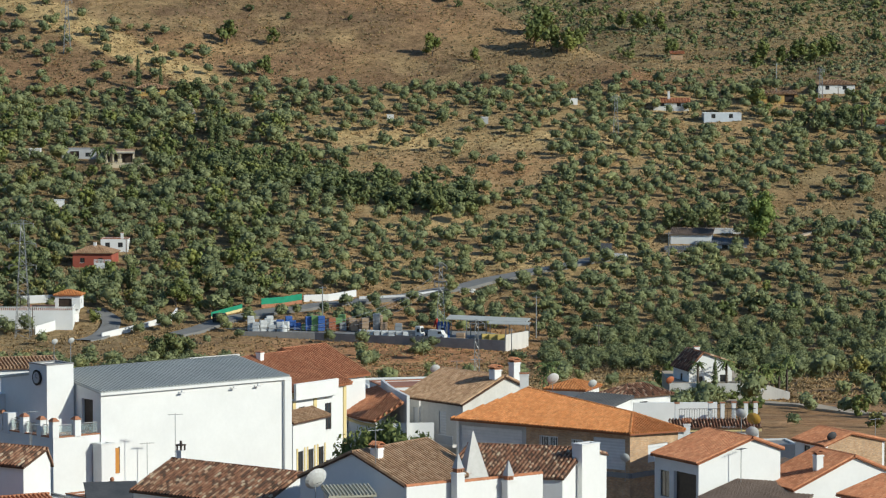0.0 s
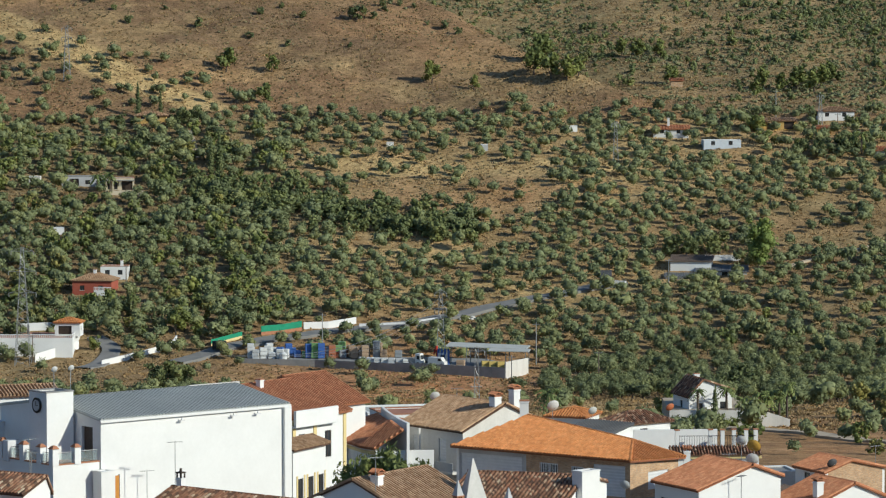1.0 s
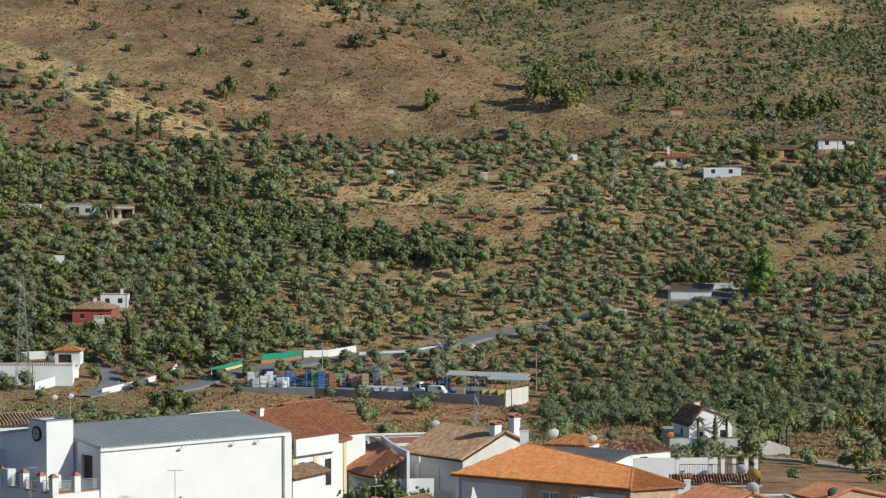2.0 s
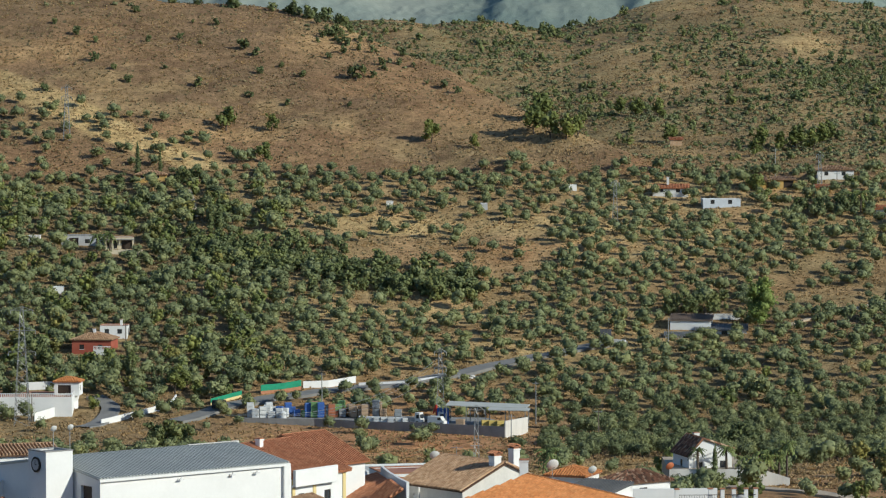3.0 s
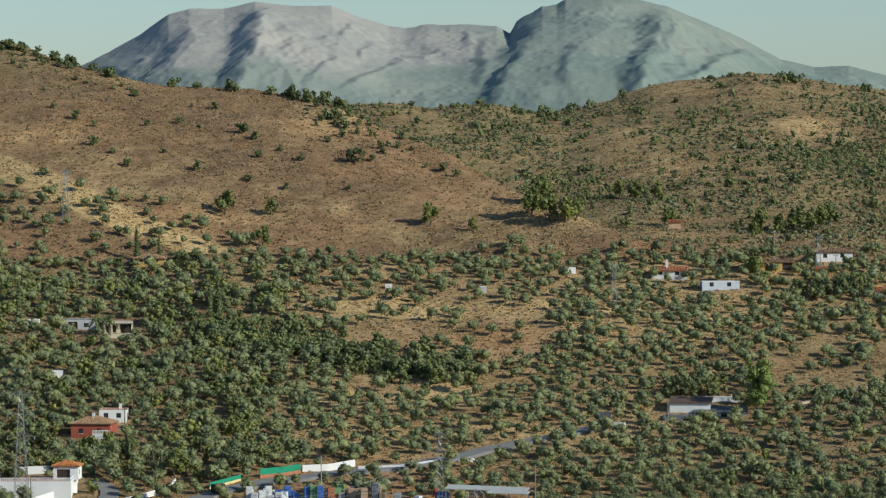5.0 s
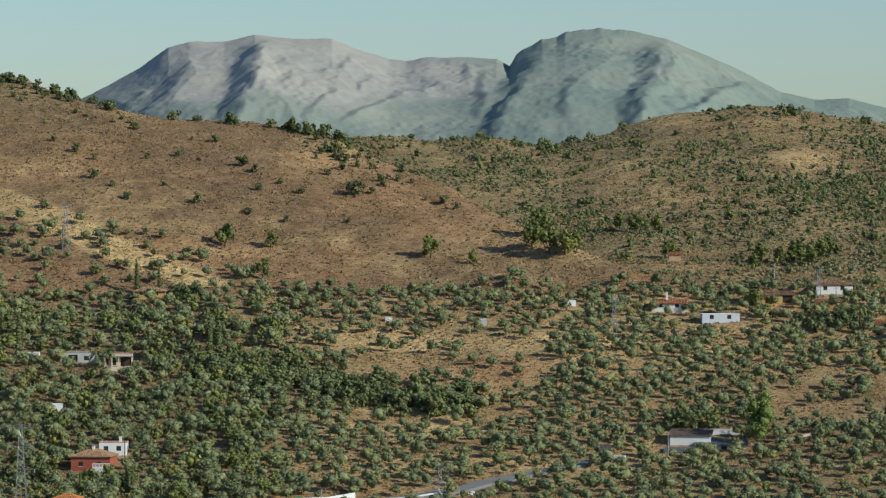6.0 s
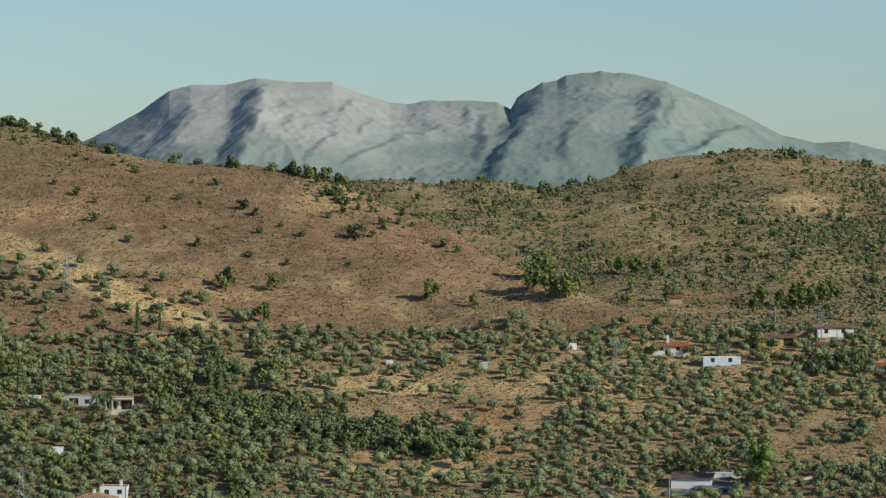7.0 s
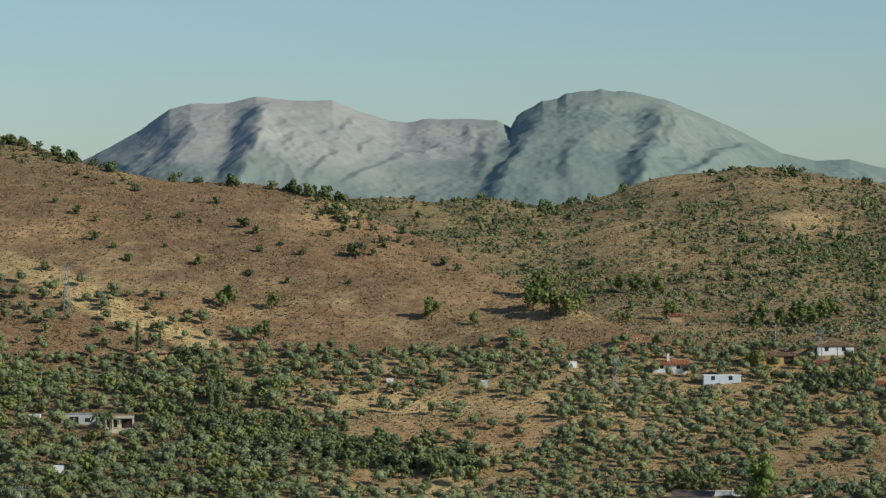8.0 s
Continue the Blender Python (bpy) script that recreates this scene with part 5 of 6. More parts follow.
ribbon("track", [(40, 650), (55, 640), (75, 600), (86, 560), (90, 520)], 4.0, M_DIRTROAD, "pale dirt lane above the village", 0.4)


def fence_wall(label, pts, h, mat, thick=0.3, base=None, base_h=0.8, name="wall"):
    """A wall along plan points; base: a band of another material below it."""
    e = thing(name, pose(0, 0, 0), label, name.replace("_", " "))
    for (x0, y0), (x1, y1) in zip(pts, pts[1:]):
        L = math.hypot(x1 - x0, y1 - y0)
        n = max(1, int(L / 9))
        for i in range(n):
            ax, ay = x0 + (x1 - x0) * i / n, y0 + (y1 - y0) * i / n
            bx, by = x0 + (x1 - x0) * (i + 1) / n, y0 + (y1 - y0) * (i + 1) / n
            za, zb = ground_at(ax, ay), ground_at(bx, by)
            Lm, ang = math.hypot(bx - ax, by - ay), math.degrees(math.atan2(by - ay, bx - ax))
            lo = 0.0
            if base:
                lo = base_h
                part("base", prism([(0, za - 1.5), (Lm, zb - 1.5), (Lm, zb + lo), (0, za + lo)], thick + 0.06), base, e, at=pose(ax, ay, 0, 0, 0, ang))
            part("panel", prism([(0, za + (lo if base else -1.5)), (Lm, zb + (lo if base else -1.5)), (Lm, zb + h), (0, za + h)], thick), mat, e, at=pose(ax, ay, 0, 0, 0, ang))
            CLEAR.append(((ax + bx) / 2, (ay + by) / 2 - 2, 4.0))
    return e


fence_wall("white garden wall beside the lane", [(-96, 846), (-86.8, 857)], 2.0, M_WHITE)
fence_wall("long white wall along the lane", [(-80, 843), (-72, 851), (-64.9, 860), (-64, 866)], 1.3, M_WHITE)
plat = thing("terrace", pose(-107.0, 851.0, 15.0, 0, 0, 0), "white walled terrace with a balustrade", "terrace")
part("terrace_floor", box((0.3, 0.3, 7.3, 19.0, 17.0, 7.5)), M_TERRACE, plat)
part("wall", box((0, 0, 0, 19.3, 0.3, 7.6)), M_WHITE, plat)
part("wall", box((19.0, 0.3, 0, 19.3, 17.0, 7.6)), M_WHITE, plat)
part("rail", box((0, 0.02, 8.35, 19.3, 0.28, 8.5)), M_WHITE, plat)
part("rail", box((19.02, 0.3, 8.35, 19.28, 12.0, 8.5)), M_WHITE, plat)
for i in range(40):
    part("baluster", box((0.1 + 0.49 * i, 0.08, 7.6, 0.26 + 0.49 * i, 0.22, 8.35)), M_WHITE, plat)
for i in range(24):
    part("baluster", box((19.08, 0.4 + 0.49 * i, 7.6, 19.22, 0.56 + 0.49 * i, 8.35)), M_WHITE, plat)
gatehouse = house("small white house with an orange hipped roof", -92.6, 858.0, -4, 6.0, 5.0, 22.4, 25.8, "hip", 20, 0.4, tile=M_TILE_ORANGE, front=((0.8, 0.3, 4.0, 2.5, "void"),), right=((1.2, 1.2, 2.0, 2.4, "dark"),), tw=0.4, tl=0.6)
table = thing("garden_table", pose(-98.0, 857.0, 22.5), "dark garden table on the terrace", "table")
part("tabletop", box((0, 0, 0.7, 2.2, 1.0, 0.76)), M_DARKWOOD, table)
for lx in (0.1, 2.0):
    for ly in (0.1, 0.8):
        part("leg", box((lx, ly, 0, lx + 0.1, ly + 0.1, 0.7)), M_DARKWOOD, table)
pergola = thing("pergola", pose(-103.5, 860.0, 22.5), "dark wooden pergola on the terrace", "pergola")
for lx in (0, 2.0, 4.0):
    part("post", box((lx, 0, 0, lx + 0.2, 0.2, 2.4)), M_DARKWOOD, pergola)
    part("beam", box((lx, 0, 2.4, lx + 0.15, 3.0, 2.55)), M_DARKWOOD, pergola)
    part("post", box((lx, 2.8, 0, lx + 0.2, 3.0, 2.4)), M_DARKWOOD, pergola)
for cx in (-103, -98, -92):
    CLEAR.append((cx, 858.0, 8.0))
fence_wall("tall white boundary wall", [(-106, 872), (-92, 875)], 1.9, M_WHITE)
fence_wall("green netting fence on a red brick base", [(-44, 871), (-39, 874), (-34.4, 877)], 2.3, M_GREENNET, 0.12, M_BRICK_EDGE, 0.8, name="netting_fence")
fence_wall("green netting fence on an ochre base", [(-55.5, 861), (-48.5, 869)], 1.6, M_GREENNET, 0.12, M_YELLOWTRIM, 0.6, name="netting_fence")
fence_wall("low white wall beside the road", [(-34.0, 878), (-28, 880), (-21.3, 884)], 1.7, M_WHITE)

fence_wall("pale steel guard rail along the road", [(-20.5, 880.5), (-9, 882.5), (1, 887.0)], 1.1, M_ALU, 0.1, name="guard_rail")
YARD_Z = ground_at(-15, 838) + 1.2
yard = thing("yard_platform", pose(0, 0, YARD_Z), "concrete yard platform with a grey retaining wall", "yard")
bm = bmesh.new()
ring_pts = [(-48.5, 846), (-30, 842), (-11, 832), (14.2, 819), (19.6, 829), (10, 850), (-20, 858), (-44, 860)]
lo, hi = [bm.verts.new((x, y, -8)) for x, y in ring_pts], [bm.verts.new((x, y, 0)) for x, y in ring_pts]
bm.faces.new(hi)
for i in range(8):
    bm.faces.new((lo[i], lo[(i + 1) % 8], hi[(i + 1) % 8], hi[i]))
bmesh.ops.recalc_face_normals(bm, faces=bm.faces[:])
part("platform", bm, M_CONCRETE, yard)
for (x0, y0), (x1, y1), mt, hh in (((-48.5, 846), (-30, 842), M_CONCRETE, 0.5), ((-30, 842), (-11, 832), M_CONCRETE, 0.6), ((-11, 832), (14.2, 819), M_CONCRETE, 0.9), ((14.2, 819), (19.6, 829), M_WHITE_OLD, 2.2)):
    part("parapet", box((0, -0.15, -3.0, math.hypot(x1 - x0, y1 - y0), 0.15, hh)), mt, yard, at=pose(x0, y0, 0, 0, 0, math.degrees(math.atan2(y1 - y0, x1 - x0))))
for cx, cy in ((-40, 852), (-28, 850), (-15, 845), (-2, 840), (9, 834), (-35, 845), (15, 828)):
    CLEAR.append((cx, cy, 9.5))


def pallet(x, y, mat, w, l, h, rows, label):
    e = thing("pallet_stack", pose(x, y, YARD_Z + 0.001, 0, 0, RNG.uniform(-14, 14)), label, "pallet stack", "pallet stacks in the yard")
    part("pallet", box((0, 0, 0, w, 0.12, 0.14), (0, l / 2 - 0.06, 0, w, l / 2 + 0.06, 0.14), (0, l - 0.12, 0, w, l, 0.14), (0, 0, 0.14, w, l, 0.18)), M_WOODPOLE, e)
    for i in range(rows):
        o = RNG.uniform(-0.05, 0.05)
        part("block_layer", box((o, o, 0.183 + h * i / rows, w + o, l + o, 0.183 + h * (i + 1) / rows - 0.06), bevel=0.05), mat, e)


for cx, cy, cr in ((-65.0, 1029.0, 4.5), (-120.9, 1028.0, 3.0), (20.0, 683.0, 5.5), (-50.3, 1014.0, 3.0), (-89, 1090.0, 4.0), (81.5, 926.0, 5.0), (-64.0, 867.0, 4.5), (55.0, 652.0, 9.0), (-62.0, 797.0, 5.0)):
    CLEAR.append((cx, cy, cr))
YARD_RNG = np.random.default_rng(3)
kinds = [(M_WRAP, "white-wrapped pallet of building blocks", -47, -38), (M_BLUE, "blue-wrapped pallet stack of building goods", -40, -28), (M_GREENP, "green-wrapped pallet stack of building goods", -34, -19), (M_BRICKP, "wooden pallet of red bricks", -34, -24), (M_TAN, "wooden pallet of tan blocks", -27, -12), (M_CARGREY, "wooden pallet of grey blocks", -30, -10)]
for mt, lb, x0, x1 in kinds:
    for i in range(8 if mt in (M_WRAP, M_BLUE, M_TAN) else 7):
        x = YARD_RNG.uniform(x0, x1)
        y = YARD_RNG.uniform(848, 855) - max(0, (x + 25) * 0.45)
        pallet(x, y, mt, 1.6, 1.5, YARD_RNG.uniform(1.3, 4.0), int(YARD_RNG.integers(2, 5)), lb)
for i in range(7):
    pallet(-19.5 + 1.7 * i, 839.5 - 0.75 * i + (i % 2) * 0.3, M_WRAP, 1.5, 1.5, 1.2, 2, "white-wrapped pallet of building blocks")
for i in range(4):
    pallet(-45 + 1.9 * i, 848.0, M_WRAP, 1.6, 1.5, YARD_RNG.uniform(1.5, 2.8), 3, "white-wrapped pallet of building blocks")
for x, mt in ((9.0, M_YELLOWP), (10.6, M_YELLOWP), (3.0, M_TAN), (12.5, M_YELLOWP)):
    pallet(x, 824.5 - (x - 9) * 0.45, mt, 1.9, 1.5, 1.7, 2, "yellow crates stacked on a pallet")
vehicle(-9.6, 836.0, YARD_Z, -28, 5.2, "truck", M_CARWHITE, "small white flatbed truck in the yard")
crane = vehicle(-6.0, 838.0, YARD_Z, -20, 7.6, "truck", M_CARWHITE, "white crane truck with a red folding arm")
bm = bmesh.new()
tube(bm, (4.6, 1.1, 1.0), (4.4, 1.1, 4.2), 0.28)
tube(bm, (4.4, 1.1, 4.2), (3.7, 1.1, 2.2), 0.2)
part("crane_arm", bm, M_RED, crane, "folded red crane arm")
vehicle(-3.5, 832.2, YARD_Z, -25, 4.2, "van", M_CARWHITE, "white van parked by the yard wall")
for i in range(4):
    t = thing("gas_bottle", pose(-1.0 + 0.75 * i, 836.5 - 0.3 * i, YARD_Z + 1.3), "tall blue cylinder standing on a block", "gas bottle", "blue cylinders in the yard")
    bm = bmesh.new()
    tube(bm, (0, 0, -1.3), (0, 0, 2.0), 0.3, 0.3, 10)
    tube(bm, (0, 0, 2.0), (0, 0, 2.4), 0.3, 0.1, 10)
    part("cylinder", bm, M_BLUE, t)
tank = thing("water_tank", pose(-37.6, 847.0, YARD_Z), "round white plastic water tank", "tank")
bm = bmesh.new()
tube(bm, (0, 0, 0), (0, 0, 1.5), 0.85, 0.85, 16)
tube(bm, (0, 0, 1.5), (0, 0, 1.9), 0.85, 0.3, 16)
part("tank_body", bm, M_WRAP, tank)
canopy = thing("open_shed", pose(0.6, 833.0, YARD_Z, 0, 0, -10), "open yard shed with a grey sheet roof on posts", "shed")
part("roof", slab([(0, 0, 4.6), (19, 0, 4.2), (19, 6, 4.5), (0, 6, 5.0)], 0.2), M_METALROOF, canopy)
part("roof", slab([(10.5, -3.5, 4.0), (20, -3.5, 3.9), (20, -0.02, 4.15), (10.5, -0.02, 4.3)], 0.16), M_METALROOF, canopy)
for px in (0.2, 4.8, 9.4, 14.0, 18.6):
    for py in (0.2, 5.8):
        part("post", box((px, py, 0, px + 0.18, py + 0.18, 4.3)), M_STEEL, canopy)
vehicle(46.8, 917.5, ground_at(44.5, 918.0) + 0.3, 168, 4.8, "pickup", M_CARWHITE, "white pickup on the grass beside the road")
vehicle(-53.5, 855.5, ground_at(-52, 856) + 0.55, 60, 4.4, "van", M_CARBLACK, "black van on the road by the yard")

for i in range(9):
    rx, ry = 4.0 + 0.75 * i + RNG.uniform(-0.4, 0.4), 889.0 + RNG.uniform(-1.2, 1.2)
    bm = bmesh.new()
    bmesh.ops.create_icosphere(bm, subdivisions=2, radius=RNG.uniform(0.4, 0.8))
    for v in bm.verts:
        v.co *= 1 + 0.25 * noise.noise(v.co * 2.0 + Vector((i * 7.0, 0, 0)))
        v.co.z *= 0.6
    tagged(part("boulder", bm, M_WHITE_OLD, at=pose(rx, ry, ground_at(rx, ry) + 0.2)), "pale limestone boulder beside the road", "boulder", "boulders beside the road")
CLEAR.append((7.0, 888.0, 4.0))

# ---- houses on the slope ----
M_SHEETGREY = plain("weathered_grey_sheet", (0.17, 0.18, 0.185), (0.26, 0.265, 0.265), 0.5, 0.7)
M_CREAM = plain("cream_render", (0.52, 0.45, 0.32), (0.62, 0.54, 0.4), 0.6)


def rural(label, x, y, ang, w, l, h, roof, tile, wall=M_WHITE, front=None, pitch=16, clear=1.0, up=0.0, **more):
    z = min(ground_at(x, y), ground_at(x + w, y)) - 0.6
    zt = ground_at(x + w / 2, y + l * 0.2) + up
    f = front if front is not None else tuple((w * k - 0.6, zt - z + 0.9, w * k + 0.6, zt - z + 2.1, "dark") for k in (0.25, 0.72))
    ob = house(label, x, y, ang, w, l, z, zt + h, roof, pitch, 0.4, wall=wall, tile=tile, front=f, tw=0.45, tl=0.7, **more)
    CLEAR.append((x + w / 2, y + l / 2 - 3 * clear + 1.5, max(w, l) / 2 + 1.2 + clear))
    if clear >= 1:
        CLEAR.append((x + w / 2, y - 7, w / 2))
    return ob


red_house = rural("red country house with a tan hipped roof", -93.5, 908.0, -6, 10.0, 9.0, 3.4, "hip", M_TILE_BROWN, M_REDWALL, pitch=20)
part("balustrade", box((6.0, -2.6, 0.6, 10.4, -2.4, 2.0), *[(6.0 + 0.35 * i, -2.58, 2.0, 6.14 + 0.35 * i, -2.44, 2.7) for i in range(13)], (6.0, -2.62, 2.7, 10.4, -2.4, 2.85)), M_WHITE, red_house, "white balustrade")
chimney(red_house, 5.0, 4.0, 5.6, 1.2, 0.7, "plain")
back_house = rural("small white house with a flat red-edged roof", -88.0, 925.0, 0, 7.0, 6.0, 3.0, "flat", M_TERRACE, trim=M_BRICK_EDGE)
chimney(back_house, 5.4, 1.2, 3.9, 1.6, 0.7, "plain")
modern = rural("grey flat-roofed house half hidden by trees", -107.7, 1019.0, 4, 12.0, 8.0, 2.5, "flat", M_CONCRETE, M_GREY, trim=M_CONCRETE, front=((2.2, 1.0, 4.8, 3.0, "void"), (6.6, 1.4, 8.0, 2.6, "dark"), (9.6, 1.2, 11.0, 2.8, "white")))
modern_b = rural("cream flat-roofed house with an open pillared porch", -95.2, 1015.0, 4, 8.2, 7.0, 3.2, "flat", M_CONCRETE, M_CREAM, front=((0.8, 1.2, 1.8, 3.4, "dark"), (2.6, 1.2, 3.6, 3.4, "dark"), (4.8, 1.0, 7.8, 3.5, "void")), trim=M_TERRACE)
for px in (0.3, 2.2, 4.2, 8.0):
    part("pillar", box((px, -1.6, 0, px + 0.25, -1.35, 3.7)), M_CREAM, modern_b)
part("porch_roof", box((0.0, -1.8, 3.7, 8.4, -0.1, 3.9)), M_CONCRETE, modern_b)
part("terrace_wall", box((1.5, -4.6, -2.0, 11.0, -1.9, 0.9)), M_CREAM, modern_b, "cream terrace wall")
pool = thing("awning", pose(-81.0, 1013.0, ground_at(-81.0, 1013.0), 0, 0, 4), "turquoise garden awning on thin posts", "awning")
part("canvas", slab([(0, 0, 1.7), (3.6, 0, 1.7), (3.6, 2.4, 2.3), (0, 2.4, 2.3)], 0.08), paint("turquoise_canvas", (0.12, 0.42, 0.36)), pool)
for px in (0.05, 3.45):
    for py in (0.1, 2.2):
        part("post", box((px, py, -0.3, px + 0.1, py + 0.1, 1.65)), M_STEEL, pool)
tan_house = rural("tan house with a pale tiled roof behind cypresses", -93.0, 1090.0, 0, 9.5, 7.0, 2.0, "hip", M_TILE_BROWN, M_OCHREWALL, pitch=18, clear=0)
farm = rural("low white farmhouse front under a grey sheet roof", 65.5, 929.0, -4, 13.0, 7.0, 0.7, "mono", M_SHEETGREY, pitch=8, clear=0, front=((0.9, 0.5, 3.6, 1.7, "void"), (6.5, 0.6, 8.0, 1.6, "dark")))
farm_b = rural("white farmhouse block with a brown sheet roof", 59.0, 933.0, -8, 10.5, 8.0, 1.9, "mono", M_SHEETBROWN, pitch=7, clear=0, front=())
farm_c = rural("small white lean-to with a grey roof and red canopy", 57.3, 926.0, -4, 7.6, 3.5, 0.6, "mono", M_SHEETGREY, pitch=9, clear=0, front=((1.2, 0.4, 3.0, 1.4, "void"), (4.6, 0.4, 5.8, 1.3, "dark")))
farm_d = rural("tall white rear block of the farmhouse", 68.5, 943.0, -4, 9.5, 5.0, 0.9, "flat", M_CONCRETE, clear=0, front=())
red_roof = rural("white house with a red tile roof", 62.5, 1072.0, -5, 10.5, 7.0, 2.2, "gable_x", M_TILE_RED, clear=0)
chimney(red_roof, 4.5, 2.0, 5.2, 1.2, 0.7, "plain")
blue_house = rural("pale blue and white low building", 76.5, 1057.0, 3, 11.0, 6.0, 2.3, "flat", M_WHITE, paint("pale_blue_render", (0.58, 0.63, 0.68)))
ochre_a = rural("ochre house with a flat roof", 91.0, 1078.0, 0, 6.0, 5.0, 2.2, "mono", M_TILE_BROWN, M_OCHREWALL, pitch=8, clear=0)
ochre_b = rural("ochre house with dark porch", 98.5, 1077.0, 0, 7.0, 5.0, 2.6, "mono", M_TILE_BROWN, M_OCHREWALL, pitch=8, front=((3.4, 1.0, 6.4, 3.2, "void"),))
villa = rural("white villa with a grey-brown hipped roof", 113.0, 1087.0, 0, 11.0, 8.0, 2.6, "hip", M_TILE_BROWN, pitch=16, clear=0)
orange_hut = rural("small orange hut below the villa", 111.0, 1070.0, 0, 4.2, 4.0, 1.9, "mono", M_TILE_RED, M_OCHREWALL, pitch=8, clear=0, front=())
edge_house = rural("low house with a red roof among trees", 126.0, 1048.0, 0, 9.0, 6.0, 1.6, "gable_x", M_TILE_RED, front=(), clear=0)
hut = rural("small white hut among olive trees", -104.8, 970.0, 5, 2.8, 2.6, 1.8, "flat", M_WHITE, front=())
hut_b = rural("small white box hut below the hill", 37.4, 1077.0, 6, 2.8, 2.6, 1.6, "flat", M_WHITE, front=())
hut_c = rural("small grey stone hut between olives", 11.3, 1058.0, 6, 2.0, 2.4, 1.9, "flat", M_CONCRETE, M_GREY, front=())
hut_d = rural("small white hut between olives", -16.5, 1062.0, 0, 2.0, 2.4, 1.3, "flat", M_WHITE, front=())
hut_e = rural("small red-roofed hut on the upper slope", 74.5, 1180.0, 0, 4.0, 3.0, 2.2, "mono", M_TILE_RED, M_BRICK, front=(), pitch=10)
hut_f = rural("small white hut with an open side", -117.0, 1019.0, 0, 3.2, 3.0, 2.0, "flat", M_TERRACE, M_WHITE_OLD, front=((0.8, 0.8, 2.2, 2.2, "void"),))
big_house = rural("large white house with dark brown gable roofs", 42.4, 660.7, -75, 9.0, 8.2, 3.4, "gable_x", M_TILE_OLD, up=3.0, ridge=(2.7, 2.8), rear=0.9, right=((5.6, 4.0, 6.7, 5.6, "dark"), (1.4, 4.2, 2.3, 5.4, "dark")), front=((4.0, 4.2, 5.2, 5.6, "dark"),))
garden = thing("garden_terrace", pose(0, 0, ground_at(46, 650)), "pale garden terrace before the white house", "terrace")
part("terrace_floor", box((41.0, 649.0, -1.0, 56.0, 672.0, 3.0)), M_DIRTROAD, garden)
part("retaining_wall", box((41.0, 648.7, -1.0, 56.0, 648.99, 3.2)), M_WHITE_OLD, garden)
part("ramp_wall", prism([(0, -1), (7, -1), (7, 1.2), (0, 3.4)], 0.3), M_WHITE_OLD, garden, at=pose(56.05, 652.0, 0))
chimney(big_house, 3.0, 3.4, 9.0, 1.2, 1.0, "plain")

solar = thing("solar_panel", pose(41.7, 921.0, ground_at(41.7, 921.0), 0, 0, -8), "tilted dark blue solar panel on a post", "solar panel")
for i in range(3):
    for j in range(2):
        part("module", slab([(-1.5 + i, -0.1 + 0.75 * j, 0.6 + 1.45 * j), (-0.54 + i, -0.1 + 0.75 * j, 0.6 + 1.45 * j), (-0.54 + i, 0.6 + 0.75 * j, 2.0 + 1.45 * j), (-1.5 + i, 0.6 + 0.75 * j, 2.0 + 1.45 * j)], 0.06), M_TANK, solar)
bm = bmesh.new()
tube(bm, (0, 0.7, -0.5), (0, 0.7, 2.0), 0.1)
part("post", bm, M_STEEL, solar)

# ---- pylons and poles ----


def pylon(x, y, h, base, label, arms=((0.62, 3.2), (0.8, 3.2), (0.97, 2.6))):
    e = thing("lattice_pylon", pose(x, y, ground_at(x, y) - 0.3), label, "pylon", "lattice pylons")
    bm = bmesh.new()
    r = lambda t: base * (1 - t) / 2 + 0.28 * t
    n = int(h / 1.7)
    for sx, sy in ((-1, -1), (1, -1), (1, 1), (-1, 1)):
        tube(bm, (sx * r(0), sy * r(0), 0), (sx * r(1), sy * r(1), h), 0.09, 0.07, 4)
    for i in range(n):
        t0, t1 = i / n, (i + 1) / n
        c0 = [(-r(t0), -r(t0)), (r(t0), -r(t0)), (r(t0), r(t0)), (-r(t0), r(t0))]
        c1 = [(-r(t1), -r(t1)), (r(t1), -r(t1)), (r(t1), r(t1)), (-r(t1), r(t1))]
        for k in range(4):
            a, b = (c0[k], c1[(k + 1) % 4]) if i % 2 else (c0[(k + 1) % 4], c1[k])
            tube(bm, (*a, t0 * h), (*b, t1 * h), 0.045, None, 4)
    part("lattice", bm, M_STEEL, e)
    for t, a in arms:
        bm = bmesh.new()
        for s in (-1, 1):
            tube(bm, (0, 0, t * h), (s * a, 0, t * h), 0.07, None, 4)
            tube(bm, (0, 0, t * h + 0.9), (s * a, 0, t * h), 0.05, None, 4)
            tube(bm, (s * a, 0, t * h), (s * a, 0, t * h - 0.9), 0.09, None, 5)
        part("cross_arm", bm, M_STEEL, e)


pylon(-98.4, 842.0, 28.0, 3.6, "tall rusty lattice power pylon with three arms")
pylon(-0.5, 842.0, 18.5, 2.2, "slim lattice power pylon beside the yard", ((0.75, 1.4), (0.95, 1.4)))
pylon(6.5, 690.0, 13.0, 1.2, "slim lattice mast in front of the yard", ((0.96, 1.5),))
pylon(-116.7, 1122.0, 17.0, 2.2, "distant lattice pylon on the yellow slope", ((0.8, 1.6), (0.97, 1.6)))
pylon(50.1, 1045.0, 12.0, 1.6, "short lattice pylon on a white base", ((0.95, 1.2),))
pylon(112.5, 1075.0, 11.0, 1.4, "lattice mast beside the orange hut", ((0.97, 1.0),))


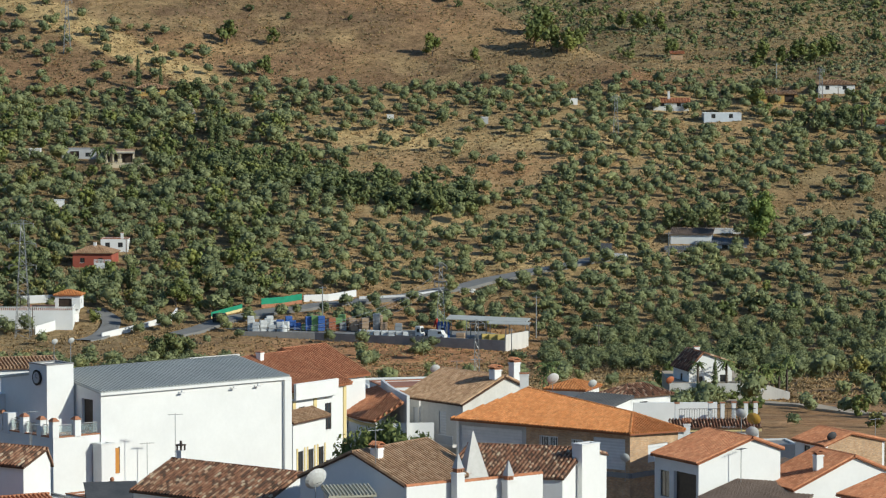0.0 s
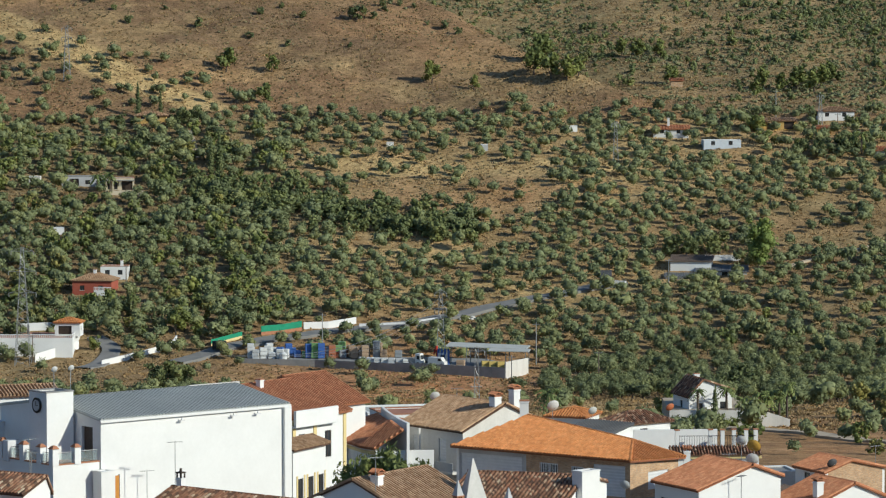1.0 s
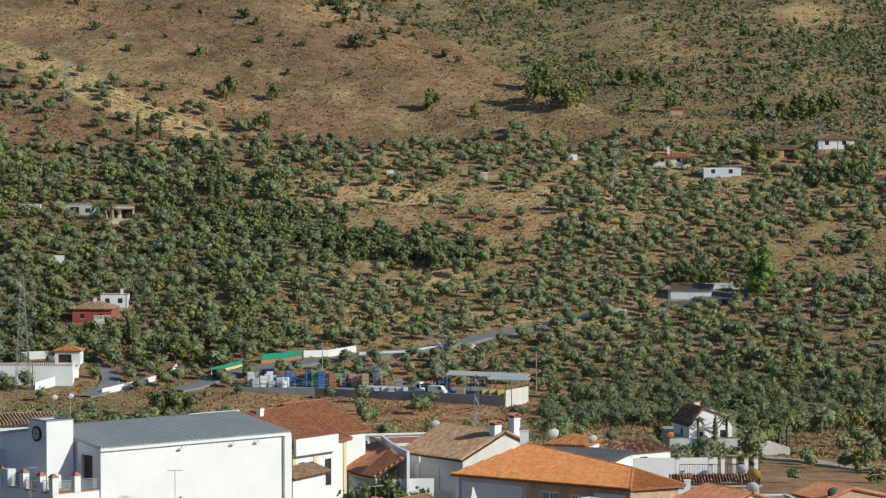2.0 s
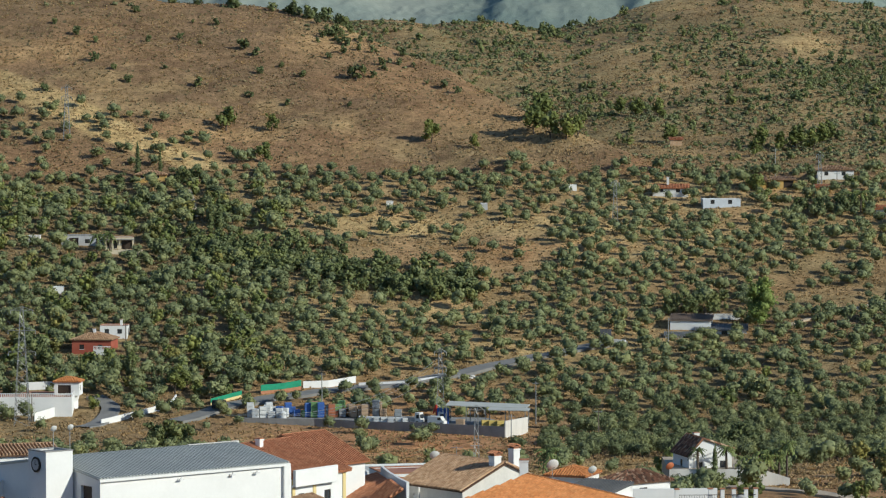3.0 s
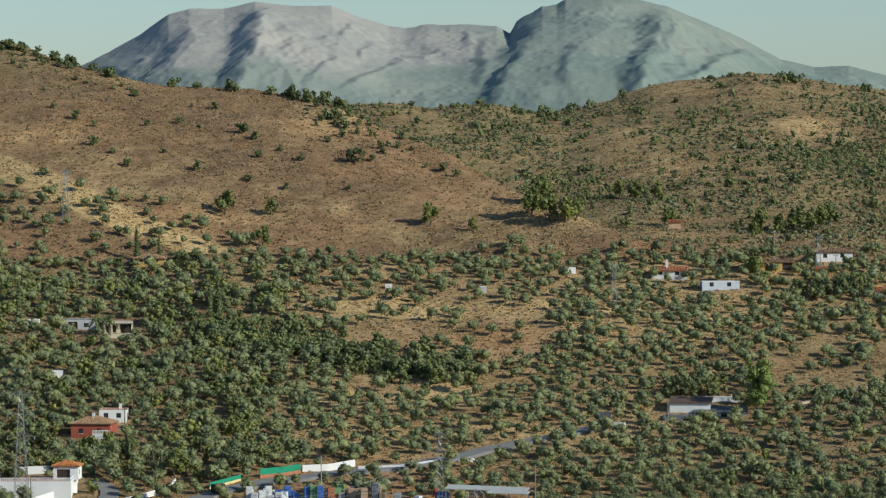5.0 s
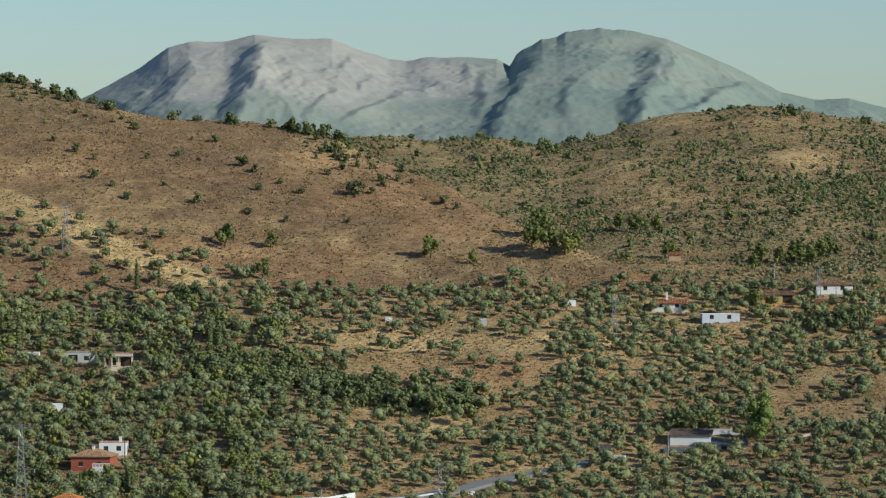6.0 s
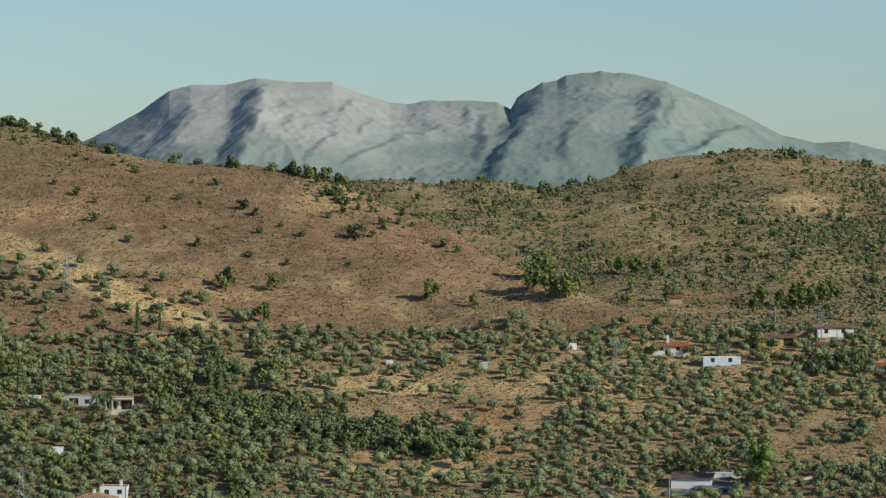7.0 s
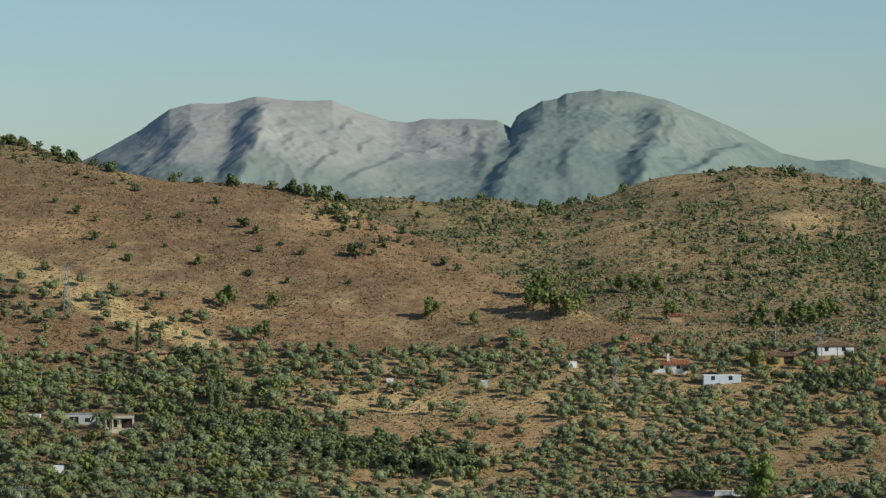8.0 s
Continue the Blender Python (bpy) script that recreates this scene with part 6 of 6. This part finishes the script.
def pole(x, y, h, mat, label):
    e = thing("utility_pole", pose(x, y, ground_at(x, y) - 0.5), label, "pole", "utility poles")
    bm = bmesh.new()
    tube(bm, (0, 0, 0), (0, 0, h), 0.17, 0.1, 7)
    part("shaft", bm, mat, e)
    part("cross_bar", box((-0.9, -0.06, h - 0.5, 0.9, 0.06, h - 0.38)), M_STEEL, e)


for x, y, h in ((35.3, 814.0, 7.5), (21.9, 844.0, 10.5), (57.3, 913.0, 9.0), (-28.8, 859.0, 9.5), (-80.1, 910.0, 7.5), (100.8, 1092.0, 9.0), (15.3, 800.0, 8.5), (-104.5, 838.0, 8.5), (34.0, 1150.0, 9.0), (-96.6, 846.0, 7.0), (118.0, 1078.0, 5.0)):
    pole(x, y, h, M_WOODPOLE if h < 8 else M_STEEL, "grey utility pole with a short cross bar")


def cables(x0, y0, z0, x1, y1, z1, sag):
    pts = [Vector((x0, y0, z0)).lerp(Vector((x1, y1, z1)), i / 12) - Vector((0, 0, sag * 4 * (i / 12) * (1 - i / 12))) for i in range(13)]
    bm = bmesh.new()
    rings = [[bm.verts.new(p + Vector((0.022 * cx, 0, 0.022 * cz))) for cx, cz in ((1, 0), (-0.5, 0.87), (-0.5, -0.87))] for p in pts]
    for r0, r1 in zip(rings, rings[1:]):
        for i in range(3):
            bm.faces.new((r0[i], r0[(i + 1) % 3], r1[(i + 1) % 3], r1[i]))
    tagged(part("power_line", bm, M_STEEL), "thin sagging overhead power line", "power line", "overhead lines")


pz = ground_at(-0.5, 842.0)
for s in (-1.4, -0.5, 0.5, 1.4):
    cables(-0.5 + s, 842.0, pz + 16.5 - abs(s), -26 + 3 * s, 480.0, 54.0, 4.0)
pz = ground_at(-98.4, 842.0)
for s in (-3.2, 3.2):
    for k in (0.62, 0.8, 0.97):
        cables(-98.4 + s, 842.0, pz + 28 * k - 1.2, -150 + s, 980.0, pz + 50 + 28 * k, 5.0)


# ---- trees and scrub ----
def strew(step_m, keep, d0, d1, b0=-134, b1=134, turn=0.3, jitter=0.3):
    """Points of a jittered planting grid where keep(b, d) beats chance."""
    out = []
    c, s = math.cos(turn), math.sin(turn)
    x0, y0 = 0.0, (d0 + d1) / 2
    R = int(max(d1 * 0.15, (d1 - d0)) / step_m) + 4
    for i in range(-R, R + 1):
        for j in range(-R, R + 1):
            a, e = i * step_m + RNG.normal() * jitter * step_m * 0.5, j * step_m + RNG.normal() * jitter * step_m * 0.5
            x, y = x0 + a * c - e * s, y0 + a * s + e * c
            d = math.hypot(x, y)
            b = bearing(x, y)
            if d0 <= d < d1 and b0 < b < b1 and RNG.random() < keep(b, d) and not any((x - p) ** 2 + (y - q) ** 2 < r * r for p, q, r in CLEAR):
                out.append((x, y))
    return out


def g(b, d, b0, d0, rb, rd):
    return math.exp(-((b - b0) / rb) ** 2 - ((d - d0) / rd) ** 2)


def olive_keep(b, d):
    if d < 700:
        return 0.14 if b > 60 else (0.5 if b < -75 else 0.05)
    if d < 850:
        if b > 28:
            return 0.74 if d > 750 else 0.14
        if b < -55:
            return 0.1 if d > 795 else 0.42
        return 0.08
    if d < 985:
        k = 0.9 - 0.85 * g(b, d, -14, 962, 24, 8) - 0.5 * g(b, d, 0, 930, 16, 8)
        if b > 90 and d > 955:
            k = 0.45
        return k - 0.9 * g(b, d, 48, 918, 6, 5) - 0.6 * g(b, d, 106, 914, 6, 4)
    if d < 1048:
        if b > 92 and d < 1004:
            return 0.34
        if b < -28:
            return 0.85
        return 0.2 if b < 30 else 0.84
    if d < 1100:
        return 0.95 if d > 1070 and b < 75 else 0.82
    return 0.32 if b < -52 and d < 1172 - (b + 122) * 0.7 else 0.0


olive_pts = strew(5.0, olive_keep, 560, 1180, jitter=0.42)
olive_pts.sort(key=lambda p: math.hypot(p[0] - 60, p[1] - 800))
OLIVES = tree_models("olive_tree", M_OLIVE, lambda r: olive_lobes(r, 2.1, 0.6), 1050, 0.16, 1.5, 0.2, 6, "grey-green olive tree on the dry slope", "tree", "olive trees of the grove")
for x, y in olive_pts[:295]:
    plant(OLIVES[RNG.integers(6)], x, y, RNG.uniform(0.78, 1.16))
far_models = [leaves(olive_lobes(RNG, 2.1, 0.5), 250, 0.24, RNG, 0.74, 4) for _ in range(10)]
joined("far_olive_trees", [(x, y, RNG.uniform(0.66, 1.08) * (1.25 if RNG.random() < 0.2 else 1.0)) for x, y in olive_pts[295:]], far_models, M_OLIVE, "grey-green olive trees covering the far slope", "trees")


def ravine(b, d):
    c = 1018 - (b + 68) * 0.62
    return 0.9 * math.exp(-((d - c) / 13) ** 2) * (1 if -70 < b < 10 else 0)


dark_models = [leaves(round_lobes(RNG, 2.4, 0.4, 3.6, 6), 240, 0.3, RNG) for _ in range(6)]
joined("ravine_thicket", [(x, y, RNG.uniform(0.7, 1.3)) for x, y in strew(3.4, ravine, 900, 1060)], dark_models, M_THICKET, "dark green thicket along the ravine", "bushes")


def mixed(b, d):
    return (0.46 if b < -45 and 860 < d < 1078 else 0.0) + 0.35 * g(b, d, 75, 962, 14, 10) + (0.05 if b > 60 and 560 < d < 900 else 0) + (0.3 if 82 < b and 1050 < d < 1090 else 0)


tree_pts = strew(5.2, mixed, 560, 1092, turn=0.9, jitter=0.9)
joined("mixed_trees", [(x, y, RNG.uniform(0.6, 1.35)) for x, y in tree_pts[::2]], dark_models, M_GREEN, "mixed green broadleaf trees among the olives", "trees")
joined("yellowing_trees", [(x, y, RNG.uniform(0.6, 1.3)) for x, y in tree_pts[1::6]], dark_models, M_YELLOW, "yellow-green almond and fruit trees among the olives", "trees")
joined("silver_trees", [(x, y, RNG.uniform(0.9, 1.55)) for x, y in tree_pts[3::6] + tree_pts[5::6]], far_models, M_OLIVE, "large silvery olive trees on the green slope", "trees")

bush_models = [leaves(round_lobes(RNG, 2.0, 0.2, 2.2, 3), 90, 0.36, RNG, 0.8, 6) for _ in range(6)]
scrub_models = [leaves([(0, 0, 0.5, 1.0, 0.7), (0.6, 0.3, 0.4, 0.7, 0.5), (-0.5, 0.4, 0.35, 0.6, 0.5)], 22, 0.34, RNG, 0.8, 2, SMALL_BALL) for _ in range(8)]


def far_fall(b, d):
    """Fall below the eye on the scrubby hill."""
    t = min(max((d - 1097) / 503, 0), 1)
    return 30 + (float(np.interp(b, FAR_B, FAR_S)) - 30) * (1 - (1 - t) ** 1.15)


def open_patch(b, d):
    f = far_fall(b, d)
    return g(b, f, 60, 4, 16, 4.5) + g(b, f, 52, -6, 10, 3) + g(b, f, 102, -6.5, 14, 3.5) + 0.7 * g(b, f, 70, -17, 26, 3) + 0.8 * g(b, f, -5, -13, 12, 1.6) + 0.7 * g(b, f, 66, 24, 18, 3)


def scrub_keep(b, d):
    top = float(spur_top(b))
    if d < top + 4:
        return 0.6 * g(b, d, -125, top - 8, 28, 22) + 0.35 * g(b, d, -25, top - 12, 18, 16)
    clump = float(wave(b / 9, d / 30, 41)) + 0.5 * float(wave(b / 3.5, d / 13, 42))
    return min(1.0, max(0.05, 0.5 + 0.65 * clump + 0.25 * max(0, (b - 60) / 60) - 0.5 * open_patch(b, d)))


def big_scrub_keep(b, d):
    if d < float(spur_top(b)) + 5:
        return 0.0
    f = far_fall(b, d)
    clump = float(wave(b / 7, d / 26, 45)) + 0.5 * float(wave(b / 3, d / 12, 46))
    thick = 0.7 * g(b, f, 118, 2, 22, 10) + 0.4 * g(b, f, 72, -9, 10, 3) + 0.35 * g(b, f, 84, 8, 22, 7) + 0.4 * g(b, f, 35, 10, 22, 6) + 0.25 * g(b, f, 20, -8, 25, 6)
    return min(0.95, max(0.02, 0.14 + 0.33 * clump + thick - 0.45 * open_patch(b, d)))


joined("hill_scrub", [(x, y, RNG.uniform(0.4, 1.1)) for x, y in strew(3.3, scrub_keep, 1105, 1612, -134, 134, jitter=1.0)], scrub_models, M_HEATH, "grey-green scrub dotted over the far hill", "scrub")
joined("hill_bushes", [(x, y, RNG.uniform(0.45, 1.0) * (1.35 if RNG.random() < 0.2 else 1.0)) for x, y in strew(5.2, big_scrub_keep, 1105, 1606, -134, 134, turn=0.7, jitter=1.0)], bush_models, M_THICKET, "dark green bushes over the far hill", "bushes")


def tuft_keep(b, d):
    if b < -54 and abs(1000 * (EYE - ground_at(b / 1000 * d, d)) / d - float(np.interp(b, TAN_B, TAN_F))) < 3.6:
        return 0.04
    return 0.34 + 0.4 * float(wave(b / 7, d / 18, 44))


def crest_keep(b, d):
    s_top = float(np.interp(b, NEAR_B, NEAR_S))
    top = 1097 * math.exp((30 - s_top) / 330)
    return 0.75 * g(b, d, -128, top - 6, 34, 20) + 0.8 * g(b, d, -33, top - 10, 9, 12) + 0.3 * g(b, d, -20, top - 25, 14, 18)


joined("ridge_thicket", [(x, y, RNG.uniform(0.35, 0.8)) for x, y in strew(4.2, crest_keep, 1180, 1330, -134, 0, jitter=0.9)], dark_models, M_DARK, "dark bushes along the hill crest", "bushes")
tuft_models = [leaves([(0, 0, 0.12, 0.45, 0.3)], 5, 0.25, RNG, 0.8, 1, SMALL_BALL) for _ in range(6)]
joined("dry_tufts", [(x, y, RNG.uniform(0.5, 1.35)) for x, y in strew(2.0, tuft_keep, 985, 1330, -134, 100, jitter=1.0)], tuft_models, M_SCRUB, "small grey-brown scrub tufts on the dry slope", "scrub")

BUSHES = [(-123.5, 1219.0, 2.2), (-131.7, 1229.0, 1.5), (-116.0, 1211.0, 1.6), (-98.6, 1214.0, 1.6), (-88.5, 1220.0, 1.6), (-114.6, 1192.0, 2.2), (-102.1, 1174.0, 1.8), (-107.7, 1184.0, 1.3), (-79.0, 1173.0, 2.2), (-61.6, 1200.0, 2.0), (-59.9, 1185.0, 1.8), (-62.2, 1165.0, 1.6), (-49.6, 1160.0, 1.5), (-77.4, 1236.0, 1.8), (-66.3, 1206.0, 2.6), (-45.4, 1184.0, 1.7), (-52.8, 1192.0, 1.3), (-27.9, 1184.0, 3.4), (-19.1, 1193.0, 1.4), (-91.1, 1186.0, 1.1), (-81.3, 1213.0, 1.0), (-128.2, 1163.0, 1.8), (0.5, 1178.0, 2.0), (5.1, 1171.0, 1.8), (-29.5, 1157.0, 1.2)]
BUSH = tree_models("round_bush", M_DARK, lambda r: round_lobes(r, 1.0, 0.2, 1.3, 6), 200, 0.17, 0.5, 0.08, 4, "dark green round bush on the brown hillside", "bush", "bushes on the brown hill")
for x, y, r in BUSHES:
    plant(BUSH[RNG.integers(4)], x, y, r)
OAKS = [(-68.2, 1137.0, 3.6), (-53.8, 1138.0, 2.6), (-3.5, 1128.0, 3.4), (9.7, 1122.0, 2.2), (28.8, 1131.0, 4.2), (31.3, 1144.0, 4.6), (33.9, 1125.0, 3.8), (38.6, 1122.0, 3.5), (42.2, 1125.0, 3.0), (-54.7, 1108.0, 3.0), (75.4, 1190.0, 3.0)]
PINES = tree_models("pine_tree", M_PINE, lambda r: round_lobes(r, 1.05, 0.5, 2.1, 8), 420, 0.13, 0.8, 0.07, 4, "bright green pine tree on the brown hillside", "tree", "pines on the brown hill")
for x, y, r in OAKS:
    plant(PINES[RNG.integers(4)], x, y, r)
RIDGE = [(-155.2, 1296.0, 3.0), (-150.1, 1296.0, 2.5), (-138.0, 1288.0, 3.0), (-131.6, 1285.0, 3.0), (-116.2, 1271.0, 2.8), (-93.7, 1267.0, 2.6), (-85.4, 1265.0, 2.0), (-73.6, 1261.0, 3.4), (-51.7, 1257.0, 3.6), (-46.5, 1251.0, 3.8), (-40.6, 1252.0, 3.5), (-35.0, 1246.0, 3.2), (-59.0, 1265.0, 1.8), (-37.1, 1231.0, 3.0), (-33.0, 1222.0, 2.5), (151.4, 1569.0, 4.0), (185.5, 1575.0, 3.0), (57.9, 1598.0, 2.5), (17.1, 1590.0, 2.5), (-13.0, 1595.0, 2.0), (79.5, 1588.0, 2.0), (118.2, 1580.0, 2.0)]
for x, y, r in RIDGE:
    plant(BUSH[RNG.integers(4)], x, y, r * 1.05, 1.1, r * 0.45)


def grass_cover(n):
    """Dry grass and low thistles over the slopes, as upright blades of four to a tuft."""
    b, d = RNG.uniform(-134, 134, n), RNG.uniform(640, 1600, n)
    thick = wave(b / 5, d / 12, 61) + 0.6 * wave(b / 1.7, d / 5, 62)
    ok = RNG.random(n) < 0.55 + 0.5 * thick
    b, d = b[ok], d[ok]
    th = np.arctan(b / 1000)
    x, y = d * np.sin(th), d * np.cos(th)
    z = height(x, y)
    m = len(x)
    V = []
    for k in range(4):
        a = RNG.uniform(0, math.tau, m)
        w, h = RNG.uniform(0.1, 0.26, m), RNG.uniform(0.14, 0.42, m)
        ox, oy = RNG.normal(0, 0.25, m), RNG.normal(0, 0.25, m)
        lx, ly = RNG.normal(0, 0.22, m), RNG.normal(0, 0.22, m)
        cx, cy = np.cos(a) * w, np.sin(a) * w
        V.append(np.stack([np.stack([x + ox - cx, y + oy - cy, z - 0.1], -1), np.stack([x + ox + cx, y + oy + cy, z - 0.1], -1),
                           np.stack([x + ox + lx + cx * 0.7, y + oy + ly + cy * 0.7, z + h], -1), np.stack([x + ox + lx - cx * 0.7, y + oy + ly - cy * 0.7, z + h * 0.85], -1)], 1))
    V = np.concatenate(V).reshape(-1, 3)
    me = quads("dry_grass", V, np.arange(len(V)).reshape(-1, 4), M_GRASS)
    tagged(new("dry_grass", me), "dry straw and brown grass tufts on the slopes", "grass", kind="stuff")


grass_cover(170000)


# ---- single trees ----
CYPRESS = tree_models("cypress", M_DARK, lambda r: [(r.normal() * 0.08, r.normal() * 0.08, 0.8 + 0.95 * i, 0.95 * (1 - (i / 10) ** 2.2) + 0.12, 0.9) for i in range(10)], 560, 0.2, 1.0, 0.15, 2, "tall narrow dark cypress", "tree", "cypresses")
for x, y, s in ((-66.2, 1031.0, 1.1), (-63.8, 1032.0, 1.2), (-120.9, 1031.0, 1.1), (-92.3, 1094.0, 1.05), (-85.5, 1094.0, 0.8), (49.0, 646.8, 0.8), (-80.5, 884.0, 0.55), (-77.5, 886.0, 0.7), (-76.0, 885.0, 0.75), (-88.8, 884.0, 0.6), (-70.5, 878.0, 0.55), (-68.5, 878.0, 0.5)):
    plant(CYPRESS[RNG.integers(2)], x, y, s)


def palm(x, y, h, s=1.0):
    up = 3.0 + ground_at(46, 650) - ground_at(x, y) if 41 < x < 56 and 649 < y < 672 else 0.0
    e = thing("palm_tree", pose(x, y, ground_at(x, y) + up - 0.2, 0, 0, RNG.uniform(0, 360)), "palm tree with arching feathery fronds", "tree", "palm trees")
    bm = bmesh.new()
    tube(bm, (0, 0, 0), (0.1, 0, h), 0.24, 0.2, 7)
    part("trunk", bm, M_BARK, e)
    V, F = [], []
    for k in range(34):
        a, rise = RNG.uniform(0, math.tau), RNG.uniform(-0.5, 1.3)
        L = s * RNG.uniform(1.6, 2.3)
        pts = []
        for i in range(7):
            t = i / 6
            r = L * t * math.cos(rise * (1 - t * 0.5) * 0.8)
            pts.append(Vector((0.1 + r * math.cos(a), r * math.sin(a), h + L * (math.sin(rise) * t - 0.75 * t * t))))
        side = Vector((-math.sin(a), math.cos(a), 0))
        for i in range(6):
            w = 0.22 * s * math.sin(math.pi * (i + 0.7) / 7)
            m = pts[i].lerp(pts[i + 1], 0.62)
            for sg in (-1, 1):
                n = len(V)
                V += [pts[i], m, m + side * sg * w * 1.4 + Vector((0, 0, -0.22 * s)), pts[i] + side * sg * w + Vector((0, 0, -0.12 * s))]
                F.append((n, n + 1, n + 2, n + 3))
    part("fronds", ([tuple(v) for v in V], F), M_PALM, e)


for x, y, h, s in ((20.0, 686.0, 4.6, 1.5), (46.2, 650.2, 3.8, 0.9), (51.4, 650.2, 4.2, 0.95), (58.0, 655.0, 6.0, 1.0), (54.6, 651.0, 2.2, 0.9), (62.8, 655.0, 7.6, 1.05), (60.4, 657.0, 6.2, 1.0), (56.8, 652.0, 5.0, 0.95), (59.2, 653.0, 5.4, 0.95), (61.6, 658.0, 5.6, 1.0), (122.1, 1052.0, 6.0, 1.3), (120.0, 1054.0, 5.0, 1.3), (-50.3, 1018.0, 4.5, 1.5), (-63.2, 1022.0, 2.5, 1.3),
                   (-93.4, 1012.0, 5.6, 1.3), (-97.0, 1012.0, 5.0, 1.3), (-30.2, 993.0, 2.2, 1.6), (20.5, 500.0, 2.0, 1.0), (29.5, 405.0, 2.4, 1.0), (28.0, 424.0, 2.6, 0.9), (18.0, 470.0, 2.0, 1.0)):
    palm(x, y, h, s)

BROAD = tree_models("broadleaf_tree", M_GREEN, lambda r: round_lobes(r, 2.9, 1.6, 7.0, 9), 900, 0.27, 2.2, 0.22, 3, "bushy bright green broadleaf tree", "tree")
M_POPLAR = foliage("poplar_leaves", (0.15, 0.195, 0.05), (0.19, 0.245, 0.065), (0.25, 0.3, 0.09))
POPLAR = tree_models("poplar", M_POPLAR, lambda r: round_lobes(r, 4.6, 3.0, 13.2, 22), 2600, 0.3, 4.0, 0.3, 1, "tall bushy bright green poplar beside the farmhouse", "tree")
plant(POPLAR[0], 81.6, 929.0, 1.05)
for x, y, s in ((-64.7, 871.0, 0.95), (-62.8, 873.0, 0.8), (-46.8, 860.0, 0.5)):
    plant(BROAD[RNG.integers(3)], x, y, s)
SHRUB = tree_models("garden_shrub", M_GREEN, lambda r: round_lobes(r, 1.5, 0.3, 2.6, 6), 500, 0.16, 0.8, 0.1, 3, "dense green shrub below the garden terrace", "shrub", "garden shrubs")
for i in range(9):
    plant(SHRUB[i % 3], 39.5 + 1.9 * i + RNG.uniform(-0.6, 0.6), 646.0 + RNG.uniform(-1.2, 0.8), RNG.uniform(0.9, 1.35), 1.0, 0.5)
STREET = tree_models("street_tree", M_GREEN, lambda r: round_lobes(r, 2.0, 1.6, 4.2, 8), 3000, 0.085, 1.6, 0.14, 2, "dense clipped bright green street tree", "tree")
for x, y, s in ((-6.4, 318.0, 1.9), (-4.4, 317.0, 1.95), (-2.3, 316.0, 1.8)):
    plant(STREET[RNG.integers(2)], x, y, s, 1.4)
HOLM = tree_models("holm_oak", M_DARK, lambda r: round_lobes(r, 3.0, 0.8, 5.2, 9), 800, 0.28, 1.6, 0.25, 3, "dark dense holm oak", "tree", "holm oaks")
for x, y, s in ((60.4, 948.0, 1.0), (64.1, 947.0, 1.1), (69.3, 948.0, 1.0), (73.1, 949.0, 1.1), (65.2, 781.0, 1.3), (61.5, 776.0, 1.0), (-64.6, 800.0, 1.1), (-60.9, 801.0, 1.2), (-57.6, 803.0, 1.0), (-103.3, 860.0, 1.1), (-99.0, 895.0, 1.0), (-102.0, 900.0, 1.2), (-78.0, 1083.0, 1.0), (-74.5, 1086.0, 0.9), (110.0, 1050.0, 1.0), (116.5, 1052.0, 1.1), (105.0, 1052.0, 0.8), (-97.0, 1086.0, 0.8)):
    plant(HOLM[RNG.integers(3)], x, y, s)
for x, y, s in ((119.8, 1166.0, 3.4), (115.0, 1173.0, 3.6), (104.4, 1178.0, 3.2), (128.7, 1198.0, 3.2), (67.8, 1251.0, 3.2), (74.8, 1253.0, 3.4), (62.4, 1260.0, 2.8), (110.0, 1169.0, 3.0), (124.0, 1176.0, 3.2), (100.0, 1150.0, 2.6)):
    plant(PINES[RNG.integers(4)], x, y, s)
